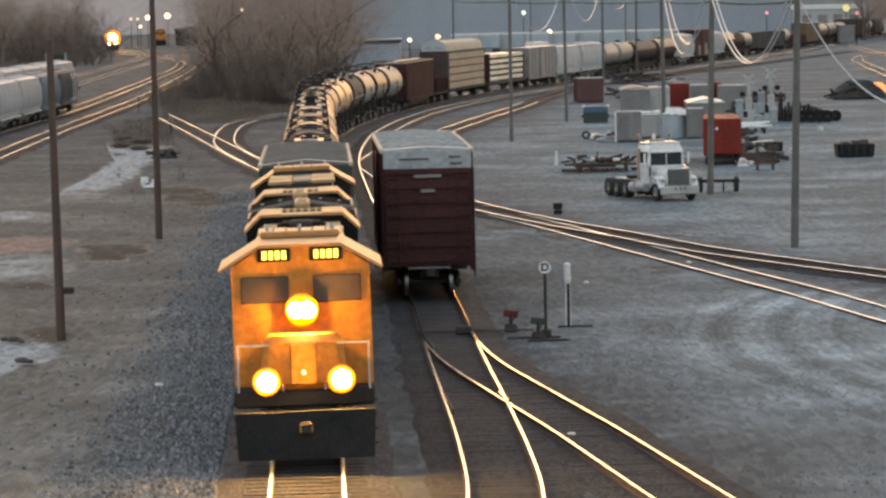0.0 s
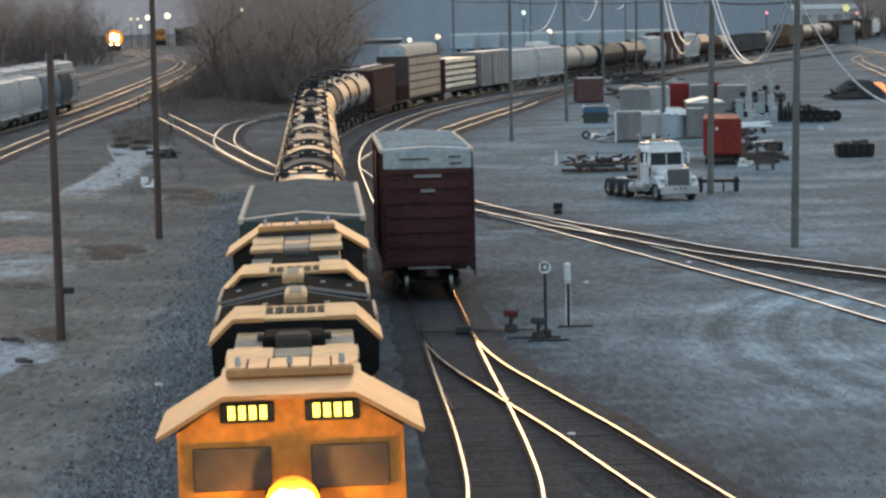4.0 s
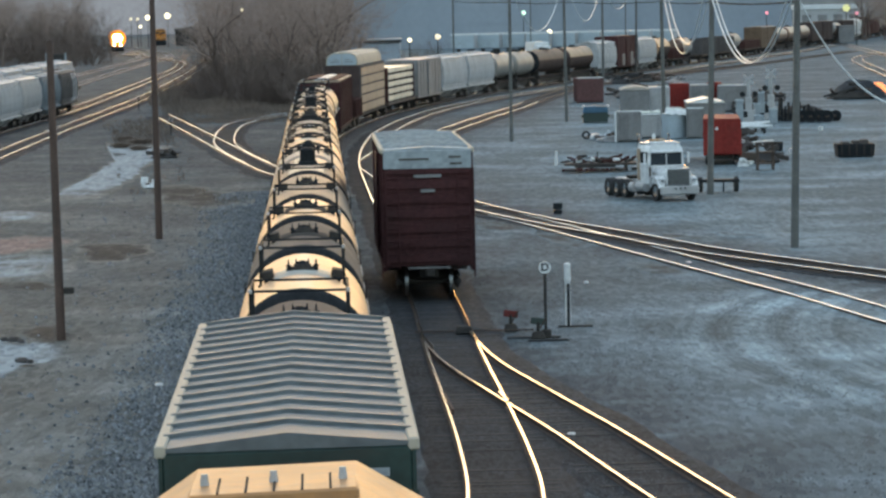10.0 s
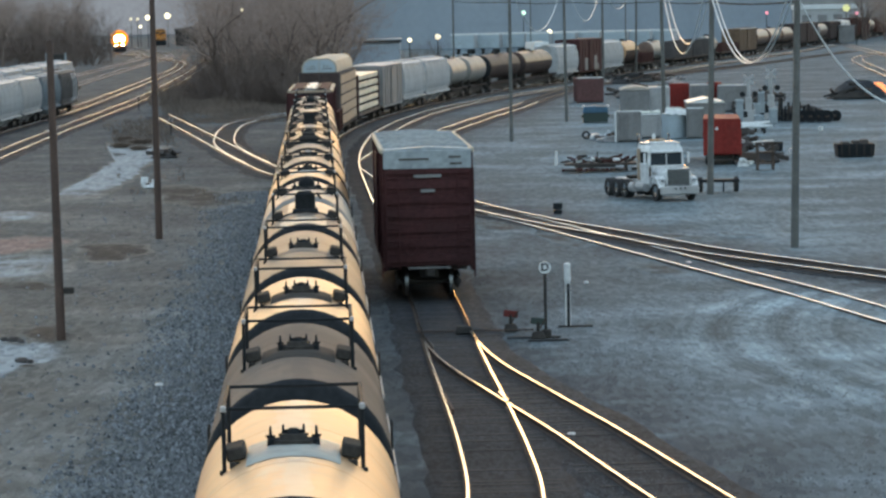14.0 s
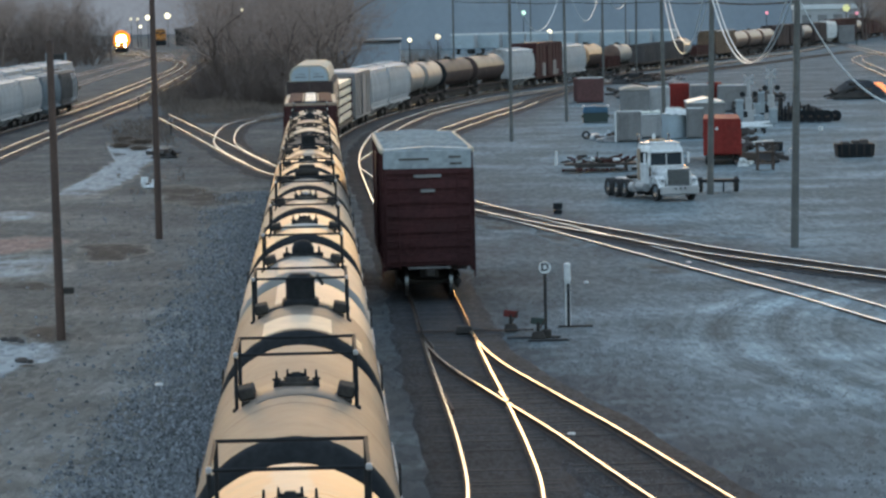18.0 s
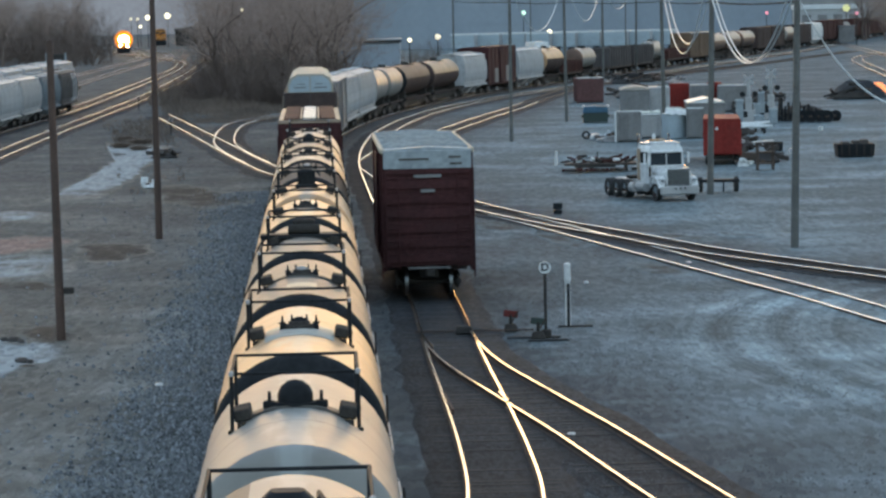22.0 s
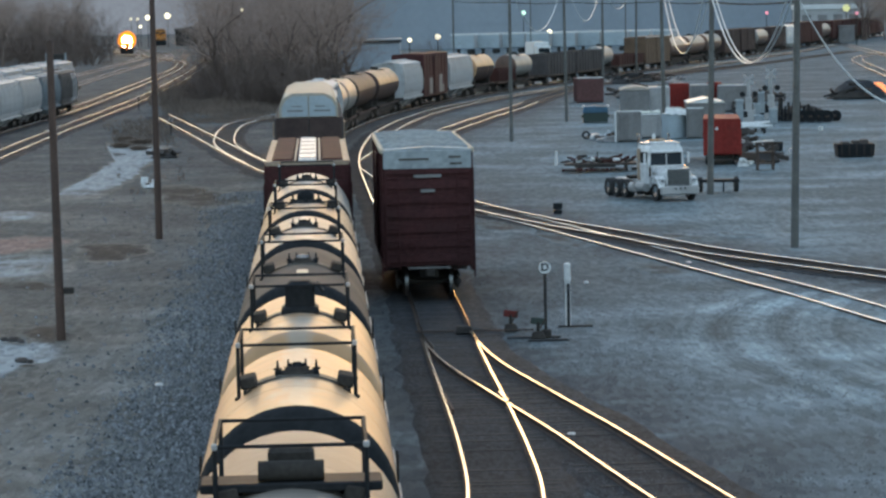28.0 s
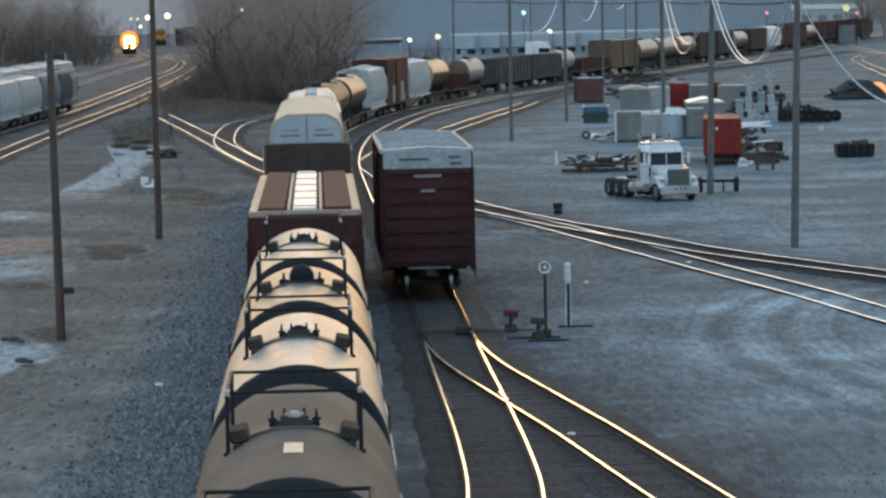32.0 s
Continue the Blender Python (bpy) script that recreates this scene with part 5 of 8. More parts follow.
def build_truck():
    t = thing("semi_tractor", "white conventional semi-truck tractor parked on gravel", "truck", pose(11.1, 173.7, GZ, 0, 0, 20))
    part("hood", Shape().prism([(-0.72, 0.85), (0.72, 0.85), (0.76, 1.5), (0.6, 1.76), (-0.6, 1.76), (-0.76, 1.5)], -2.0, -0.35), TRUCKWHITE, t)
    part("cab", Shape().prism([(-1.05, 0.85), (1.05, 0.85), (1.08, 1.9), (0.98, 2.72), (0.8, 2.95), (-0.8, 2.95), (-0.98, 2.72), (-1.08, 1.9)], -0.348, 1.15), TRUCKWHITE, t)
    part("roof_cap", Shape().box(-0.95, 0.95, -0.3, 1.2, 2.953, 3.08, c=0.06, top=(0.12, 0.2)), TRUCKWHITE, t)
    part("sun_visor", Shape().box(-0.92, 0.92, -0.62, -0.32, 2.5, 2.62, c=0.03), TRUCKWHITE, t)
    part("windscreen", Shape().box(-0.93, 0.93, -0.38, -0.351, 1.84, 2.44, c=0.01), CABGLASS, t, "dark wraparound windscreen")
    # black strip paints the visor's shade on the top of the glass
    part("visor_shade", Shape().box(-0.93, 0.93, -0.40, -0.36, 2.441, 2.5, c=0.005), BLACK, t)
    part("windscreen_post", Shape().box(-0.025, 0.025, -0.392, -0.381, 1.84, 2.44), TRUCKWHITE, t)
    for sx in (-1, 1):
        part("side_window", Shape().box(sx * 1.045 - 0.03, sx * 1.045 + 0.03, -0.15, 0.75, 1.95, 2.55, c=0.01), GLASS, t)
        fender = part("fender", Shape().lathe([(-0.2, 0.62), (-0.2, 0.66), (0.2, 0.66), (0.2, 0.62)], n=12, a0=-1.45, a1=1.45), TRUCKWHITE, t,
                      at=Matrix.Translation((sx * 1.0, -1.35, 0.62)) @ Matrix.Rotation(math.pi / 2, 4, "Z"))
        part("fender_nose", Shape().box(sx * 0.94 - 0.2, sx * 0.94 + 0.2, -2.0, -0.75, 0.78, 1.32, c=0.12), TRUCKWHITE, t)
        part("headlight", Shape().box(sx * 0.93 - 0.13, sx * 0.93 + 0.13, -2.04, -1.9, 0.98, 1.17, c=0.03), CHROME, t, "clear headlight")
        part("mirror", Shape().box(sx * 1.32 - 0.06, sx * 1.32 + 0.06, -0.45, -0.38, 1.9, 2.5, c=0.02), TRUCKWHITE, t)
        part("mirror_arm", Shape().tube((sx * 1.05, -0.35, 2.4), (sx * 1.3, -0.42, 2.4), 0.02, n=6), SOOT, t)
        part("fuel_tank", Shape().tube((sx * 0.95, 0.2, 0.68), (sx * 0.95, 1.35, 0.68), 0.25, n=18), PALEGREY, t, "polished fuel tank")
        part("exhaust_stack", Shape().tube((sx * 0.92, 1.3, 0.8), (sx * 0.92, 1.3, 3.45), 0.07, n=10), CHROME, t, "chrome exhaust stack")
        road_wheel(t, sx * 1.0, -1.35, 0.5, 0.5, 0.28)
        for y in (2.95, 4.15, 5.3):
            road_wheel(t, sx * 0.92, y, 0.5, 0.5, 0.5)
    part("bumper", Shape().box(-1.14, 1.14, -2.26, -2.02, 0.34, 0.80, c=0.06), PALEGREY, t, "deep pale front bumper")
    part("grille_frame", Shape().box(-0.68, 0.68, -2.04, -2.003, 0.8, 1.7, c=0.03), CHROME, t, "chrome grille surround")
    part("grille", Shape().box(-0.62, 0.62, -2.07, -2.043, 0.84, 1.64, c=0.01), GRILLE, t, "dark mesh radiator grille")
    for k in range(7):
        part("grille_bar", Shape().box(-0.58, 0.58, -2.085, -2.072, 0.88 + k * 0.11, 0.895 + k * 0.11), MIDGREY, t)
    part("number_plate", Shape().box(-0.2, 0.2, -2.25, -2.223, 0.5, 0.62), SOOT, t)
    part("chassis", Shape().box(-0.45, 0.45, -1.9, 5.9, 0.72, 0.98, c=0.02), PALEGREY, t)
    part("fifth_wheel", Shape().box(-0.5, 0.5, 3.2, 4.2, 1.0, 1.16, c=0.05), SOOT, t)
    part("deck_plate", Shape().box(-0.5, 0.5, 1.3, 2.5, 1.0, 1.06, c=0.01), CHROME, t)
    part("sleeper", Shape().prism([(-1.05, 0.9), (1.05, 0.9), (1.08, 2.2), (0.95, 3.0), (0.75, 3.04), (-0.75, 3.04), (-0.95, 3.0), (-1.08, 2.2)], 1.153, 1.25), TRUCKWHITE, t)
    for k in (-0.28, 0.0, 0.28):
        part("tow_light", Shape().box(k - 0.06, k + 0.06, -2.275, -2.262, 0.62, 0.72, c=0.005), BLACK, t)
    for sx in (-1, 1):
        part("hub_tank", Shape().tube((sx * 0.98, 1.7, 0.62), (sx * 0.98, 2.2, 0.62), 0.27, n=18), PALEGREY, t, "pale air tank behind the cab")
        part("side_fairing", Shape().box(sx * 1.06 - 0.02, sx * 1.06 + 0.02, 0.8, 1.2, 1.0, 2.7, c=0.01), TANSLAT, t, "tan streaked side fairing")
        part("air_cleaner", Shape().tube((sx * 0.98, -0.5, 1.25), (sx * 0.98, -0.5, 1.8), 0.13, n=12), CHROME, t, "chrome air cleaner")
    part("beacon", Shape().tube((-0.35, 0.5, 3.22), (-0.35, 0.5, 3.5), 0.11, 0.08, n=12), WHITE, t, "white beacon on the roof bar")
    for k in (-0.55, -0.3, 0, 0.3, 0.55):
        part("roof_marker", Shape().box(k - 0.05, k + 0.05, -0.2, -0.1, 3.06, 3.12, c=0.01), WHITE, t)
    t.scale = (0.9, 0.9, 0.94)
    part("light_bar", Shape().box(-0.6, 0.3, 0.4, 0.65, 3.083, 3.22, c=0.03), CREAM, t, "amber beacon bar on the roof")


def scrap_heap(x, y, w, d, h, n, seed, label, mat=SCRAP, name="scrap_pile"):
    rng = random.Random(seed)
    t = thing(name, label, "scrap", pose(x, y, GZ), group="scrap piles")
    for k in range(n):
        px, py = rng.uniform(-w / 2, w / 2), rng.uniform(0, d)
        L, a, b_ = rng.uniform(0.5, w * 0.5), rng.uniform(0.08, 0.35), rng.uniform(0.08, 0.4)
        z = rng.uniform(0.0, h * 0.75) * (1 - abs(px) / w)
        s = Shape().box(-L / 2, L / 2, -a / 2, a / 2, 0, b_, c=0.02)
        if k % 4 == 1:
            s = Shape().tube((-L / 2, 0, b_ / 2), (L / 2, 0, b_ / 2), b_ / 2, n=8)
        part("scrap_piece", s, mat if k % 5 else RUST, t, at=pose(px, py, z, rng.uniform(-10, 10), rng.uniform(-22, 22) if z > 0.15 else 0, rng.uniform(-70, 70)))
    part("heap_base", Shape().box(-w * 0.45, w * 0.45, d * 0.1, d * 0.9, -0.05, h * 0.35, c=h * 0.1, top=(w * 0.1, d * 0.1)), mat, t)
    return t


def build_yard():
    build_truck()
    red = container(16.9, 208.87, 2.15, 11.5, 2.1, REDPAINT, "bright red box trailer with flat plain doors", 0.4, base=0.55, name="box_trailer")
    red["category"] = "trailer"
    part("chassis", Shape().box(-0.6, 0.6, 0.3, 11.2, -0.22, 0.0, c=0.02), SOOT, red)
    for sx in (-0.85, 0.85):
        for y in (1.0, 2.2):
            road_wheel(red, sx, y, -0.10, 0.45, 0.35, rim=SOOT)
        part("leg", Shape().box(sx * 0.7 - 0.06, sx * 0.7 + 0.06, 9.0, 9.15, -0.55, 0.0), SOOT, red)
    part("warning_mark", Shape().add([(-0.45, -0.056, 1.55), (-0.2, -0.056, 1.55), (-0.32, -0.056, 1.75)], [(0, 1, 2)]), WHITE, red, "small white triangle mark")
    container(14.84, 343.54, 2.5, 6, 2.4, DUSTRED, "dusty maroon container standing alone", 4)
    sk = thing("waste_skip", "dark green waste skip with a blue lid", "skip", pose(12.76, 285.61, GZ))
    part("body", Shape().box(-1.0, 1.0, 0, 1.7, 0.05, 0.85, c=0.03), DARKGREEN, sk)
    part("lid", Shape().prism([(-1.05, 0.853), (1.05, 0.853), (0.95, 1.35), (-0.95, 1.35)], -0.05, 1.75), BLUEPAINT, sk, "blue plastic lid")
    for sx in (-1.0, 1.0):
        part("lid_hinge", Shape().tube((sx, 0.1, 1.3), (sx, 0.1, 1.5), 0.1, n=10), WHITE, sk)
        part("lift_pocket", Shape().box(sx - 0.08 if sx > 0 else sx - 0.15, sx + 0.15 if sx > 0 else sx + 0.08, 0.4, 1.3, 0.45, 0.65, c=0.01), DARKGREEN, sk)
    # storage tanks and cabins
    container(13.3, 246, 1.65, 2.4, 2.1, MIDGREY, "grey steel storage box beside a white post", 0, name="storage_box")
    solo("marker_post", Shape().tube((0, 0, 0), (0, 0, 2.15), 0.07, n=8), WHITE, "white painted steel marker post", "post", pose(12.35, 245.5, GZ))
    container(15.2, 252, 1.45, 2.5, 1.65, PALEGREY, "pale grey steel storage box with dents", 3, name="storage_box")
    tk = thing("storage_tank", "pale blue-grey vertical storage tank", "tank", pose(16.9, 251.5, GZ))
    part("shell", Shape().tube((0, 0, 0), (0, 0, 1.75), 0.9, n=28), PALEBLUE, tk)
    part("top", Shape().tube((0, 0, 1.753), (0, 0, 1.9), 0.9, 0.35, n=28), WHITE, tk)
    part("hatch", Shape().tube((0, 0, 1.9), (0, 0, 2.02), 0.22, n=12), PALEGREY, tk)
    container(18.3, 250, 1.15, 2.4, 2.1, MIDGREY, "dark grey steel storage box", 0, name="storage_box")
    container(16.8, 300, 2.4, 6, 2.25, MIDGREY, "faded grey container with an arched pale cover", 1, rise=0.25, arched=True)
    container(18.9, 301, 1.8, 6, 2.4, PALEGREY, "pale grey shipping container", 0)
    container(21.3, 310, 1.65, 6, 2.4, REDPAINT, "faded red shipping container", 0)
    container(23.1, 308, 1.8, 6, 2.35, MIDGREY, "faded grey shipping container", 1)
    container(24.6, 312, 1.2, 6, 2.4, REDPAINT, "faded red shipping container", 0)
    container(25.7, 306, 2.5, 6, 2.3, MIDGREY, "faded grey shipping container", -1)
    container(20.1, 263, 2.7, 6, 2.1, MIDGREY, "grey office cabin with a low gabled white roof", 3, name="site_cabin", rise=0.3)
    # crumpled sheet thrown over the tank and the box beside it
    rng = random.Random(31)
    sheet = Shape()
    for j in range(4):
        for i in range(15):
            sheet.v.append((-1.0 + i * 0.16, -0.15 + j * 0.5, 0.12 + 0.1 * noise.noise((i * 0.9, j * 1.3, 4.0)) + (-0.34 - rng.uniform(0, 0.16) if j == 0 else 0.0)))
    for j in range(3):
        for i in range(14):
            sheet.f.append((j * 15 + i, j * 15 + i + 1, j * 15 + 16 + i, j * 15 + 15 + i))
            sheet.m.append(0)
    solo("sheet_cover", sheet, WHITE, "crumpled white plastic sheet thrown over the storage tank", "sheet", pose(17.2, 250.6, GZ + 1.95, 0, 3, -4))
    # racks, pipes and odd pieces beside the red trailer
    rk = thing("steel_rack", "rusty steel rack with a pale plank on top", "rack", pose(18.75, 201, GZ))
    for x in (-0.45, 0.45):
        for y in (0, 0.8):
            part("leg", Shape().box(x - 0.05, x + 0.05, y - 0.05, y + 0.05, 0, 1.6), RUST, rk)
    for z in (0.35, 1.0, 1.55):
        part("shelf", Shape().box(-0.55, 0.55, -0.1, 0.9, z, z + 0.07, c=0.01), RUST, rk)
    part("plank", Shape().box(-0.6, 0.6, 0.1, 0.4, 1.623, 1.7, c=0.01), WHITE, rk, at=pose(0, 0, 0, 0, -4, 0))
    mc = thing("machine_cabinet", "pale grey machine cabinet with a dark opening", "cabinet", pose(18.3, 214, GZ))
    part("body", Shape().box(-0.4, 0.4, 0, 0.8, 0, 1.25, c=0.04), PALEGREY, mc)
    part("opening", Shape().box(-0.25, 0.2, -0.02, -0.003, 0.7, 1.0), BLACK, mc)
    for k, (x, y) in enumerate(((22.6, 256), (22.2, 258.5), (22.9, 261))):
        pp = thing("pipe_stack", "long pale pipe lying on timber bearers", "pipe", pose(x, y, GZ, 0, 0, -3), group="pipes on bearers")
        part("pipe", Shape().tube((-1.8, 0, 0.52), (1.8, 0, 0.52 + 0.05 * k), 0.12, n=12), WHITE, pp)
        for q in (-1.2, 1.2):
            part("bearer", Shape().box(q - 0.1, q + 0.1, -0.3, 0.3, 0, 0.4, c=0.02), TIE, pp)
    scrap_heap(17.9, 206, 0.8, 0.8, 0.5, 6, 21, "crumpled white sheeting heap", mat=WHITE)
    bx = thing("steel_crate", "dark open steel crate", "crate", pose(21.6, 224, GZ))
    part("crate_body", Shape().box(-0.4, 0.4, 0, 0.8, 0.05, 0.6, c=0.02), BLACK, bx)
    part("crate_rim", Shape().box(-0.44, 0.44, -0.04, 0.84, 0.603, 0.66, c=0.01), SOOT, bx)
    for x, y in ((28.3, 259), (22.4, 222), (38.9, 345)):
        solo("bucket", Shape().tube((0, 0, 0), (0, 0, 0.3), 0.13, 0.17, n=14), WHITE, "small white bucket standing on the gravel", "bucket", pose(x, y, GZ), group="white buckets")
    ty = thing("old_tyre", "worn tyre lying beside pale sheeting", "tyre", pose(10.55, 252.6, GZ))
    part("tread", Shape().lathe([(-0.1, 0.18), (-0.1, 0.3), (0.1, 0.3), (0.1, 0.18), (-0.1, 0.18)], n=20), RUBBER, ty, at=pose(0, 0, 0.29, 12, 0, 10))
    solo("plastic_arch", Shape().lathe([(-0.3, 0.3), (-0.3, 0.42), (0.3, 0.42), (0.3, 0.3), (-0.3, 0.3)], n=16, a0=-1.57, a1=1.57), WHITE, "white plastic half pipe lying on the gravel", "pipe", pose(11.25, 252.3, GZ, 0, 0, 8))
    n = 9
    v = [(-0.9 + 1.8 * i / (n - 1), -0.8 + 1.6 * j / (n - 1), max(0.0, 0.62 * math.sin(math.pi * i / (n - 1)) ** 0.7 * math.sin(math.pi * j / (n - 1)) ** 0.7 * (1 + 0.7 * noise.noise((i * 0.6, j * 0.6, 5)))) - 0.02) for j in range(n) for i in range(n)]
    solo("tarpaulin", Shape().add(v, [(j * n + i, j * n + i + 1, (j + 1) * n + i + 1, (j + 1) * n + i) for j in range(n - 1) for i in range(n - 1)]), PALEBLUE, "pale blue tarpaulin crumpled on the gravel", "tarpaulin", pose(12.0, 248.9, GZ))
    # black posts stacked upright, and pale crossing gear beside them
    ps = thing("post_stack", "stack of black steel posts standing on gravel", "posts", pose(28.2, 280.4, GZ))
    rng = random.Random(72)
    for k in range(13):
        hgt = (2.0, 1.9, 1.2, 1.5, 1.45, 1.3, 1.5, 1.2, 1.35, 1.1, 1.0, 0.8, 0.7)[k]
        part("post", Shape().box(-0.09, 0.09, -0.09, 0.09, 0, hgt, c=0.02), BLACK if k % 3 else SOOT, ps, at=pose(-1.0 + k * 0.3, rng.uniform(-0.3, 0.3), 0, rng.uniform(-2, 2), rng.uniform(-4, 4), 0))
    part("top_beam", Shape().box(-1.25, -0.5, -0.12, 0.12, 1.98, 2.14, c=0.02), BLACK, ps)
    for x, y, w, hgt in ((23.6, 274.5, 0.55, 1.9), (25.2, 277.2, 0.5, 1.5), (25.9, 280.6, 0.45, 2.3), (26.3, 275.0, 0.6, 1.1), (24.7, 270.0, 0.7, 0.8)):
        gm = thing("gate_mechanism", "pale grey crossing gate mechanism stored on gravel", "gate mechanism", pose(x, y, GZ, 0, 0, 10 * w), group="stored gate mechanisms")
        part("housing", Shape().box(-w / 2, w / 2, -0.2, 0.2, 0.0, hgt, c=0.04), SADDLE, gm)
        part("cover", Shape().box(-w / 2 - 0.03, w / 2 + 0.03, -0.24, 0.24, hgt + 0.003, hgt + 0.1, c=0.03), PALEBLUE, gm)
        part("counterweight", Shape().box(w / 2, w / 2 + 0.35, -0.08, 0.08, hgt * 0.3, hgt * 0.55, c=0.03), BLACK, gm)
    # worn wheelsets standing in a row
    for k in range(7):
        ws = thing("wheelset", "worn black steel wheelset standing on gravel", "wheelset", pose(28.6 + k * 0.42, 277.6 - k * 0.2, GZ + 0.47, 0, 0, 62 + 9 * (k % 3)), group="scrap wheelsets")
        part("axle", kept("scrap_axle", lambda s: s.tube((-0.9, 0, 0), (0.9, 0, 0), 0.08, n=10)), RUST, ws)
        for sx in (-0.7535, 0.7535):
            part("wheel", kept("scrap_wheel", lambda s: s.lathe([(-0.07, 0.02), (-0.07, 0.12), (-0.03, 0.16), (-0.03, 0.38), (-0.06, 0.4), (-0.06, 0.46), (0.06, 0.46), (0.06, 0.4), (0.03, 0.38), (0.03, 0.16), (0.07, 0.12), (0.07, 0.02)], n=20)), BLACK, ws, at=pose(sx, 0, 0, 0, 0, 90))
    # pale sheeting thrown over the storage boxes
    for x, y, z, w, d, k in ((15.2, 252.9, 1.78, 1.5, 1.6, 0), (16.9, 251.4, 2.03, 1.1, 0.9, 1)):
        n = 9
        v = [(-w / 2 + w * i / (n - 1), -d / 2 + d * j / (n - 1), 0.06 + 0.22 * abs(noise.noise((i * 0.55 + 7 * k, j * 0.5, 3.3)))) for j in range(n) for i in range(n)]
        m = len(v)
        v += [(a, b_, 0.0) for a, b_, c in v]
        f = [(j * n + i, j * n + i + 1, (j + 1) * n + i + 1, (j + 1) * n + i) for j in range(n - 1) for i in range(n - 1)]
        f += [(i, m + i, m + i + 1, i + 1) for i in range(n - 1)] + [((n - 1) * n + i + 1, m + (n - 1) * n + i + 1, m + (n - 1) * n + i, (n - 1) * n + i) for i in range(n - 1)]
        f += [((j + 1) * n, m + (j + 1) * n, m + j * n, j * n) for j in range(n - 1)] + [(j * n + n - 1, m + j * n + n - 1, m + (j + 1) * n + n - 1, (j + 1) * n + n - 1) for j in range(n - 1)]
        solo("tarpaulin", Shape().add(v, f), SHEETING, "crumpled pale yellow sheeting over a storage box", "tarpaulin", pose(x, y, GZ + z), group="pale sheeting")
    # litter on the gravel
    for x, y, k in ((-7.62, 92.1, 0.07), (2.86, 79.6, 0.06), (5.05, 122.8, 0.09), (9.3, 131.5, 0.06)):
        solo("litter_scrap", Shape().box(-k, k, -k * 1.6, k * 1.6, -0.02, k * 0.8, c=k * 0.25, top=(k * 0.3, k * 0.3)), WHITE, "small crumpled white scrap of litter", "litter", pose(x, y, GZ, 0, 0, 40 * k * 100), group="litter scraps")
    # scrap, beams and old parts
    scrap_heap(26.0, 288, 2.6, 4, 1.1, 18, 31, "black steel track parts heaped between signs", mat=BLACK)
    scrap_heap(24.2, 276, 2.2, 3, 0.9, 12, 32, "bent pale sheet-metal scraps", mat=PALEGREY)
    scrap_heap(27.2, 296, 2.0, 3, 1.0, 14, 33, "dark steel fittings heaped on gravel", mat=SOOT)
    scrap_heap(22.42, 418.95, 3.6, 6, 1.5, 16, 60, "brown heap of old ties and brush", mat=TIE)
    scrap_heap(24.88, 425.18, 3.2, 6, 1.2, 16, 61, "dark heap of steel parts by the loop track", mat=SOOT)
    scrap_heap(27.24, 431.78, 3.0, 6, 1.3, 16, 62, "rust brown heap of scrap plates", mat=RUST)
    scrap_heap(21.68, 446.71, 2.6, 6, 0.9, 16, 63, "low pile of old timber ties", mat=TIE)
    scrap_heap(27.97, 413.64, 2.4, 6, 1.2, 16, 64, "grey bin and scrap by the loop track", mat=MIDGREY)
    fb = thing("flatbed_trailer", "low rusty flatbed trailer loaded with scrap parts", "trailer", pose(9.3, 203.6, GZ, 0, 0, -3))
    part("deck", Shape().box(-2.1, 2.2, 0, 2.2, 0.36, 0.48, c=0.02), RUST, fb)
    part("side_rail", Shape().box(-1.5, 0.9, -0.06, -0.003, 0.24, 0.46, c=0.01), RUNNING, fb)
    for q in (-1.2, -0.5, 1.5):
        road_wheel(fb, q, 0.3, 0.26, 0.26, 0.2, rim=SOOT)
    rng = random.Random(71)
    for k in range(46):
        q, L = rng.uniform(-2.1, 2.1), rng.uniform(0.3, 1.1)
        low = 0.0 if k % 3 else -0.42
        sh = Shape().box(-L / 2, L / 2, -0.07, 0.07, 0, rng.uniform(0.06, 0.2), c=0.02)
        if k % 5 == 2:
            sh = Shape().tube((-L / 2, 0, 0.08), (L / 2, 0, 0.08), 0.08, n=8)
        part("scrap_piece", sh, (SCRAP, RUST, MAROON, BROWN, RUNNING)[k % 5], fb,
             at=pose(q, rng.uniform(0.1, 1.9) if low == 0.0 else rng.uniform(-0.9, -0.2), 0.48 + low + rng.uniform(0, 0.28) * (low == 0.0), 0, rng.uniform(-24, 24) if low == 0.0 else 0, rng.uniform(-75, 75)))
    for q, z, w in ((-1.25, 0.0, 0.14), (-0.42, 0.1, 0.1), (0.95, 0.06, 0.2)):
        part("pale_canister", Shape().tube((q - w, 0.15, 0.62 + z), (q + w, 0.25, 0.62 + z), 0.11, 0.09, n=12), WHITE, fb, "pale canister on the deck")
    part("stake", Shape().tube((-0.1, 0.1, 0.46), (-0.16, 0.1, 1.15), 0.035, n=6), SOOT, fb)
    scrap_heap(26.83, 302.89, 3.0, 6, 1.6, 26, 2, "black scrap steel heap beside the crossing signs")
    scrap_heap(29.07, 280.53, 3.4, 5, 1.5, 24, 3, "heap of dark steel track parts")
    scrap_heap(19.31, 209.38, 2.6, 5, 1.5, 22, 4, "rusty steel frames stacked beside the red trailer")
    scrap_heap(19.92, 235.81, 3.0, 6, 1.3, 20, 5, "grey steel offcuts stacked on timber")
    scrap_heap(32.02, 335.41, 3.0, 6, 1.3, 16, 6, "dark scrap heap near the far track")
    scrap_heap(15.86, 266.3, 2.4, 5, 1.2, 16, 7, "rusty scrap between storage boxes")
    scrap_heap(20.84, 357.77, 6, 8, 1.6, 30, 8, "dark heap of old timber ties and scrap")
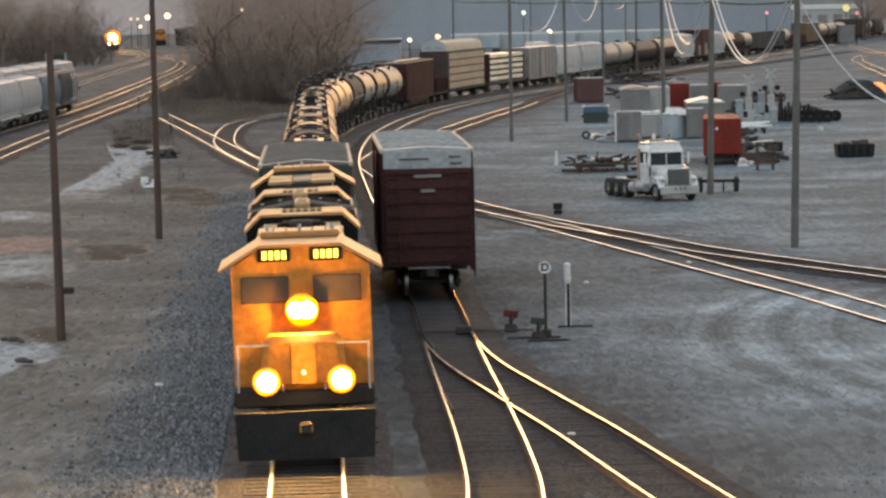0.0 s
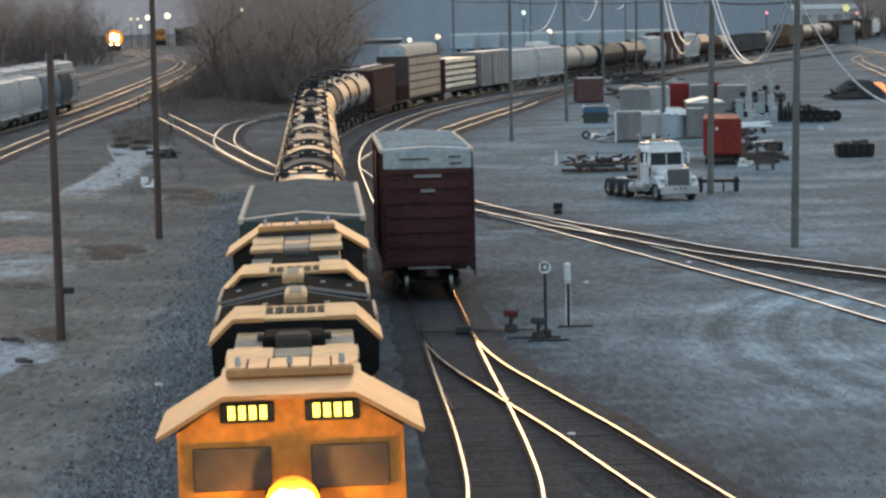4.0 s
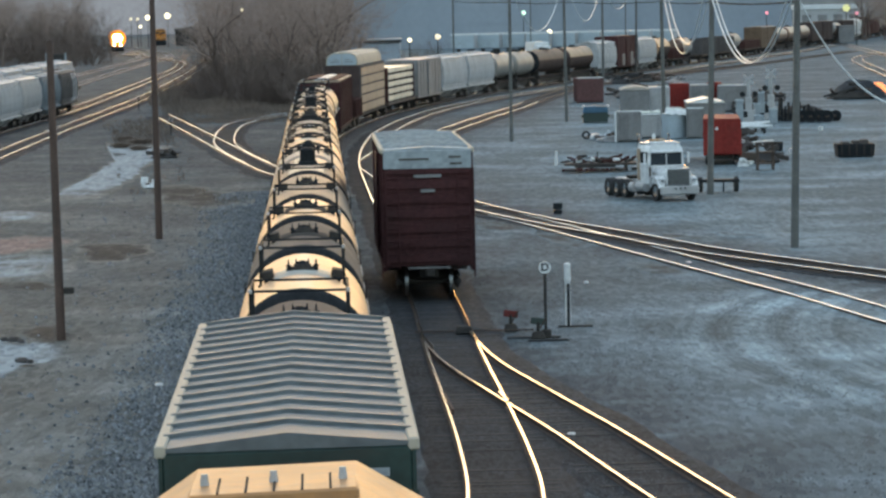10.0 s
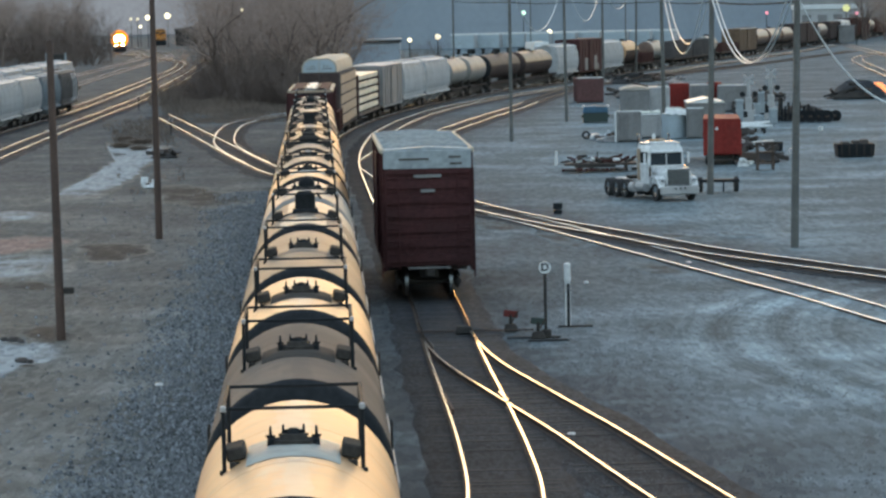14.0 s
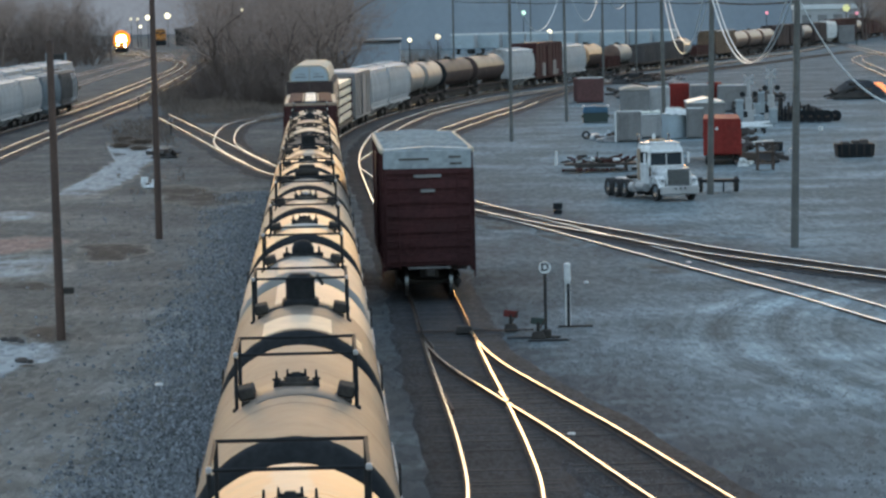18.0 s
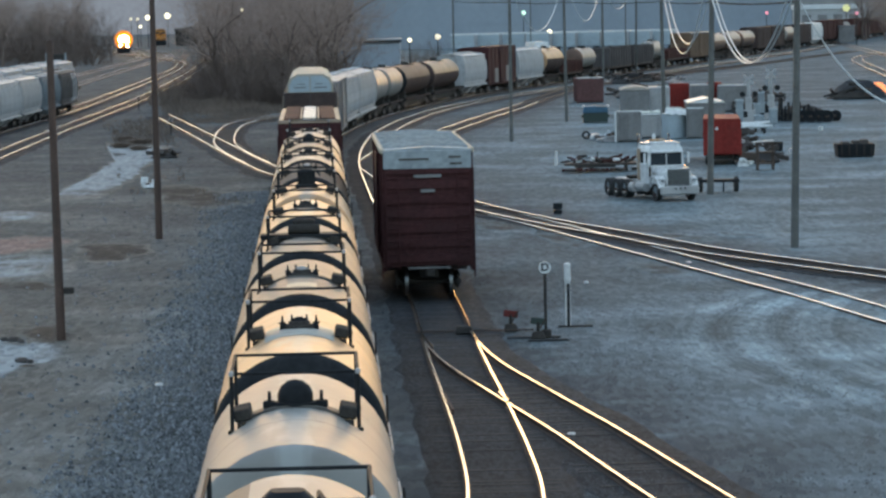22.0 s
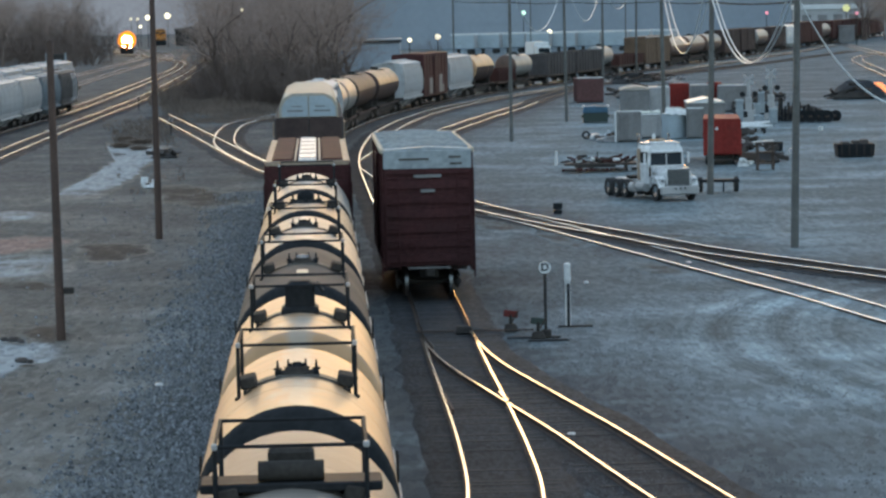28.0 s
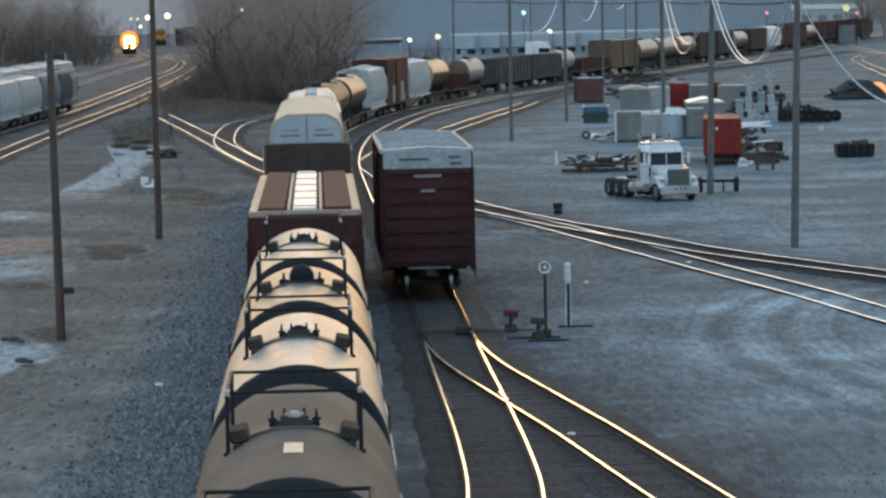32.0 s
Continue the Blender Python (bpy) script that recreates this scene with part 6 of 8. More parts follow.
    scrap_heap(14.74, 228.69, 1.8, 3, 0.6, 10, 9, "low grey rubble and pipe scrap")
    scrap_heap(12.1, 246.99, 1.6, 2, 0.45, 8, 10, "pale broken concrete and sheeting", mat=PALEGREY)
    scrap_heap(-18.8, 235.81, 2.0, 3, 0.6, 12, 11, "dark brush and scrap heap on dirt")
    scrap_heap(-16.57, 196.67, 0.7, 1.2, 0.35, 7, 12, "small pale rubbish heap", mat=WHITE)
    for x, y, k in ((-13.1, 105.6, 0.16), (-12.85, 105.2, 0.11), (-13.45, 105.9, 0.12), (-12.1, 99.2, 0.15), (-11.85, 99.0, 0.1)):
        solo("loose_stone", Shape().box(-k * 1.4, k * 1.4, -k, k, -0.03, k * 0.75, c=k * 0.3, top=(k * 0.3, k * 0.2)), SCRAP, "dark loose stone at the edge of the slab", "stone", pose(x, y, GZ, 0, 0, k * 900), group="loose stones")
    sk = thing("tool_skip", "low black open steel skip", "skip", pose(25.72, 215.48, GZ))
    part("body", Shape().box(-1.1, 1.1, 0, 2.2, 0.0, 0.8, c=0.04, top=(-0.06, -0.05)), BLACK, sk)
    for k in range(5):
        part("side_rib", Shape().box(-0.95 + k * 0.46, -0.85 + k * 0.46, -0.09, -0.055, 0.05, 0.8), SOOT, sk)
    for k, x in enumerate((-0.6, 0.1, 0.6)):
        part("load", Shape().box(x - 0.25, x + 0.2, 0.3, 1.6, 0.6, 0.92 + 0.06 * k, c=0.05), SCRAP, sk)
    pile = thing("coal_pile", "dark heap of cinders beside the yard road", "pile", pose(41.27, 343.54, GZ))
    rng = random.Random(4)
    v = [(0, 0, 1.7)]
    ring = 26
    for q, (rr, z) in enumerate(((0.35, 1.5), (0.7, 0.85), (1.0, -0.1))):
        for k in range(ring):
            a = 6.283 * k / ring
            v.append((math.cos(a) * 3.0 * rr * rng.uniform(0.9, 1.1), math.sin(a) * 6 * rr * rng.uniform(0.9, 1.1), z + rng.uniform(-0.15, 0.15)))
    f = [(0, 1 + k, 1 + (k + 1) % ring) for k in range(ring)]
    for q in range(2):
        f += [(1 + q * ring + k, 1 + (q + 1) * ring + k, 1 + (q + 1) * ring + (k + 1) % ring, 1 + q * ring + (k + 1) % ring) for k in range(ring)]
    part("mound", Shape().add(v, f), CINDER, pile)
    scrap_heap(40.0, 336, 4.5, 3, 1.9, 24, 31, "black steel scrap thrown on the cinder heap", mat=SOOT)
    # old crossing signs stored upright
    for x, y, h in ((24.5, 276.5, 3.6), (26.9, 283, 3.9)):
        c = thing("crossing_sign", "grey crossbuck sign on a post stored in the yard", "sign", pose(x, y, GZ), group="stored crossing signs")
        part("post", Shape().tube((0, 0, 0), (0, 0, h), 0.15, n=10), PALEGREY, c)
        part("mast_sleeve", Shape().box(-0.26, 0.26, -0.2, 0.2, 1.103, 2.1, c=0.04), PALEGREY, c)
        for a in (42, -42):
            part("crossbuck_arm", Shape().box(-0.55, 0.55, -0.03, 0.03, -0.09, 0.09, c=0.01), PALEGREY, c, at=pose(0, -0.14 if a > 0 else -0.21, h - 0.1, 0, a, 0))
        part("signal_box", Shape().box(-0.5, 0.5, -0.25, 0.25, 0.0, 1.1, c=0.03), PALEGREY, c)
        for sx in (-0.5, 0.5):
            part("lamp_hood", Shape().tube((sx, -0.3, h - 1.25), (sx, -0.02, h - 1.25), 0.22, n=14), BLACK, c)
    # small trailer behind the tractor
    t = thing("utility_trailer", "small black tow trailer with one axle", "trailer", pose(14.33, 178.89, GZ))
    part("frame", Shape().box(-1.3, 1.0, 0, 0.9, 0.52, 0.66, c=0.02), BLACK, t)
    for sx in (-1.0, 0.85):
        road_wheel(t, sx, 0.4, 0.4, 0.4, 0.22, rim=SOOT)
    part("tow_bar", Shape().tube((-1.3, 0.4, 0.58), (-2.2, 0.4, 0.5), 0.04, n=6), BLACK, t)
    part("prop_stand", Shape().tube((0.2, 0.45, 0), (0.2, 0.45, 0.52), 0.04, n=6), BLACK, t)
    # sign with a letter, marker post, switch stands
    d = thing("letter_sign", "round white sign with black letter D on a post", "sign", pose(3.0, 102.86, GZ))
    part("post", Shape().tube((0, 0, 0), (0, 0, 1.95), 0.045, n=10), SOOT, d)
    part("disc", Shape().tube((0, -0.05, 2.1), (0, -0.075, 2.1), 0.18, n=28), WHITE, d, "round white sign face")
    part("sign_base", Shape().box(-0.16, 0.16, -0.16, 0.16, 0, 0.25, c=0.03), SOOT, d)
    cu = bpy.data.curves.new("letter", "FONT")
    cu.body, cu.size, cu.extrude, cu.align_x, cu.align_y, cu.offset = "D", 0.32, 0.003, "CENTER", "CENTER", 0.008
    dg = bpy.context.evaluated_depsgraph_get()
    tmp = bpy.data.objects.new("letter", cu)
    me = bpy.data.meshes.new_from_object(tmp)
    me.materials.clear()
    me.materials.append(None)
    bpy.data.objects.remove(tmp)
    part("letter", me, BLACK, d, at=pose(0, -0.08, 2.1, 90, 0, 0))
    p = thing("marker_post", "tall white marker post with dark stripe and pale cap", "post", pose(3.78, 106.11, GZ))
    part("post", Shape().box(-0.075, 0.075, -0.05, 0.05, 0, 1.95, c=0.015), WHITE, p)
    part("stripe", Shape().box(-0.03, 0.06, -0.062, -0.053, 0.05, 1.35), BLACK, p)
    part("cap", Shape().box(-0.10, 0.10, -0.085, 0.08, 1.38, 1.98, c=0.04), WHITE, p)
    part("base_bar", Shape().box(-0.3, 0.75, -0.06, 0.06, 0, 0.06, c=0.01), SOOT, p)
    for x, y, paint, lab in ((2.01, 105.3, BRICKRED, "low switch stand with a red target"), (2.77, 102.7, DARKGREEN, "low switch stand with a green target")):
        s = thing("switch_stand", lab, "switch stand", pose(x, y, GZ), group="switch stands")
        part("base", Shape().box(-0.22, 0.22, -0.2, 0.2, 0, 0.22, c=0.03, top=(0.06, 0.05)), SOOT, s)
        part("spindle", Shape().tube((0, 0, 0.22), (0, 0, 0.5), 0.05, n=8), SOOT, s)
        part("target", Shape().box(-0.3, 0.16, -0.03, 0.03, 0.42, 0.62, c=0.02), paint, s, at=pose(0, 0, 0, 0, 8, 18))
        part("lever", Shape().tube((0.05, 0, 0.3), (0.24, -0.1, 0.62), 0.02, n=6), RUST, s)
    for x, y, w in ((2.65, 103.2, 1.6), (3.05, 102.2, 1.2)):
        solo("headblock_tie", Shape().box(-w / 2, w / 2, -0.13, 0.13, -0.1, 0.03, c=0.02), TIE, "long grey timber under the switch stand", "timber", pose(x, y, GZ), group="headblock ties")
    s = thing("switch_stand", "dark low switch stand beside the spur track", "switch stand", pose(5.44, 163.64, GZ))
    part("base", Shape().box(-0.2, 0.2, -0.2, 0.2, 0, 0.2, c=0.03), BLACK, s)
    part("target", Shape().box(-0.22, 0.22, -0.03, 0.03, 0.22, 0.5, c=0.04), BLACK, s)
    solo("white_post", Shape().tube((0, 0, 0), (0.05, 0, 0.85), 0.09, 0.07, n=10), WHITE, "short leaning white post by the scrap", "post", pose(7.01, 212.43, GZ))
    for x, y in ((-21.5, 278), (-25.0, 372), (-30.4, 352)):
        s = thing("switch_stand", "small grey switch stand by the main line", "switch stand", pose(x, y, GZ), group="far switch stands")
        part("mast", Shape().tube((0, 0, 0), (0, 0, 1.3), 0.045, n=8), SOOT, s)
        part("target", Shape().box(-0.17, 0.17, -0.03, 0.03, 1.05, 1.35, c=0.04), MIDGREY, s)
    # lamps of the yard and beyond
    # far lamp heads are oversized to include their glow
    for px, y, z, colour, r, lab in (
            (-4.2, 507, 4.75, PANE_GLOW, 0.3, "tall yard lamp glowing warm white"), (-0.1, 520, 5.0, LAMP_DIM, 0.42, "tall yard lamp glowing white"),
            (22.3, 700, 3.9, PANE_GLOW, 0.46, "lamp glowing above the parked trailers"), (19.1, 780, 7.6, LIME_GLOW, 0.5, "tall lamp with a greenish glow"),
            (-74.3, 960, 8.4, PANE_GLOW, 0.8, "tall yard lamp glowing pale yellow"), (-79.8, 960, 8.0, PANE_GLOW, 0.65, "tall yard lamp glowing warm white"),
            (-84.4, 990, 5.4, PANE_GLOW, 0.4, "low yard lamp glowing warm"), (-84.8, 985, 7.6, LAMP_DIM, 0.38, "small far yard lamp glowing amber"), (-86.6, 985, 7.6, LAMP_DIM, 0.38, "small far yard lamp glowing amber"), (-22.25, 398, 9.63, PANE_GLOW, 0.22, "small white lamp among the trees"),
            (73.4, 780, 6.4, RED_GLOW, 0.34, "red signal lamp on a mast"), (83.9, 700, 6.3, RED_GLOW, 0.28, "red signal lamp beside the far track"), (99.4, 850, 6.9, FLOOD_GLOW, 0.9, "far floodlight with a yellow-green glow"),
            (43.9, 350, 0.15, ORANGE_GLOW, 0.95, "low orange warning light at the yard road")):
        lamp_post(px, y, z, colour, r, lab)
    tk = thing("delivery_truck", "distant white delivery truck behind the goods train", "truck", pose(16.8, 575, GZ, 0, 0, 14))
    part("cab", Shape().box(-1.15, 1.15, -2.2, -0.4, 0.7, 2.9, c=0.12), WHITE, tk)
    part("windscreen", Shape().box(-0.95, 0.95, -2.25, -2.203, 1.75, 2.5, c=0.03), GLASS, tk)
    part("box_body", Shape().box(-1.25, 1.25, -0.3, 5.0, 0.9, 3.5, c=0.04), WHITE, tk)
    part("grille", Shape().box(-0.7, 0.7, -2.25, -2.203, 0.9, 1.4, c=0.02), MIDGREY, tk)
    for sx in (-1.0, 1.0):
        for y in (-1.3, 3.6):
            road_wheel(tk, sx, y, 0.48, 0.48, 0.3)
    cb = thing("signal_cabin", "small pale signal cabin beside the far track", "cabin", pose(87.41, 747.06, GZ))
    part("wall", Shape().box(-1.7, 1.7, 0, 3, 0, 3.5, c=0.05), MIDGREY, cb)
    part("roof", Shape().box(-1.9, 1.9, -0.2, 3.2, 3.503, 3.75, c=0.05), MIDGREY, cb)


# ------------------------------------------------------------------ rolling stock
TRAIN = []


def wheel_mesh(r=0.46):
    def build(s):
        s.lathe([(-0.07, 0.02), (-0.07, r * 0.25), (-0.02, r * 0.35), (-0.02, r * 0.8), (-0.065, r * 0.86), (-0.065, r), (0.05, r * 0.985), (0.05, r + 0.025),
                 (0.075, r + 0.02), (0.075, r * 0.86), (0.03, r * 0.8), (0.03, r * 0.3), (0.07, 0.02)], n=20)
        s.m[100:120] = [1] * 20
    return kept("wheel%d" % int(r * 100), build)


def bogie(parent, y, axles=2, base=1.75, r=0.46, simple=False):
    """A truck with its wheels, under a car."""
    half = base * (axles - 1) / 2
    b = part("truck", kept("bogie%d" % axles, lambda s: (
        s.box(-1.08, -0.92, -half - 0.35, half + 0.35, r - 0.08, r + 0.12, c=0.04), s.box(0.92, 1.08, -half - 0.35, half + 0.35, r - 0.08, r + 0.12, c=0.04),
        s.box(-1.07, -0.93, -0.5, 0.5, r - 0.28, r + 0.3, c=0.06), s.box(0.93, 1.07, -0.5, 0.5, r - 0.28, r + 0.3, c=0.06),
        s.box(-1.05, 1.05, -0.2, 0.2, r - 0.05, r + 0.3, c=0.05))), RUNNING, parent, at=(0, y, 0))
    for k in range(axles):
        yy = -half + k * base
        if not simple:
            part("axle", kept("axle", lambda s: s.tube((-0.9, 0, 0), (0.9, 0, 0), 0.08, n=10)), RUNNING, b, at=(0, yy, r))
        for sx in (-0.7535, 0.7535):
            part("wheel", wheel_mesh(r), [SOOT, SOOT if simple else TREAD], b, at=pose(sx, yy, r, 0, 0, 90 if sx < 0 else -90))
    return b


def coupler(parent, y, sgn):
    part("coupler", kept("coupler", lambda s: (s.box(-0.1, 0.1, 0, 0.4, 0.75, 0.95, c=0.03), s.box(-0.16, 0.14, 0.38, 0.62, 0.72, 0.98, c=0.05))),
         SOOT, parent, at=pose(0, y, 0, 0, 0, 0 if sgn > 0 else 180))


def ladder(parent, x, y, z0, z1, w=0.4, face="y", mat=SOOT):
    s = Shape()
    n = max(2, int((z1 - z0) / 0.4))
    for k in range(n + 1):
        z = z0 + (z1 - z0) * k / n
        if face == "y":
            s.tube((x - w / 2, y, z), (x + w / 2, y, z), 0.016, n=5)
        else:
            s.tube((x, y - w / 2, z), (x, y + w / 2, z), 0.016, n=5)
    for q in (-w / 2, w / 2):
        s.tube((x + (q if face == "y" else 0), y + (q if face == "x" else 0), z0 - 0.1), (x + (q if face == "y" else 0), y + (q if face == "x" else 0), z1 + 0.1), 0.018, n=5)
    part("ladder", s, mat, parent)


def locomotive(label, lit=False, lens=0.17, eave=1.64, beam=HEADLIGHT):
    """A six-axle road locomotive; its cab looks to -y."""
    t = thing("locomotive", label, "locomotive", group="locomotives")
    part("underframe", Shape().box(-1.5, 1.5, -9.3, 9.4, 1.25, 1.62, c=0.05), BLACK, t)
    part("fuel_tank", Shape().box(-1.3, 1.3, -2.4, 2.4, 0.45, 1.247, c=0.2), BLACK, t)
    for y in (-6.0, 6.0):
        bogie(t, y, axles=3, base=1.85, r=0.52)
    coupler(t, -9.3, -1)
    coupler(t, 9.3, 1)
    # long hood: a raised part behind the cab, a lower part with the exhaust
    part("hood", Shape().box(-0.95, 0.95, -5.412, 3.6, 1.623, 4.34, c=0.06), ORANGE, t)
    part("raised_hood", Shape().box(-0.92, 0.92, -5.2, -1.15, 4.343, 4.5, c=0.02), SOOT, t)
    for k in range(3):
        y0 = -5.2 + k * 1.36
        w = (1.0, 0.97, 1.0)[k]
        for sx in (-1, 1):
            part("hood_roof_plate", Shape().box(min(sx * 0.29, sx * w), max(sx * 0.29, sx * w), y0, y0 + 1.34, 4.503, 4.6 + 0.02 * (k % 2), c=0.02), ROOFTAN, t)
        part("roof_hatch", Shape().box(-0.28, 0.28, y0 + 0.04, y0 + 1.28, 4.503, 4.59, c=0.02), (HATCHGREY, ROOFTAN, HATCHGREY)[k], t)
    for k in range(4):
        y0 = -1.1 + k * 1.18
        for sx in (-1, 1):
            part("hood_roof_plate", Shape().box(min(sx * 0.3, sx * 0.96), max(sx * 0.3, sx * 0.96), y0, y0 + 1.15, 4.343, 4.4, c=0.02), ROOFTAN if k % 2 else HATCHGREY, t)
    for k in range(9):
        for sx in (-1, 1):
            part("hood_door", Shape().box(sx * 0.965 - 0.012, sx * 0.965 + 0.012, -5.2 + k * 0.97, -4.35 + k * 0.97, 1.75, 3.7, c=0.01), ORANGE, t)
    part("exhaust", Shape().box(-0.28, 0.28, 0.1, 0.9, 4.343, 4.66, c=0.06), SOOT, t, "sooty exhaust stack")
    part("muffler_deck", Shape().box(-0.5, 0.5, 0.92, 2.4, 4.343, 4.56, c=0.05), SCREEN, t)
    for sx in (-1, 1):
        part("muffler_lug", Shape().box(sx * 0.55 - 0.05, sx * 0.55 + 0.05, 1.9, 2.3, 4.403, 4.5, c=0.02), SOOT, t)
    # flared radiator section
    prof = [(-0.98, 1.623), (0.98, 1.623), (1.0, 3.35), (1.38, 3.7), (1.4, 4.2), (1.3, 4.31), (-1.3, 4.31), (-1.4, 4.2), (-1.38, 3.7), (-1.0, 3.35)]
    part("radiator_cab", Shape().prism(prof, 3.603, 9.3), HOODBLACK, t)
    part("radiator_crown", Shape().prism([(-1.3, 4.313), (1.3, 4.313), (1.0, 4.56), (-1.0, 4.56)], 3.603, 6.1), HOODBLACK, t)
    part("radiator_wing", Shape().prism([(-1.42, 4.18), (-1.02, 4.565), (-0.5, 4.565), (-0.5, 4.62), (-1.05, 4.62), (-1.46, 4.22)], 3.6, 6.15), FADEDORANGE, t)
    part("radiator_wing", Shape().prism([(1.46, 4.22), (1.05, 4.62), (0.5, 4.62), (0.5, 4.565), (1.02, 4.565), (1.42, 4.18)], 3.6, 6.15), FADEDORANGE, t)
    for sx in (-1, 1):
        part("wing_plate", Shape().box(sx * 0.77 - 0.26, sx * 0.77 + 0.26, 3.65, 6.1, 4.622, 4.635, c=0.004), ROOFTAN, t)
        part("radiator_side_strip", Shape().box(sx * 1.4 - 0.03, sx * 1.4 + 0.03, 6.2, 9.3, 4.25, 4.40, c=0.02), TANSLAT, t)
    for y0, y1 in ((3.65, 4.47), (5.93, 6.13)):
        part("wing_bridge", Shape().box(-0.498, 0.498, y0, y1, 4.565, 4.62, c=0.01), ROOFTAN, t)
    grille = part("grille", Shape().box(-0.498, 0.498, 4.5, 5.9, 4.565, 4.6, c=0.01), SOOT, t)
    for k in range(11):
        part("grille_bar", Shape().box(-0.46 + k * 0.09, -0.43 + k * 0.09, 4.55, 5.85, 4.602, 4.635), ROOFTAN if k % 2 else BLACK, grille)
    part("screen_roof", Shape().prism([(-1.38, 4.3), (1.38, 4.3), (1.38, 4.36), (0.0, 4.61), (-1.38, 4.36)], 6.16, 9.3), SCREEN, t, "dark screened radiator roof")
    for k in range(12):
        y0 = 6.25 + k * 0.25
        part("screen_rib", Shape().add([(-1.34, y0, 4.385), (0, y0, 4.625), (1.34, y0, 4.385), (-1.34, y0 + 0.04, 4.385), (0, y0 + 0.04, 4.625), (1.34, y0 + 0.04, 4.385)],
                                       [(0, 1, 4, 3), (1, 2, 5, 4)]), SCREEN, t)
    for sx in (-1, 1):
        for q in (0.55, 1.05):
            part("lift_lug", Shape().box(sx * q - 0.05, sx * q + 0.05, 7.6, 7.68, 4.4, 4.63 - q * 0.17, c=0.01), PALEGREY, t)
    part("fan_hatch", Shape().box(-0.2, 0.2, 6.7, 8.6, 4.55, 4.76, c=0.06), ROOFTAN, t, "tan raised fan hatch")
    part("fan_cover", Shape().box(-0.11, 0.11, 6.95, 8.3, 4.762, 4.775, c=0.005), HATCHGREY, t)
    part("rear_edge", Shape().prism([(-1.4, 4.32), (0, 4.57), (1.4, 4.32), (1.4, 4.37), (0, 4.635), (-1.4, 4.37)], 9.3, 9.34), MIDGREY, t)
    # cab
    cab = part("cab", Shape().prism([(-1.5, 1.623), (1.5, 1.623), (1.5, 4.2), (0.85, 4.62), (-0.85, 4.62), (-1.5, 4.2)], -8.4, -5.453), ORANGE, t)
    # black sheet painting the shade on the cab's back wall
    part("cab_rear_panel", Shape().prism([(-1.49, 1.63), (1.49, 1.63), (1.49, 4.19), (0.85, 4.6), (-0.85, 4.6), (-1.49, 4.19)], -5.45, -5.415), BLACK, cab)
    part("cab_roof", Shape().prism([(-eave + 0.02, 4.76 - eave * 0.365), (-0.86, 4.624), (0.86, 4.624), (eave - 0.02, 4.76 - eave * 0.365), (eave, 4.81 - eave * 0.365), (0.88, 4.69), (-0.88, 4.69), (-eave, 4.81 - eave * 0.365)], -8.5, -5.3), FADEDORANGE, t)
    part("roof_box", Shape().box(-0.88, 0.88, -6.45, -5.26, 4.693, 4.84, c=0.03), FADEDORANGE, t)
    # dark strip added for the shade below the roof box
    part("rear_valance", Shape().box(-0.9, 0.9, -5.298, -5.27, 4.45, 4.69, c=0.005), SOOT, t)
    for k in range(5):
        part("roof_box_seam", Shape().box(-0.6 + k * 0.29, -0.575 + k * 0.29, -6.43, -5.3, 4.84, 4.852), SOOT, t)
    for k in (-0.72, 0.0, 0.72):
        part("antenna", Shape().tube((k, -6.0, 4.83), (k, -6.0, 4.96), 0.05, 0.035, n=10), PALEGREY, t)
    for sx in (-1, 1):
        part("windscreen", Shape().box(sx * 0.78 - 0.52, sx * 0.78 + 0.52, -8.44, -8.403, 3.42, 4.0, c=0.02), DUSKGLASS, cab, "dim cab windscreen")
        part("number_board", Shape().box(sx * 0.56 - 0.36, sx * 0.56 + 0.36, -8.46, -8.403, 4.32, 4.6, c=0.02), BLACK, cab)
        if lit:
            for k in range(4):
                part("number_bar", kept("number_bar", lambda s: s.box(0, 0.09, -0.01, 0, 0.06, 0.24)), BOARD_GLOW, cab, "glowing yellow number bar", at=(sx * 0.56 - 0.25 + k * 0.14, -8.463, 4.31))
        part("side_window", Shape().box(sx * 1.503 - 0.02, sx * 1.503 + 0.02, -7.9, -6.2, 3.3, 3.95, c=0.01), GLASS, cab)
        rail = Shape()
        for k in range(9):
            y0 = -5.0 + k * 0.88
            rail.tube((sx * 1.45, y0, 1.62), (sx * 1.45, y0, 2.65), 0.022, n=6)
        rail.tube((sx * 1.45, -5.0, 2.65), (sx * 1.45, 2.0, 2.65), 0.022, n=6)
        part("handrail", rail, PALEGREY, t)
        part("walkway_edge", Shape().box(sx * 1.5 - 0.03, sx * 1.5 + 0.03, -5.4, 9.3, 1.625, 1.7), ORANGE, t)
    nose = part("nose", Shape().box(-0.95, 0.95, -9.35, -8.403, 1.623, 2.78, c=0.14, top=(0.1, 0.0)), ORANGE, t)
    part("nose_door", Shape().box(-0.28, 0.28, -9.39, -9.353, 1.75, 2.62, c=0.02), ORANGE, nose)
    part("headlight_box", Shape().box(-0.36, 0.36, -8.62, -8.403, 3.08, 3.46, c=0.05), BLACK, cab)
    lamp = kept("lamp_lens", lambda s: s.lathe([(-0.05, 0.01), (-0.045, 0.6), (-0.02, 0.85), (0.03, 1.0)], n=24))
    for sx in (-0.12, 0.12):
        part("headlight", lamp, beam if lit else GLASS, cab, "blazing headlight" if lit else "", at=Matrix.Translation((sx, -8.72, 3.27)) @ Matrix.Diagonal((lens, 0.8, lens, 1)))
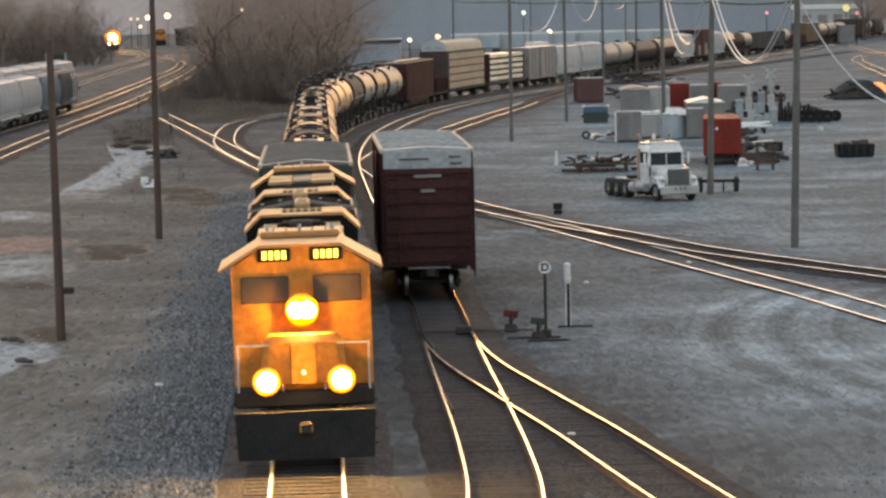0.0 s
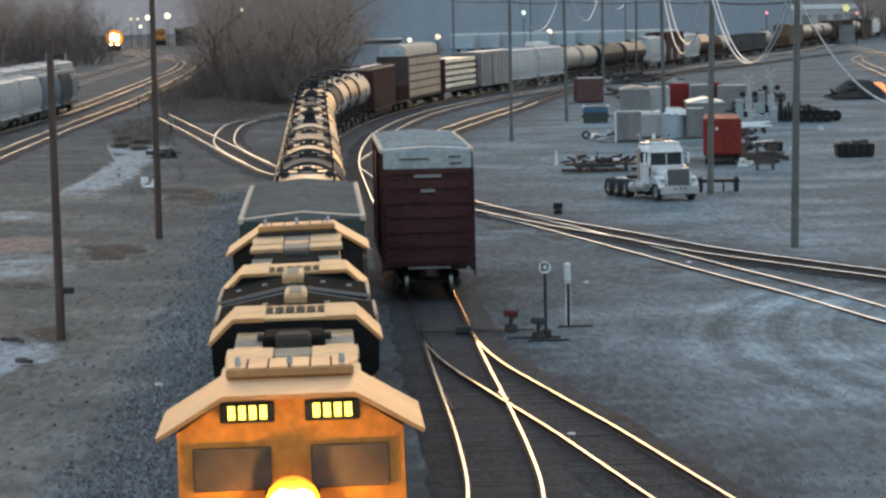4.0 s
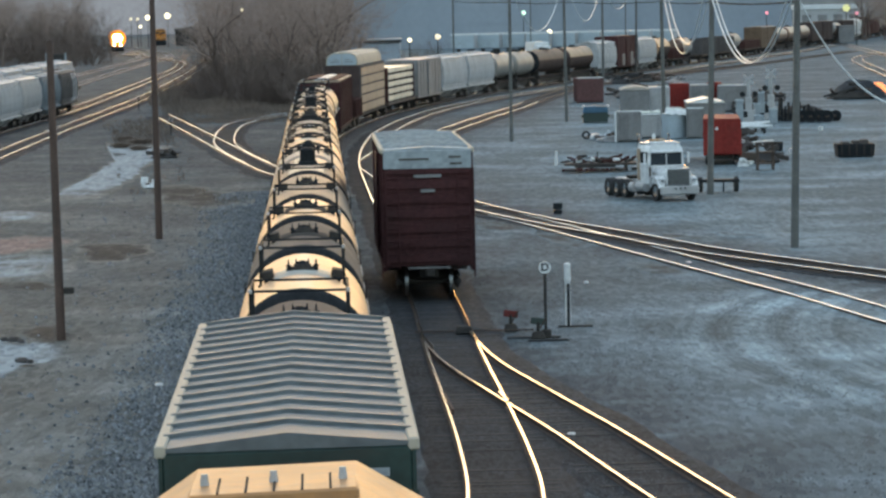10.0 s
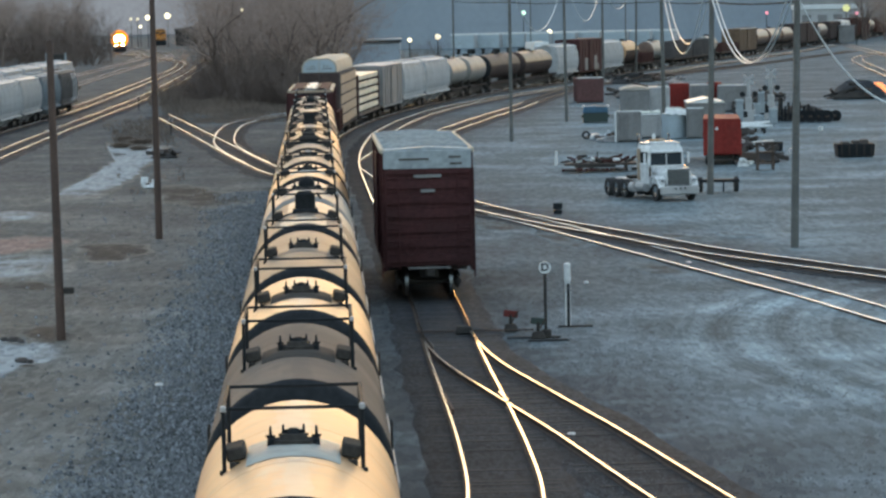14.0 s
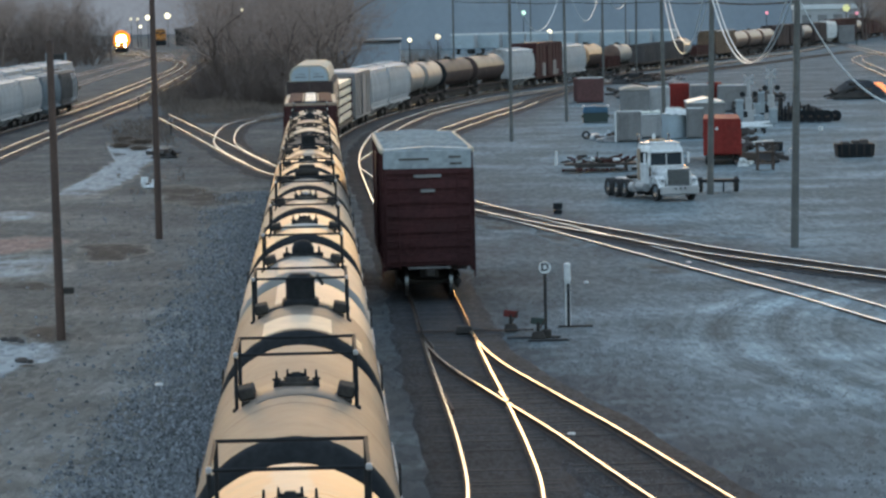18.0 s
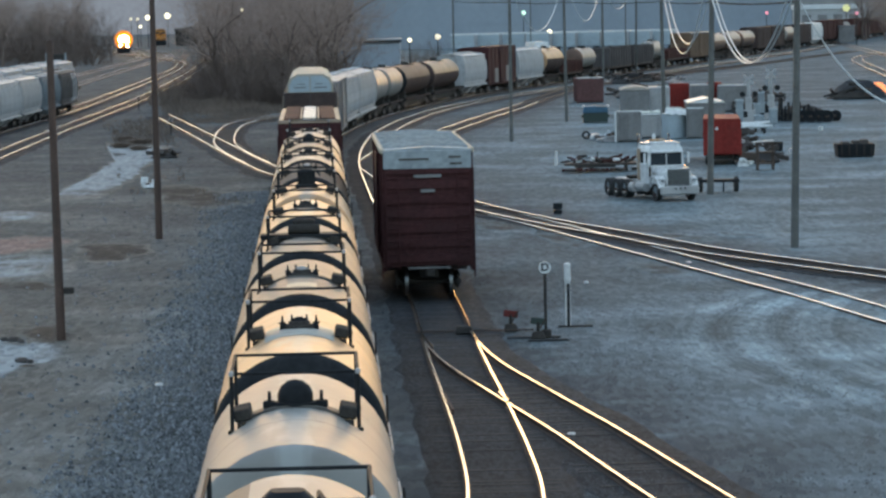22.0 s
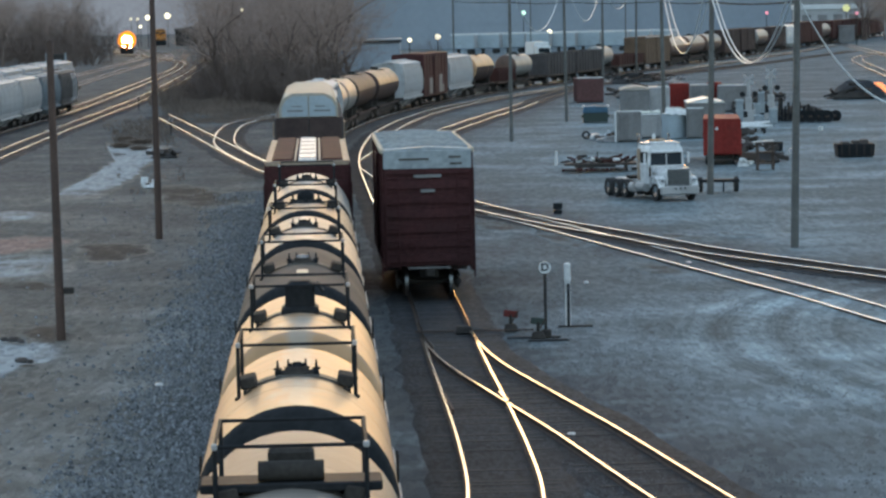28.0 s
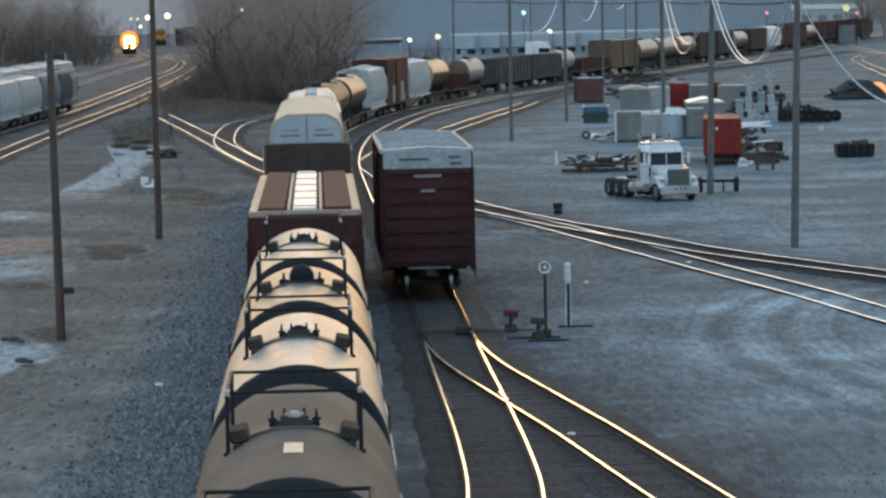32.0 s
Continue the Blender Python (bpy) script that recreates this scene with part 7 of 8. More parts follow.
    # added glowing disc imitates the orange bloom; no such reflector exists
    if lit:
        part("headlight_reflector", lamp, HALO, cab, "orange glowing disc standing for the headlight's bloom", at=Matrix.Translation((0, -8.66, 3.27)) @ Matrix.Diagonal((lens * 2.1, 0.5, lens * 2.1, 1)))
    for sx in (-0.8, 0.8):
        part("ditch_light_box", Shape().box(sx - 0.19, sx + 0.19, -9.52, -9.3, 1.66, 2.02, c=0.03), BLACK, t)
        part("ditch_light", lamp, beam if lit else GLASS, t, "blazing ditch light" if lit else "", at=Matrix.Translation((sx, -9.6, 1.84)) @ Matrix.Diagonal((0.2, 0.8, 0.2, 1)))
        # bloom disc added behind the ditch light as well
        if lit:
            part("ditch_reflector", lamp, HALO, t, at=Matrix.Translation((sx, -9.55, 1.84)) @ Matrix.Diagonal((0.3, 0.5, 0.3, 1)))
    if lit:
        part("nose_marker", lamp, PANE_GLOW, nose, at=Matrix.Translation((0, -9.42, 2.0)) @ Matrix.Diagonal((0.045, 0.3, 0.045, 1)))
    part("plow", Shape().prism([(-1.45, 0.18), (1.45, 0.18), (1.5, 1.2), (-1.5, 1.2)], -9.75, -9.35), BLACK, t)
    for sx in (-1.35, 1.35):
        for k in range(4):
            part("step", kept("loco_step", lambda s: s.box(-0.2, 0.2, 0, 0.3, 0, 0.04, c=0.005)), SOOT, t, at=(sx, -9.3 + 0.08 * k, 0.4 + 0.3 * k))
    for a, b_ in ((-1.4, -0.45), (0.45, 1.4)):
        part("end_handrail", Shape().tube((a, -9.32, 2.6), (b_, -9.32, 2.6), 0.022, n=6), PALEGREY, t)
        for q in (a, b_):
            part("handrail_post", Shape().tube((q, -9.32, 1.6), (q, -9.32, 2.62), 0.022, n=6), PALEGREY, t)
    return t


def boxcar(label, L, W, z0, z1, paint, roof_paint, ridge=0.12, end_top=None, seams=14, side_posts=12, edge=None, group="freight cars", doors=True, name="boxcar", simple=False):
    """A closed goods car: body, corrugated ends, panelled roof, doors, ladders, trucks."""
    t = thing(name, label, "freight car", group=group)
    h, w = L / 2, W / 2
    part("body", Shape().box(-w, w, -h, h, z0, z1, c=0.03), paint, t)
    n = seams
    for k in range(n):
        a, b_ = -h + L * k / n, -h + L * (k + 1) / n
        pr = Shape()
        pr.prism([(-w - 0.03, z1 + 0.003), (w + 0.03, z1 + 0.003), (w + 0.03, z1 + 0.05), (0, z1 + ridge), (-w - 0.03, z1 + 0.05)], a + 0.012, b_ - 0.012)
        part("roof_panel", pr, roof_paint, t)
        if not simple:
            part("roof_seam", Shape().prism([(-w - 0.02, z1 + 0.05), (0, z1 + ridge), (w + 0.02, z1 + 0.05), (w + 0.02, z1 + 0.10), (0, z1 + ridge + 0.05), (-w - 0.02, z1 + 0.10)], b_ - 0.06, b_ + 0.06),
                 roof_paint, t)
    if edge:
        for sx in (-1, 1):
            part("roof_rail", Shape().box(sx * (w + 0.02) - 0.07, sx * (w + 0.02) + 0.07, -h, h, z1 - 0.06, z1 + 0.09, c=0.02), edge, t)
    for sy in (-1, 1):
        m = 7 if not simple else 4
        for k in range(m):
            z = z0 + 0.15 + (z1 - z0 - 0.9) * k / (m - 1)
            part("end_rib", Shape().prism([(-w + 0.08, z), (w - 0.08, z), (w - 0.12, z + 0.26), (-w + 0.12, z + 0.26)], min(sy * h, sy * (h + 0.09)), max(sy * h, sy * (h + 0.09))), paint, t)
        if end_top:
            part("end_top_plate", Shape().box(-w + 0.01, w - 0.01, min(sy * (h + 0.002), sy * (h + 0.1)), max(sy * (h + 0.002), sy * (h + 0.1)), z1 - 0.58, z1 + 0.02, c=0.01), end_top, t, "unpainted metal top of the car end")
    for sx in (-1, 1):
        for k in range(side_posts + 1):
            y = -h + 0.06 + (L - 0.12) * k / side_posts
            part("side_post", Shape().box(sx * (w + 0.025) - 0.022, sx * (w + 0.025) + 0.022, y - 0.05, y + 0.05, z0 + 0.02, z1 - 0.05), paint, t)
        if doors:
            part("sliding_door", Shape().box(sx * (w + 0.08) - 0.03, sx * (w + 0.08) + 0.03, -1.5, 1.5, z0 + 0.05, z1 - 0.3, c=0.02), paint, t)
        part("side_sill", Shape().box(sx * w - 0.05, sx * w + 0.05, -h, h, z0 - 0.16, z0 - 0.003, c=0.01), paint, t)
        if not simple:
            ladder(t, sx * (w - 0.3), -h - 0.12, z0, z1 - 0.9, mat=paint)
            ladder(t, sx * (w + 0.07), -h + 0.35, z0 - 0.3, z1 - 0.7, face="x", mat=paint)
    part("centre_sill", Shape().box(-0.3, 0.3, -h - 0.1, h + 0.1, 0.68, z0 - 0.003, c=0.02), SOOT, t)
    if not simple:
        part("end_platform", Shape().box(-0.7, 0.7, -h - 0.42, -h - 0.12, z0 - 0.06, z0 - 0.02), MIDGREY, t)
        # made-up dark block keeps the space below the car in shade
        part("underframe_gear", Shape().box(-1.0, 1.0, -h + 3.3, h - 3.3, 0.3, 0.67, c=0.05), SOOT, t)
        for sx in (-1, 1):
            part("cross_bearer", Shape().box(min(sx * 0.32, sx * (w - 0.06)), max(sx * 0.32, sx * (w - 0.06)), -h + 3.35, h - 3.35, 0.674, z0 - 0.003, c=0.02), SOOT, t)
        part("brake_wheel", Shape().lathe([(-0.02, 0.2), (0.02, 0.2), (0.02, 0.26), (-0.02, 0.26), (-0.02, 0.2)], n=18), paint, t, at=(-0.6, -h - 0.13, z0 + 0.6))
    for sy in (-1, 1):
        bogie(t, sy * (h - 1.9), simple=simple)
        coupler(t, sy * h, sy)
    return t


def tank_car(label, L, R, paint, head=BLACK, fitting="crown", saddle=None, patch=None, cz=None, group="tank cars", simple=False, under=SOOT, near_head=None, lower=None):
    """A tank car, L metres over the couplers; fittings, railing and walkway on top of the barrel."""
    t = thing("tank_car", label, "tank car", group=group)
    cz = cz or (1.43 + R)
    h = L / 2 - 0.95
    hd = 0.48
    top = cz + R
    part("barrel", kept("barrel_%.2f_%.2f" % (L, R), lambda s: s.lathe([(-h + hd, R), (-h * 0.34, R), (-h * 0.33, R), (h * 0.33, R), (h * 0.34, R), (h - hd, R)], n=40)), paint, t, at=(0, 0, cz))
    for sy in (-1, 1):
        part("tank_head", kept("head_%.2f" % R, lambda s: s.lathe([(hd * math.sin(a), R * math.cos(a)) for a in [math.pi / 2 * k / 8 for k in range(9)]], n=40)),
             (near_head or head) if sy < 0 else head, t, at=pose(0, sy * (h - hd), cz, 0, 0, 0 if sy > 0 else 180))
        part("weld_band", kept("band_%.2f" % R, lambda s: s.lathe([(-0.06, R), (-0.04, R + 0.005), (0.04, R + 0.005), (0.06, R)], n=40)), paint, t, at=(0, sy * h * 0.34, cz))
        part("end_sill", kept("stub_sill", lambda s: (s.box(-0.32, 0.32, -0.9, 0.9, 0.7, 1.15, c=0.03), s.box(-1.35, 1.35, -0.18, 0.18, 0.95, 1.2, c=0.03))), under, t, at=(0, sy * (h - 0.35), 0))
        part("cradle", Shape().box(-1.05, 1.05, sy * (h - 1.35) - 0.25, sy * (h - 1.35) + 0.25, 0.95, cz - R * 0.72, c=0.05), under, t)
        bogie(t, sy * (h - 1.35), simple=simple)
        coupler(t, sy * (h + 0.33), sy)
        if not simple:
            rl = Shape()
            for sx in (-1.3, 1.3):
                rl.tube((sx, sy * (h - 0.2), 1.2), (sx, sy * (h - 0.2), 2.15), 0.02, n=6)
                rl.tube((sx, sy * (h - 0.6), 1.2), (sx, sy * (h - 0.6), 2.15), 0.02, n=6)
            rl.tube((-1.3, sy * (h - 0.2), 2.15), (1.3, sy * (h - 0.2), 2.15), 0.02, n=6)
            part("end_handrail", rl, SOOT, t)
    part("side_rail_beam", Shape().box(-0.28, 0.28, -h + 0.6, h - 0.6, 0.85, 1.1, c=0.02), under, t)
    # lower half of the shell in a darker colour
    if lower:
        part("lower_shell", Shape().lathe([(-h + hd, R + 0.006), (h - hd, R + 0.006)], n=22, a0=1.45, a1=2 * math.pi - 1.45), lower, t, "darker brown lower half of the shell", at=(0, 0, cz))
    if simple:
        # made-up sooty block closes the gap below the tank as shade
        part("underframe_gear", Shape().box(-0.9, 0.9, -h + 0.2, h - 0.2, 0.36, 0.84, c=0.03), SOOT, t)
        for sx in (-1, 1):
            part("side_sill", Shape().box(sx * 1.3 - 0.08, sx * 1.3 + 0.08, -h + 0.1, h - 0.1, 1.05, 1.17, c=0.02), UMBER, t)
            part("sill_strut", Shape().box(min(sx * 0.9, sx * 1.22), max(sx * 0.9, sx * 1.22), -h + 0.3, -h + 0.6, 0.85, 1.1), SOOT, t)
            part("sill_strut", Shape().box(min(sx * 0.9, sx * 1.22), max(sx * 0.9, sx * 1.22), h - 0.6, h - 0.3, 0.85, 1.1), SOOT, t)
        part("dome", Shape().tube((0, 0, top - 0.03), (0, 0, top + 0.26), 0.36, 0.33, n=16), SOOT, t)
        part("walkway", Shape().box(-0.9, 0.9, -0.8, 0.8, top - 0.02, top + 0.03), SOOT, t)
        return t
    # saddle plate under the fittings
    if not saddle:
        part("saddle_plate", kept("band_saddle_%.2f" % R, lambda s: s.lathe([(-0.3, R + 0.004), (-0.28, R + 0.03), (0.16, R + 0.03), (0.18, R + 0.004)], n=18, a0=-0.5, a1=0.5)), GRIMESTEEL, t, at=(0, 0, cz))
    else:
        a = 0.42
        part("saddle_plate", kept("saddle_%.2f" % R, lambda s: s.lathe([(-1.32, R + 0.004), (-1.3, R + 0.012), (0.6, R + 0.012), (0.62, R + 0.004)], n=18, a0=-a, a1=a)), saddle, t, at=(0, 0, cz))
    if patch and fitting != "housing":
        w = 0.085 if paint is GREYTANK else 0.21
        part("paint_patch", Shape().lathe([(-0.5, R + 0.006), (0.5, R + 0.006)], n=6, a0=-w, a1=w), patch, t, "fresh pale paint patch", at=(0, -2.35, cz))
    if fitting == "housing" and patch:
        part("paint_patch", kept("wide_patch_%.2f" % R, lambda s: s.lathe([(-1.3, R + 0.007), (0.6, R + 0.007), (1.1, R + 0.007), (1.3, R + 0.007)], n=12, a0=-0.47, a1=0.4)), patch, t, "broad pale paint patch", at=(0, -h + 2.0, cz))
        part("paint_patch", Shape().lathe([(0.7, R + 0.006), (h - hd, R + 0.006)], n=18, a0=-0.35, a1=1.5), PALETANK, t, "pale repainted rear of the shell", at=(0, 0, cz))
        for q in (-h + 1.5, -h + 2.3):
            part("paint_patch", Shape().lathe([(-0.25, R + 0.008), (0.25, R + 0.008)], n=3, a0=0.72, a1=0.86), patch, t, "small pale stencil block", at=(0, q, cz))
    # walkway boxes either side, railing round the platform
    for sx in (-1, 1):
        part("walkway_plate", kept("plate", lambda s: s.box(-0.12, 0.12, -0.42, 0.3, -0.04, 0.13, c=0.02)), SOOT, t, at=pose(sx * 0.72, 0, cz + math.sqrt(R * R - 0.62 ** 2) + 0.02, 0, sx * 12, 0))
        part("plate_bracket", Shape().box(sx * 0.74 - 0.06, sx * 0.74 + 0.06, -0.56, -0.42, cz + math.sqrt(R * R - 0.79 ** 2) - 0.05, cz + math.sqrt(R * R - 0.62 ** 2) - 0.03), SOOT, t)
        ladder(t, sx * (R + 0.06), 0.0, 1.2, cz + 0.1, face="x")
        hr = Shape().tube((sx * (R + 0.07), -h + 0.7, cz - 0.25), (sx * (R + 0.07), h - 0.7, cz - 0.25), 0.018, n=6)
        part("side_handrail", hr, PALEGREY, t)
        for k in range(5):
            y = -h + 0.7 + (2 * h - 1.4) * k / 4
            part("rail_stanchion", kept("stanchion", lambda s: s.box(-0.045, 0.045, -0.03, 0.03, -0.05, 0.05, c=0.01)), PALEGREY, t, at=(sx * (R + 0.035), y, cz - 0.25))
    zr = cz + math.sqrt(R * R - 0.87 ** 2) - 0.03
    for sx in (-0.87, 0.87):
        for y in (-0.45, 2.1):
            part("railing_post", kept("rpost_%.2f" % R, lambda s: (s.tube((0, 0, 0), (0, 0, top + 0.5 - zr), 0.028, n=8), s.box(-0.06, 0.06, -0.06, 0.06, 0, 0.05, c=0.01))), BLACK, t, at=(sx, y, zr))
        part("top_rail", kept("rail_side", lambda s: s.tube((0, -0.47, 0), (0, 2.12, 0), 0.022, n=8)), BLACK, t, at=(sx, 0, top + 0.5))
        part("rail_cap", kept("rail_cap", lambda s: s.box(-0.036, 0.036, -0.036, 0.036, -0.04, 0.04, c=0.015)), PALEGREY, t, at=(sx, -0.45, top + 0.5))
        part("rail_bracket", kept("rail_bracket", lambda s: s.tube((0, 0, 0), (0, 0.55, -0.42), 0.02, n=6)), SOOT, t, at=(sx, -0.45, top + 0.45))
    for y in (-0.45, 2.1):
        part("top_rail", kept("rail_cross", lambda s: s.tube((-0.89, 0, 0), (0.89, 0, 0), 0.022, n=8)), BLACK, t, at=(0, y, top + 0.5))
    # the fittings themselves
    if fitting == "crown":
        part("manway_plate", kept("manway", lambda s: (s.tube((0, 0, -0.05), (0, 0, 0.05), 0.27, n=20), s.tube((0, 0, 0.05), (0, 0, 0.12), 0.19, 0.16, n=16))), SOOT, t, at=(0, 0, top))
        part("manway_knob", kept("manway_knob", lambda s: (s.tube((0, 0, 0), (0, 0, 0.07), 0.09, 0.06, n=10), s.tube((-0.13, 0, 0.03), (0.13, 0, 0.03), 0.025, n=6))), PALEGREY if patch else BLACK, t, at=(0, 0, top + 0.118))
        for sx in (-0.29, -0.13, 0.13, 0.29):
            part("valve", kept("valve", lambda s: (s.tube((0, 0, -0.06), (0, 0, 0.07), 0.05, 0.04, n=8), s.tube((0, 0, 0.07), (0, 0, 0.22), 0.026, 0.012, n=6), s.tube((-0.06, 0, 0.09), (0.06, 0, 0.09), 0.018, n=6))),
                 BLACK, t, at=(sx, -0.04 if abs(sx) > 0.2 else 0.12, top))
        part("valve_bar", kept("valve_bar", lambda s: s.box(-0.32, 0.32, -0.09, 0.02, -0.04, 0.07, c=0.02)), BLACK, t, at=(0, 0, top))
    elif fitting == "dome":
        part("dome_cover", kept("dome", lambda s: s.lathe([(-0.05, 0.3), (0.05, 0.3), (0.06, 0.25), (0.16, 0.25), (0.27, 0.2), (0.34, 0.1), (0.36, 0.01)], n=22)), BLACK, t, "dark domed fitting cover", at=pose(0, 0, top, 90, 0, 0))
        for sx in (-0.36, 0.36):
            part("vent_pipe", kept("vent", lambda s: (s.tube((0, 0, -0.06), (0, 0, 0.2), 0.035, 0.02, n=8), s.box(-0.09, 0.09, -0.06, 0.06, -0.04, 0.07, c=0.02))), BLACK, t, at=(sx, 0, top))
    elif fitting == "housing":
        part("valve_housing", kept("housing", lambda s: (s.box(-0.34, 0.34, -0.36, 0.36, -0.06, 0.1, c=0.04), s.box(-0.27, 0.27, -0.28, 0.28, 0.0, 0.56, c=0.1))), BLACK, t, "tall black valve housing", at=(0, 0, top))
        part("housing_lid", kept("hlid", lambda s: s.box(0, 0.2, -0.25, 0.25, 0, 0.05, c=0.01)), BLACK, t, at=pose(0.29, 0, top + 0.5, 0, 55, 0))
    else:
        part("cross_platform", kept("xplat", lambda s: s.box(-1.05, 1.05, -0.4, 0.4, -0.05, 0.06, c=0.02)), BLACK, t, "wide dark cross platform", at=(0, 0, top))
        part("fitting_box", kept("fbox", lambda s: s.box(-0.27, 0.27, 0.05, 0.45, 0, 0.34, c=0.05)), SOOT, t, at=(0, 0, top + 0.062))
        part("fitting_barrel", kept("fbarrel", lambda s: s.tube((-0.38, 0, 0), (0.38, 0, 0), 0.12, n=14)), SOOT, t, at=(0, -0.2, top + 0.18))
    return t


def hopper_car(label, L, paint, group="hopper cars", z1=4.5, simple=True):
    """A covered hopper with curved sides, roof hatches and sloped bays."""
    t = thing("hopper_car", label, "hopper car", group=group)
    h = L / 2
    prof = [(-1.3, 1.15), (1.3, 1.15), (1.52, 1.7), (1.58, 2.6), (1.5, 3.6), (1.25, z1 - 0.15), (-1.25, z1 - 0.15), (-1.5, 3.6), (-1.58, 2.6), (-1.52, 1.7)]
    part("body", Shape().prism(prof, -h + 0.7, h - 0.7), paint, t)
    part("roof", Shape().prism([(-1.27, z1 - 0.147), (1.27, z1 - 0.147), (0.9, z1), (-0.9, z1)], -h + 0.65, h - 0.65), paint, t)
    part("running_board", Shape().box(-0.5, 0.5, -h + 0.3, h - 0.3, z1 + 0.003, z1 + 0.06), PALEGREY, t)
    for k in range(6):
        part("roof_hatch", Shape().box(-0.35, 0.35, -h + 1.5 + k * (L - 3) / 6, -h + 2.4 + k * (L - 3) / 6, z1 + 0.062, z1 + 0.2, c=0.04), paint, t)
    for k in range(3):
        y = -h + 2.6 + k * (L - 5.2) / 2
        part("discharge_bay", Shape().prism([(-0.4, 0.35), (0.4, 0.35), (1.25, 1.147), (-1.25, 1.147)], y - 1.0, y + 1.0), paint, t)
    for sx in (-1, 1):
        part("side_sill", Shape().box(sx * 1.5 - 0.06, sx * 1.5 + 0.06, -h + 0.4, h - 0.4, 1.1, 1.3, c=0.02), paint, t)
        part("top_chord", Shape().box(sx * 1.33 - 0.05, sx * 1.33 + 0.05, -h + 0.6, h - 0.6, z1 - 0.3, z1 - 0.12, c=0.02), paint, t)
    for sy in (-1, 1):
        part("slope_sheet", Shape().add([(-1.3, sy * (h - 0.72), 3.0), (1.3, sy * (h - 0.72), 3.0), (1.2, sy * (h - 2.2), 1.2), (-1.2, sy * (h - 2.2), 1.2)], [(0, 1, 2, 3)]), paint, t)
        part("end_platform", Shape().box(-1.5, 1.5, min(sy * (h - 0.7), sy * (h - 0.1)), max(sy * (h - 0.7), sy * (h - 0.1)), 1.15, 1.3, c=0.02), SOOT, t)
        for sx in (-1.2, 1.2):
            part("end_post", Shape().box(sx - 0.06, sx + 0.06, sy * (h - 0.5) - 0.05, sy * (h - 0.5) + 0.05, 1.3, z1 - 0.1), paint, t)
        bogie(t, sy * (h - 1.7), simple=True)
        coupler(t, sy * (h - 0.3), sy)
    for sx in (-1, 1):
        for k in range(13):
            y = -h + 0.8 + (L - 1.6) * k / 12
            part("side_rib", kept("hopper_rib", lambda s: s.prism([(1.53, 1.7), (1.60, 1.7), (1.66, 2.6), (1.58, 3.6), (1.33, 4.2), (1.27, 4.2), (1.52, 3.6), (1.6, 2.6)], -0.05, 0.05)), paint, t,
                 at=pose(0, y, 0, 0, 0, 0 if sx > 0 else 180))
    part("centre_sill", Shape().box(-0.28, 0.28, -h + 0.2, h - 0.2, 0.75, 1.1, c=0.02), SOOT, t)
    return t


def flat_load(label, L, kind_, group="freight cars"):
    """A flat car with a load, or an open gondola."""
    t = thing("flat_car" if kind_ == "lumber" else "gondola", label, "freight car", group=group)
    h = L / 2
    part("deck", Shape().box(-1.5, 1.5, -h, h, 0.95, 1.2, c=0.03), RUST, t)
    if kind_ == "lumber":
        for sy in (-1, 1):
            part("bulkhead", Shape().box(-1.45, 1.45, sy * (h - 0.5) - 0.15, sy * (h - 0.5) + 0.15, 1.203, 4.3, c=0.03), BROWN, t)
        for j in range(5):
            for k in range(4):
                y0 = -h + 0.9 + k * (L - 1.8) / 4
                part("timber_block", Shape().box(-1.4, 1.4, y0 + 0.08, y0 + (L - 1.8) / 4 - 0.08, 1.34 + j * 0.62, 1.34 + j * 0.62 + 0.40, c=0.03), LUMBER, t)
                part("dunnage", Shape().box(-1.35, 1.35, y0 + 0.5, y0 + (L - 1.8) / 4 - 0.5, 1.2 + j * 0.62, 1.34 + j * 0.62), SOOT, t)
    else:
        z = 3.6 if kind_ == "high" else 2.5
        for sx in (-1, 1):
            part("side_wall", Shape().box(sx * 1.45 - 0.06, sx * 1.45 + 0.06, -h, h, 1.203, z, c=0.02), BROWN if kind_ == "low" else HAZEBLACK, t)
            for k in range(10):
                y = -h + 0.1 + (L - 0.2) * k / 9
                part("side_post", Shape().box(sx * 1.56 - 0.05, sx * 1.56 + 0.05, y - 0.07, y + 0.07, 1.1, z, c=0.01), BROWN if kind_ == "low" else HAZEBLACK, t)
        for sy in (-1, 1):
            part("end_wall", Shape().box(-1.4, 1.4, sy * (h - 0.06) - 0.06, sy * (h - 0.06) + 0.06, 1.203, z, c=0.02), BROWN if kind_ == "low" else HAZEBLACK, t)
        part("load", Shape().box(-1.38, 1.38, -h + 0.2, h - 0.2, 1.21, z - 0.4, c=0.2), CINDER, t)
    for sy in (-1, 1):
        bogie(t, sy * (h - 1.8), simple=True)
        coupler(t, sy * h, sy)
    part("centre_sill", Shape().box(-0.3, 0.3, -h, h, 0.7, 0.947, c=0.02), SOOT, t)
    return t


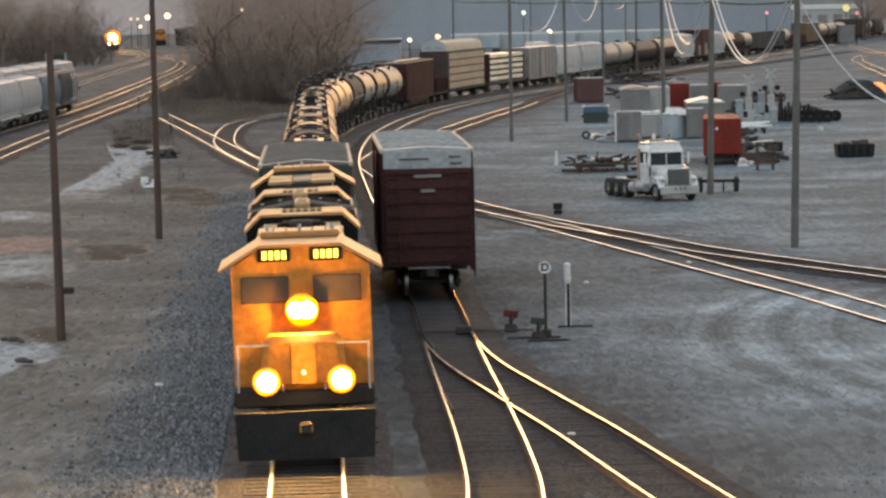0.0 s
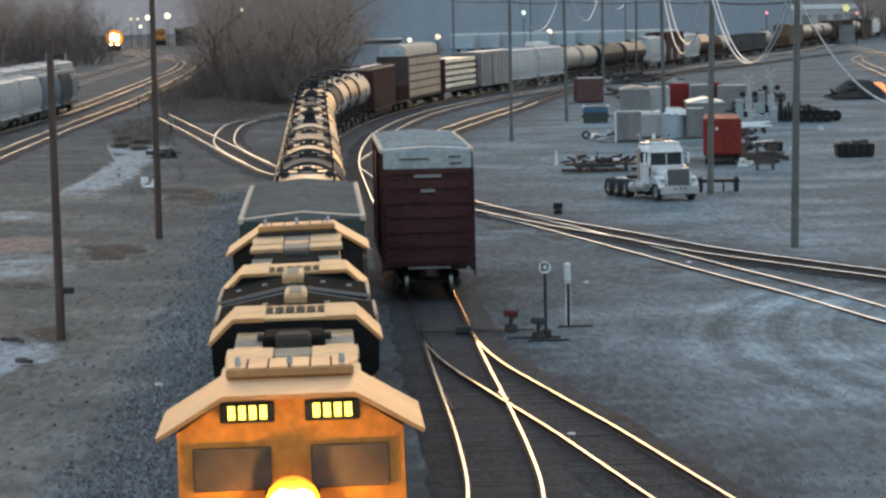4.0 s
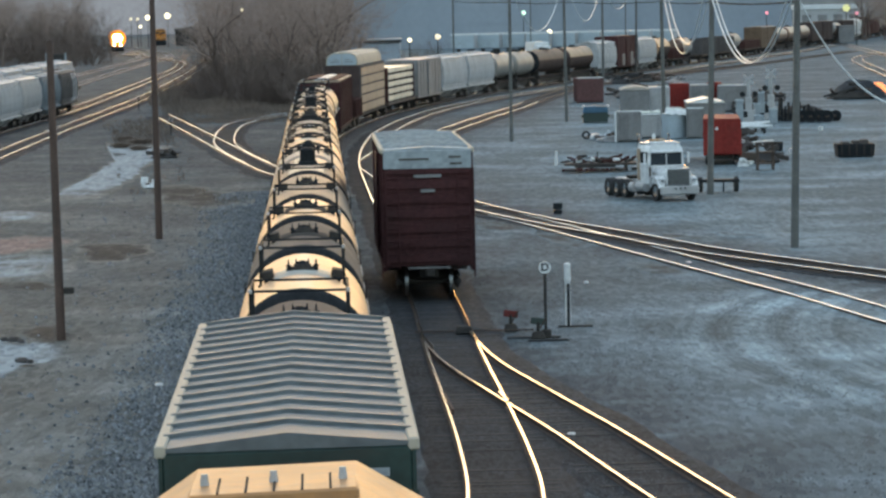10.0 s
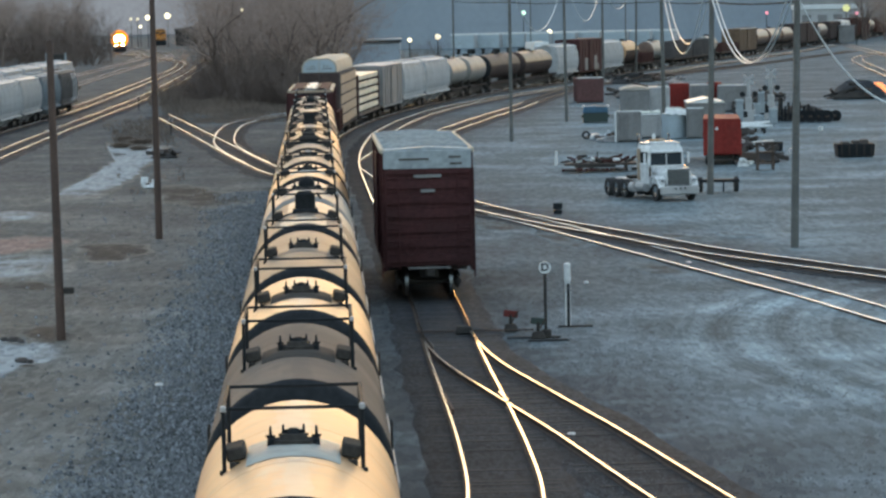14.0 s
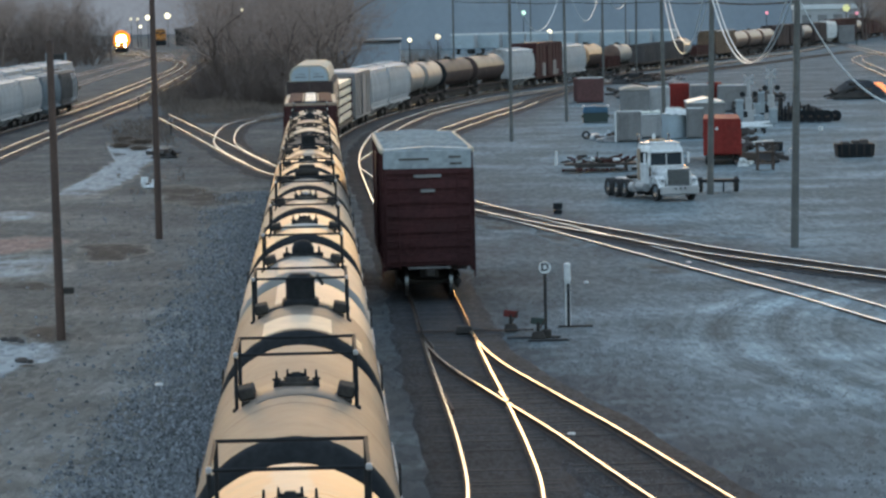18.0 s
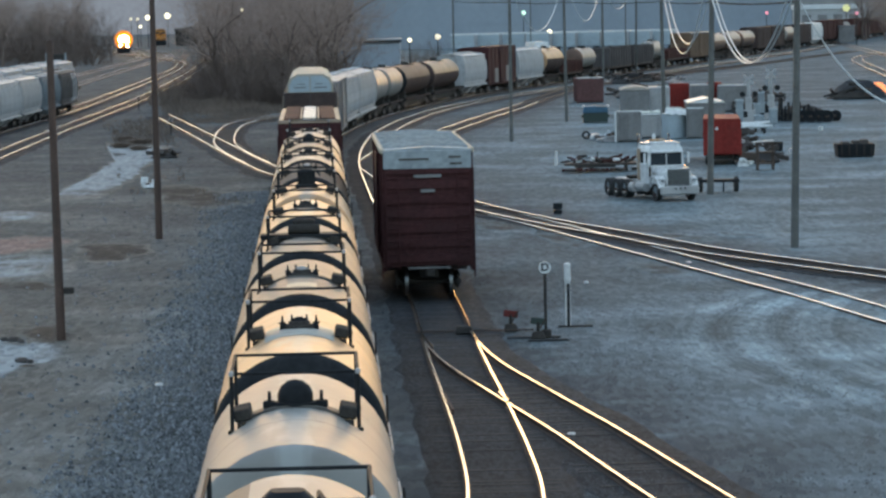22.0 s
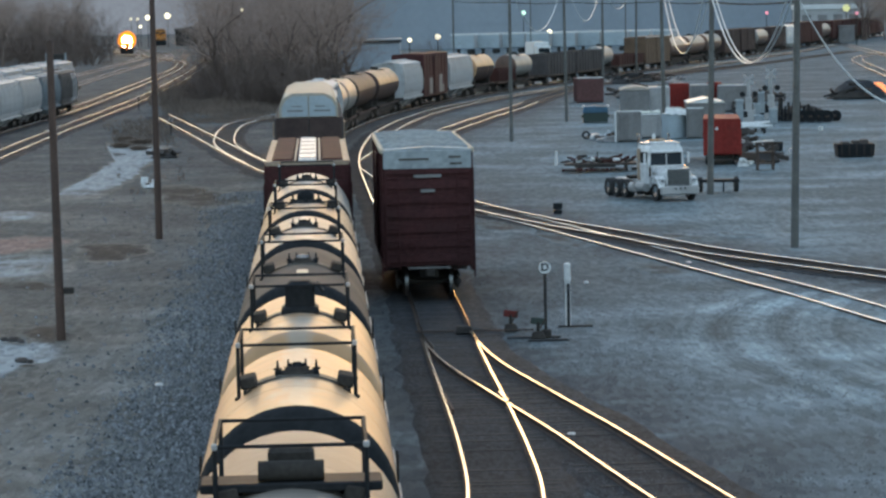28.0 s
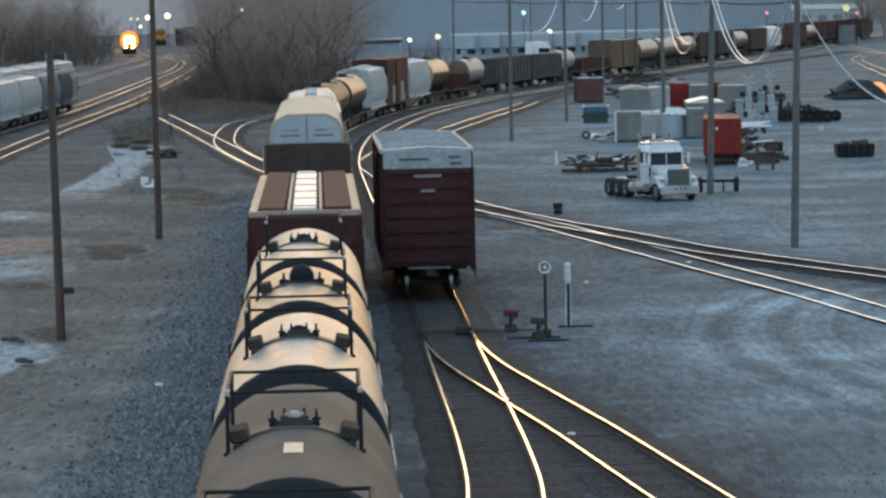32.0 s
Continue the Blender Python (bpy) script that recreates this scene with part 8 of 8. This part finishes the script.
def autorack(label, L):
    """A tall enclosed car with slatted sides and a rounded white roof."""
    t = thing("autorack_car", label, "freight car", group="freight cars")
    h = L / 2
    part("body", Shape().box(-1.5, 1.5, -h, h, 1.1, 5.047, c=0.04), HAZEBLACK, t)
    part("roof", Shape().prism([(-1.27, 5.05), (1.27, 5.05), (1.27, 5.5), (1.09, 5.88), (0.68, 6.09), (-0.68, 6.09), (-1.09, 5.88), (-1.27, 5.5)], -h, h), CREAMROOF, t, "rounded cream roof")
    for sy in (-1, 1):
        y0, y1 = sorted((sy * (h + 0.003), sy * (h + 0.06)))
        y2, y3 = sorted((sy * (h + 0.062), sy * (h + 0.066)))
        y4, y5 = sorted((sy * (h + 0.003), sy * (h + 0.05)))
        for sx in (-1, 1):
            pf = [(0.03, 5.09), (1.16, 5.09), (1.16, 5.5), (0.98, 5.8), (0.66, 5.97), (0.03, 5.97)]
            part("end_door_top", Shape().prism([(sx * q, z) for q, z in (pf if sx > 0 else pf[::-1])], y0, y1), PALEBLUE, t, "pale blue-white upper end door")
            part("end_door", Shape().box(min(sx * 0.03, sx * 1.42), max(sx * 0.03, sx * 1.42), y4, y5, 1.2, 5.03, c=0.01), UMBER, t)
            part("door_mark", Shape().box(sx * 0.58 - 0.35, sx * 0.58 + 0.35, y2, y3, 5.3, 5.37), MIDGREY, t, "faded lettering bar")
            part("door_mark", Shape().box(sx * 0.5 - 0.22, sx * 0.5 + 0.22, y2, y3, 5.5, 5.55), MIDGREY, t, "faded lettering bar")
        bogie(t, sy * (h - 2.6), simple=True)
        coupler(t, sy * h, sy)
    for sx in (-1, 1):
        for j in range(5):
            for k in range(9):
                y0 = -h + 0.25 + k * (L - 0.5) / 9
                part("side_panel", Shape().box(sx * 1.53 - 0.025, sx * 1.53 + 0.025, y0 + 0.05, y0 + (L - 0.5) / 9 - 0.05, 1.25 + j * 0.74, 1.85 + j * 0.74, c=0.01), TANSLAT, t)
        part("side_sill", Shape().box(sx * 1.5 - 0.06, sx * 1.5 + 0.06, -h, h, 0.95, 1.097, c=0.01), SOOT, t)
    part("centre_sill", Shape().box(-0.3, 0.3, -h, h, 0.7, 1.097, c=0.02), SOOT, t)
    return t


def at_track(s, z=0.0, flip=False, lean=0.0):
    """Pose of a car on the goods line; lean: how far it sways on its springs, in degrees."""
    x, y, h = main_line(s)
    return Matrix.Translation((x, y, z)) @ Matrix.Rotation(-h, 4, "Z") @ Matrix.Rotation(-radians(lean), 4, "Y") @ Matrix.Rotation(math.pi if flip else 0, 4, "Z")


def build_train():
    def put(ob, s, flip=False, lean=0.0):
        ob.matrix_basis = at_track(s + SPEED * 20, 0, flip, lean)
        TRAIN.append((ob, s, flip, lean))

    lead = locomotive("orange and black road locomotive leading with blazing headlights", lit=True, eave=1.78, beam=LEADLIGHT)
    put(lead, -62.9, False, 0.8)
    put(locomotive("orange and black road locomotive coupled back to back"), -43.1, True, 1.7)
    put(boxcar("dark green boxcar with a ribbed galvanised roof", 15.9, 2.92, 1.1, 4.62, GREEN, ROOFGREY, ridge=0.2, seams=15, edge=CREAMROOF, side_posts=10), -24.8, False, 0.6)
    for x, w in ((0.45, 0.5), (0.98, 0.42)):
        part("end_mark", Shape().box(x - w / 2, x + w / 2, -8.062, -8.045, 4.28, 4.38), SADDLE, TRAIN[-1][0], "faded white lettering bar")
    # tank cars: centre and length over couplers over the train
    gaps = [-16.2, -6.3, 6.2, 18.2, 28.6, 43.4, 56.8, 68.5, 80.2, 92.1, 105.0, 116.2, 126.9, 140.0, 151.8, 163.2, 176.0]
    looks = [(GREYTANK, "crown", None, None, "grimy grey"), (CREAM, "crown", PALESADDLE, None, "cream"), (GREYTANK, "crown", SOOT, None, "sooty grey-brown"),
             (CREAM, "crown", SOOT, None, "cream"), (DULLTANK, "crown", DULLTANK, None, "dirty tan"), (DULLTANK, "housing", None, PATCH, "dirty tan"),
             (PALETANK, "dome", None, None, "pale"), (CREAM, "crown", PALESADDLE, None, "cream"), (DUSTTANK, "crown", None, PATCH, "dusty pink-grey"),
             (DUSTTANK, "platform", None, None, "dusty pink-grey"), (CREAM, "crown", None, None, "cream"), (CREAM, "housing", None, None, "peach-cream"),
             (GREYTANK, "crown", None, PATCH, "brown-grey"), (PALETANK, "crown", None, None, "pale"), (TANTANK, "dome", None, None, "pinkish tan"), (PALETANK, "crown", None, None, "pale")]
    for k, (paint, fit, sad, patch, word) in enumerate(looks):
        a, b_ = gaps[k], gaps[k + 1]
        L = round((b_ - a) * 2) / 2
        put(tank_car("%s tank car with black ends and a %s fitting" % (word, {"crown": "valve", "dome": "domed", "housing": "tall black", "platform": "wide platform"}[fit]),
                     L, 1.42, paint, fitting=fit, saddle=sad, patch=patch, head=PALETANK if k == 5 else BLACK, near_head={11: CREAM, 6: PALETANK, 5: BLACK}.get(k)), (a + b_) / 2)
    m = boxcar("maroon covered car with white and dark roof panels", 20.6, 2.88, 1.1, 4.35, MAROON, MAROON, ridge=0.16, seams=10, side_posts=12, doors=False, name="covered_car")
    for sx, w, p in ((0, 0.31, WHITE), (-0.86, 0.36, BROWN), (0.86, 0.36, BROWN)):
        part("roof_hatch", Shape().box(sx - w, sx + w, -10.05, 9.95, 4.44, 4.60, c=0.04), p, m, "long white roof hatch" if p is WHITE else "")
    for sx in (-1, 1):
        part("hatch_strip", Shape().box(sx * 0.42 - 0.04, sx * 0.42 + 0.04, -10.05, 9.95, 4.45, 4.56, c=0.01), TANSLAT, m)
        part("roof_side_plate", Shape().box(sx * 1.33 - 0.13, sx * 1.33 + 0.13, -10.25, 9.95, 4.42, 4.5, c=0.02), TANSLAT, m, "pale worn roof side plate")
    part("roof_apron", Shape().box(-1.44, 1.44, -10.29, -10.07, 4.36, 4.53, c=0.02), TANSLAT, m)
    for k in range(6):
        part("hatch_clamp", Shape().box(-0.33, 0.33, -9.45 + k * 3.6, -9.35 + k * 3.6, 4.603, 4.62), MIDGREY, m)
    put(m, 188.05)
    put(flat_load("short dark low-sided gondola behind the maroon car", 8.2, "low"), 203.3)
    put(autorack("tall autorack car with a rounded white end and tan slatted sides", 23.4), 220.5)
    put(flat_load("flat car stacked with pale lumber bundles", 22.0, "lumber"), 246.5)
    put(boxcar("grey boxcar with a pale roof", 17.0, 3.05, 1.1, 4.55, MIDGREY, PALEGREY, seams=8, side_posts=8, simple=True), 267.6)
    put(hopper_car("white covered hopper car with curved sides", 17.2, HOPPERGREY), 285.6)
    put(hopper_car("white covered hopper car with curved sides", 17.2, HOPPERGREY), 303.1)
    put(tank_car("short white tank car in the train", 12.4, 1.4, PALETANK, head=PALETANK, simple=True), 319.0)
    put(tank_car("short white tank car in the train", 12.4, 1.4, PALETANK, head=PALETANK, simple=True), 331.4)
    put(tank_car("large brown tank car with black ends", 20.4, 1.36, DARKTANK, simple=True, lower=UMBER), 348.6)
    put(tank_car("large brown tank car with a tan top", 19.5, 1.36, TANTANK, simple=True, head=UMBER, lower=UMBER), 369.0)
    put(hopper_car("white covered hopper car with curved sides", 15.4, HOPPERGREY), 387.0)
    mb = boxcar("maroon boxcar with ribbed sides and faded grey patches", 17.0, 3.05, 1.1, 5.0, MAROON, MAROON, seams=8, side_posts=8, simple=True)
    for y0, y1, z0, z1 in ((-4.6, -2.6, 1.15, 2.7), (2.1, 4.3, 1.15, 2.9), (4.6, 5.6, 1.15, 1.9)):
        part("paint_patch", Shape().box(1.56, 1.575, y0, y1, z0, z1, c=0.004), MIDGREY, mb, "faded grey paint patch")
    put(mb, 403.8)
    put(hopper_car("white covered hopper car with curved sides", 16.4, HOPPERGREY), 421.4)
    put(tank_car("cream tank car with a brown lower half", 13.8, 1.45, CREAM, head=CREAM, simple=True, lower=UMBER), 437.6)
    put(flat_load("low dark gondola in the train", 10.5, "low"), 450.4)
    put(tank_car("short pale tank car in the train", 12.6, 1.25, PALETANK, head=BROWNTANK, simple=True), 462.6)
    put(flat_load("black high-sided open hopper car", 18.6, "high"), 485.2)
    put(flat_load("black high-sided open hopper car", 18.2, "high"), 505.0)
    put(tank_car("short pale tank car in the train", 11.2, 1.25, PALETANK, head=PALETANK, simple=True), 521.0)
    put(flat_load("low rust-brown gondola in the train", 21.0, "low"), 538.6)
    put(boxcar("tan-brown boxcar with a pale roof edge", 22.6, 3.05, 1.1, 4.6, TANBROWN, TANBROWN, seams=8, side_posts=10, simple=True, edge=PALEGREY), 562.5)
    for s in (585.0, 604.2, 623.6):
        put(tank_car("tan tank car far back in the train", 18.4, 1.4, PALETANK, head=BROWNTANK, simple=True, lower=BROWNTANK), s)
    put(boxcar("dark brown boxcar with ribbed sides", 19.0, 3.05, 1.1, 4.6, UMBER, UMBER, seams=6, side_posts=8, simple=True), 643.8)
    put(boxcar("dark brown boxcar with ribbed sides", 19.0, 3.05, 1.1, 4.6, UMBER, UMBER, seams=6, side_posts=8, simple=True), 665.0)
    put(tank_car("pale tank car far back in the train", 17.0, 1.4, PALETANK, head=PALETANK, simple=True, lower=BROWNTANK), 687.5)
    put(boxcar("dark brown boxcar with ribbed sides", 22.0, 3.05, 1.1, 4.4, UMBER, UMBER, seams=6, side_posts=8, simple=True), 709.5)
    put(hopper_car("white covered hopper car far back in the train", 20.0, WHITE), 732.5)
    put(boxcar("rust brown boxcar far back in the train", 20.0, 3.05, 1.1, 4.8, BROWN, BROWN, seams=6, side_posts=8, simple=True), 754.0)
    put(boxcar("rust brown boxcar far back in the train", 20.0, 3.05, 1.1, 4.8, BROWN, BROWN, seams=6, side_posts=8, simple=True), 775.0)
    put(tank_car("pale tank car far back in the train", 18.4, 1.4, PALETANK, head=PALETANK, simple=True, lower=BROWNTANK), 795.5)
    for k in range(6):
        put(boxcar("dark maroon boxcar at the tail of the train", 19.0, 3.05, 1.1, 4.6, MAROON if k % 2 else BROWN, BROWN, seams=6, side_posts=8, simple=True), 816.0 + 20.4 * k)


def build_standing():
    b = boxcar("maroon boxcar standing on the siding with a pale metal roof", 15.6, 2.96, 1.05, 4.9, MAROON, GALV, ridge=0.14, end_top=GALV, seams=13, side_posts=12, edge=CREAMROOF)
    x, y = -0.47 + math.sin(-0.038) * 7.8, 116.3 + 7.8
    b.matrix_basis = pose(x, y, 0, 0, 0, math.degrees(0.038))
    for w, z in ((0.92, 4.02), (0.46, 3.53)):
        part("end_mark", Shape().box(-w / 2 + 0.0, w / 2, -7.915, -7.893, z, z + 0.1), MIDGREY, b, "faded white lettering bar")
    for x0, x1, z in ((-0.95, 0.05, 4.6), (0.72, 1.12, 4.66), (0.76, 1.16, 4.44)):
        part("end_mark", Shape().box(x0, x1, -7.915, -7.903, z, z + 0.07), GRIMESTEEL, b, "dark lettering bar")
    # hopper cars standing on the west yard track
    first = None
    for k in range(6):
        y = 338.5 - 15.6 * k
        m = pose(-37.42, y, 0, 0, 0, 0.1)
        if k < 4:
            hc = hopper_car("%s covered hopper standing in the yard" % ("brown-grey white-ended", "blue-grey", "weathered pale grey", "weathered white")[k], 15.0, (BROWNGREY, BLUEGREY, PALEGREY, HOPPERGREY)[k], group="standing hopper cars")
            hc.matrix_basis = m
            if k == 0:
                part("end_skin", Shape().prism([(-1.32, 1.13), (1.32, 1.13), (1.545, 1.7), (1.605, 2.6), (1.525, 3.6), (1.27, 4.36), (-1.27, 4.36), (-1.525, 3.6), (-1.605, 2.6), (-1.545, 1.7)], 2.2, 6.83), HOPPERGREY, hc, "chalky white end panels")
            hc.scale = (1.0, 1.0, 0.92)
            first = hc
        else:
            copy_thing(first, m).scale = (1.0, 1.0, 0.92)
    # a second row behind it, and an empty bulkhead flat car at its end
    for k in range(5):
        c = copy_thing(first, pose(-42.3, 383.0 - 15.6 * k, 0, 0, 0, 0.1))
        c.scale = (1.0, 1.0, 0.98)
        c["label"] = "weathered white covered hopper in the second row"
    fl = thing("bulkhead_flat_car", "empty flat car with tall dark bulkheads", "freight car", pose(-43.0, 394.5, 0), group="standing flat cars")
    part("deck", Shape().box(-1.5, 1.5, -3.2, 9.0, 1.0, 1.25, c=0.03), SOOT, fl)
    for y in (-2.6,):
        part("bulkhead", Shape().box(-1.0, 1.0, y - 0.12, y + 0.12, 1.253, 5.2, c=0.03), RUNNING, fl)
        for sx in (-1.06, 1.06):
            part("bulkhead_post", Shape().box(sx - 0.1, sx + 0.1, y - 0.2, y + 0.2, 1.253, 5.3, c=0.02), SADDLE, fl)
    for y in (-1.8, 7.0):
        bogie(fl, y, simple=True)
    # made-up locomotive; its orange paint stands for a lamp-lit glow here
    idle = locomotive("distant orange locomotive added in place of an orange glow")
    idle["group"] = "yard locomotives"
    idle.matrix_basis = pose(-78.9, 985, 0, 0, 0, 8)
    # lens far above true size, to stand for the headlight's glare
    far = locomotive("distant orange locomotive with a bright headlight", lit=True, lens=1.0)
    far["group"] = "yard locomotives"
    FAR.append(far)


FAR = []


# ------------------------------------------------------------------ build all
build_ground()
build_slabs()
build_distance()
build_trees()
build_poles()
build_yard()
build_train()
build_standing()
build_tracks()
build_stones()


def motions():
    for ob, s, flip, lean in TRAIN:
        walk(ob, [(t, at_track(s - SPEED * (t - 20.0), 0, flip, lean)) for t in [2.0 * k for k in range(17)]])
    for ob in FAR:
        walk(ob, [(t, pose(-83.2 + 12.0 * t / 32, 888 - 88 * t / 32, 0, 0, 0, 7)) for t in (0.0, 8.0, 16.0, 24.0, 32.0)])


motions()
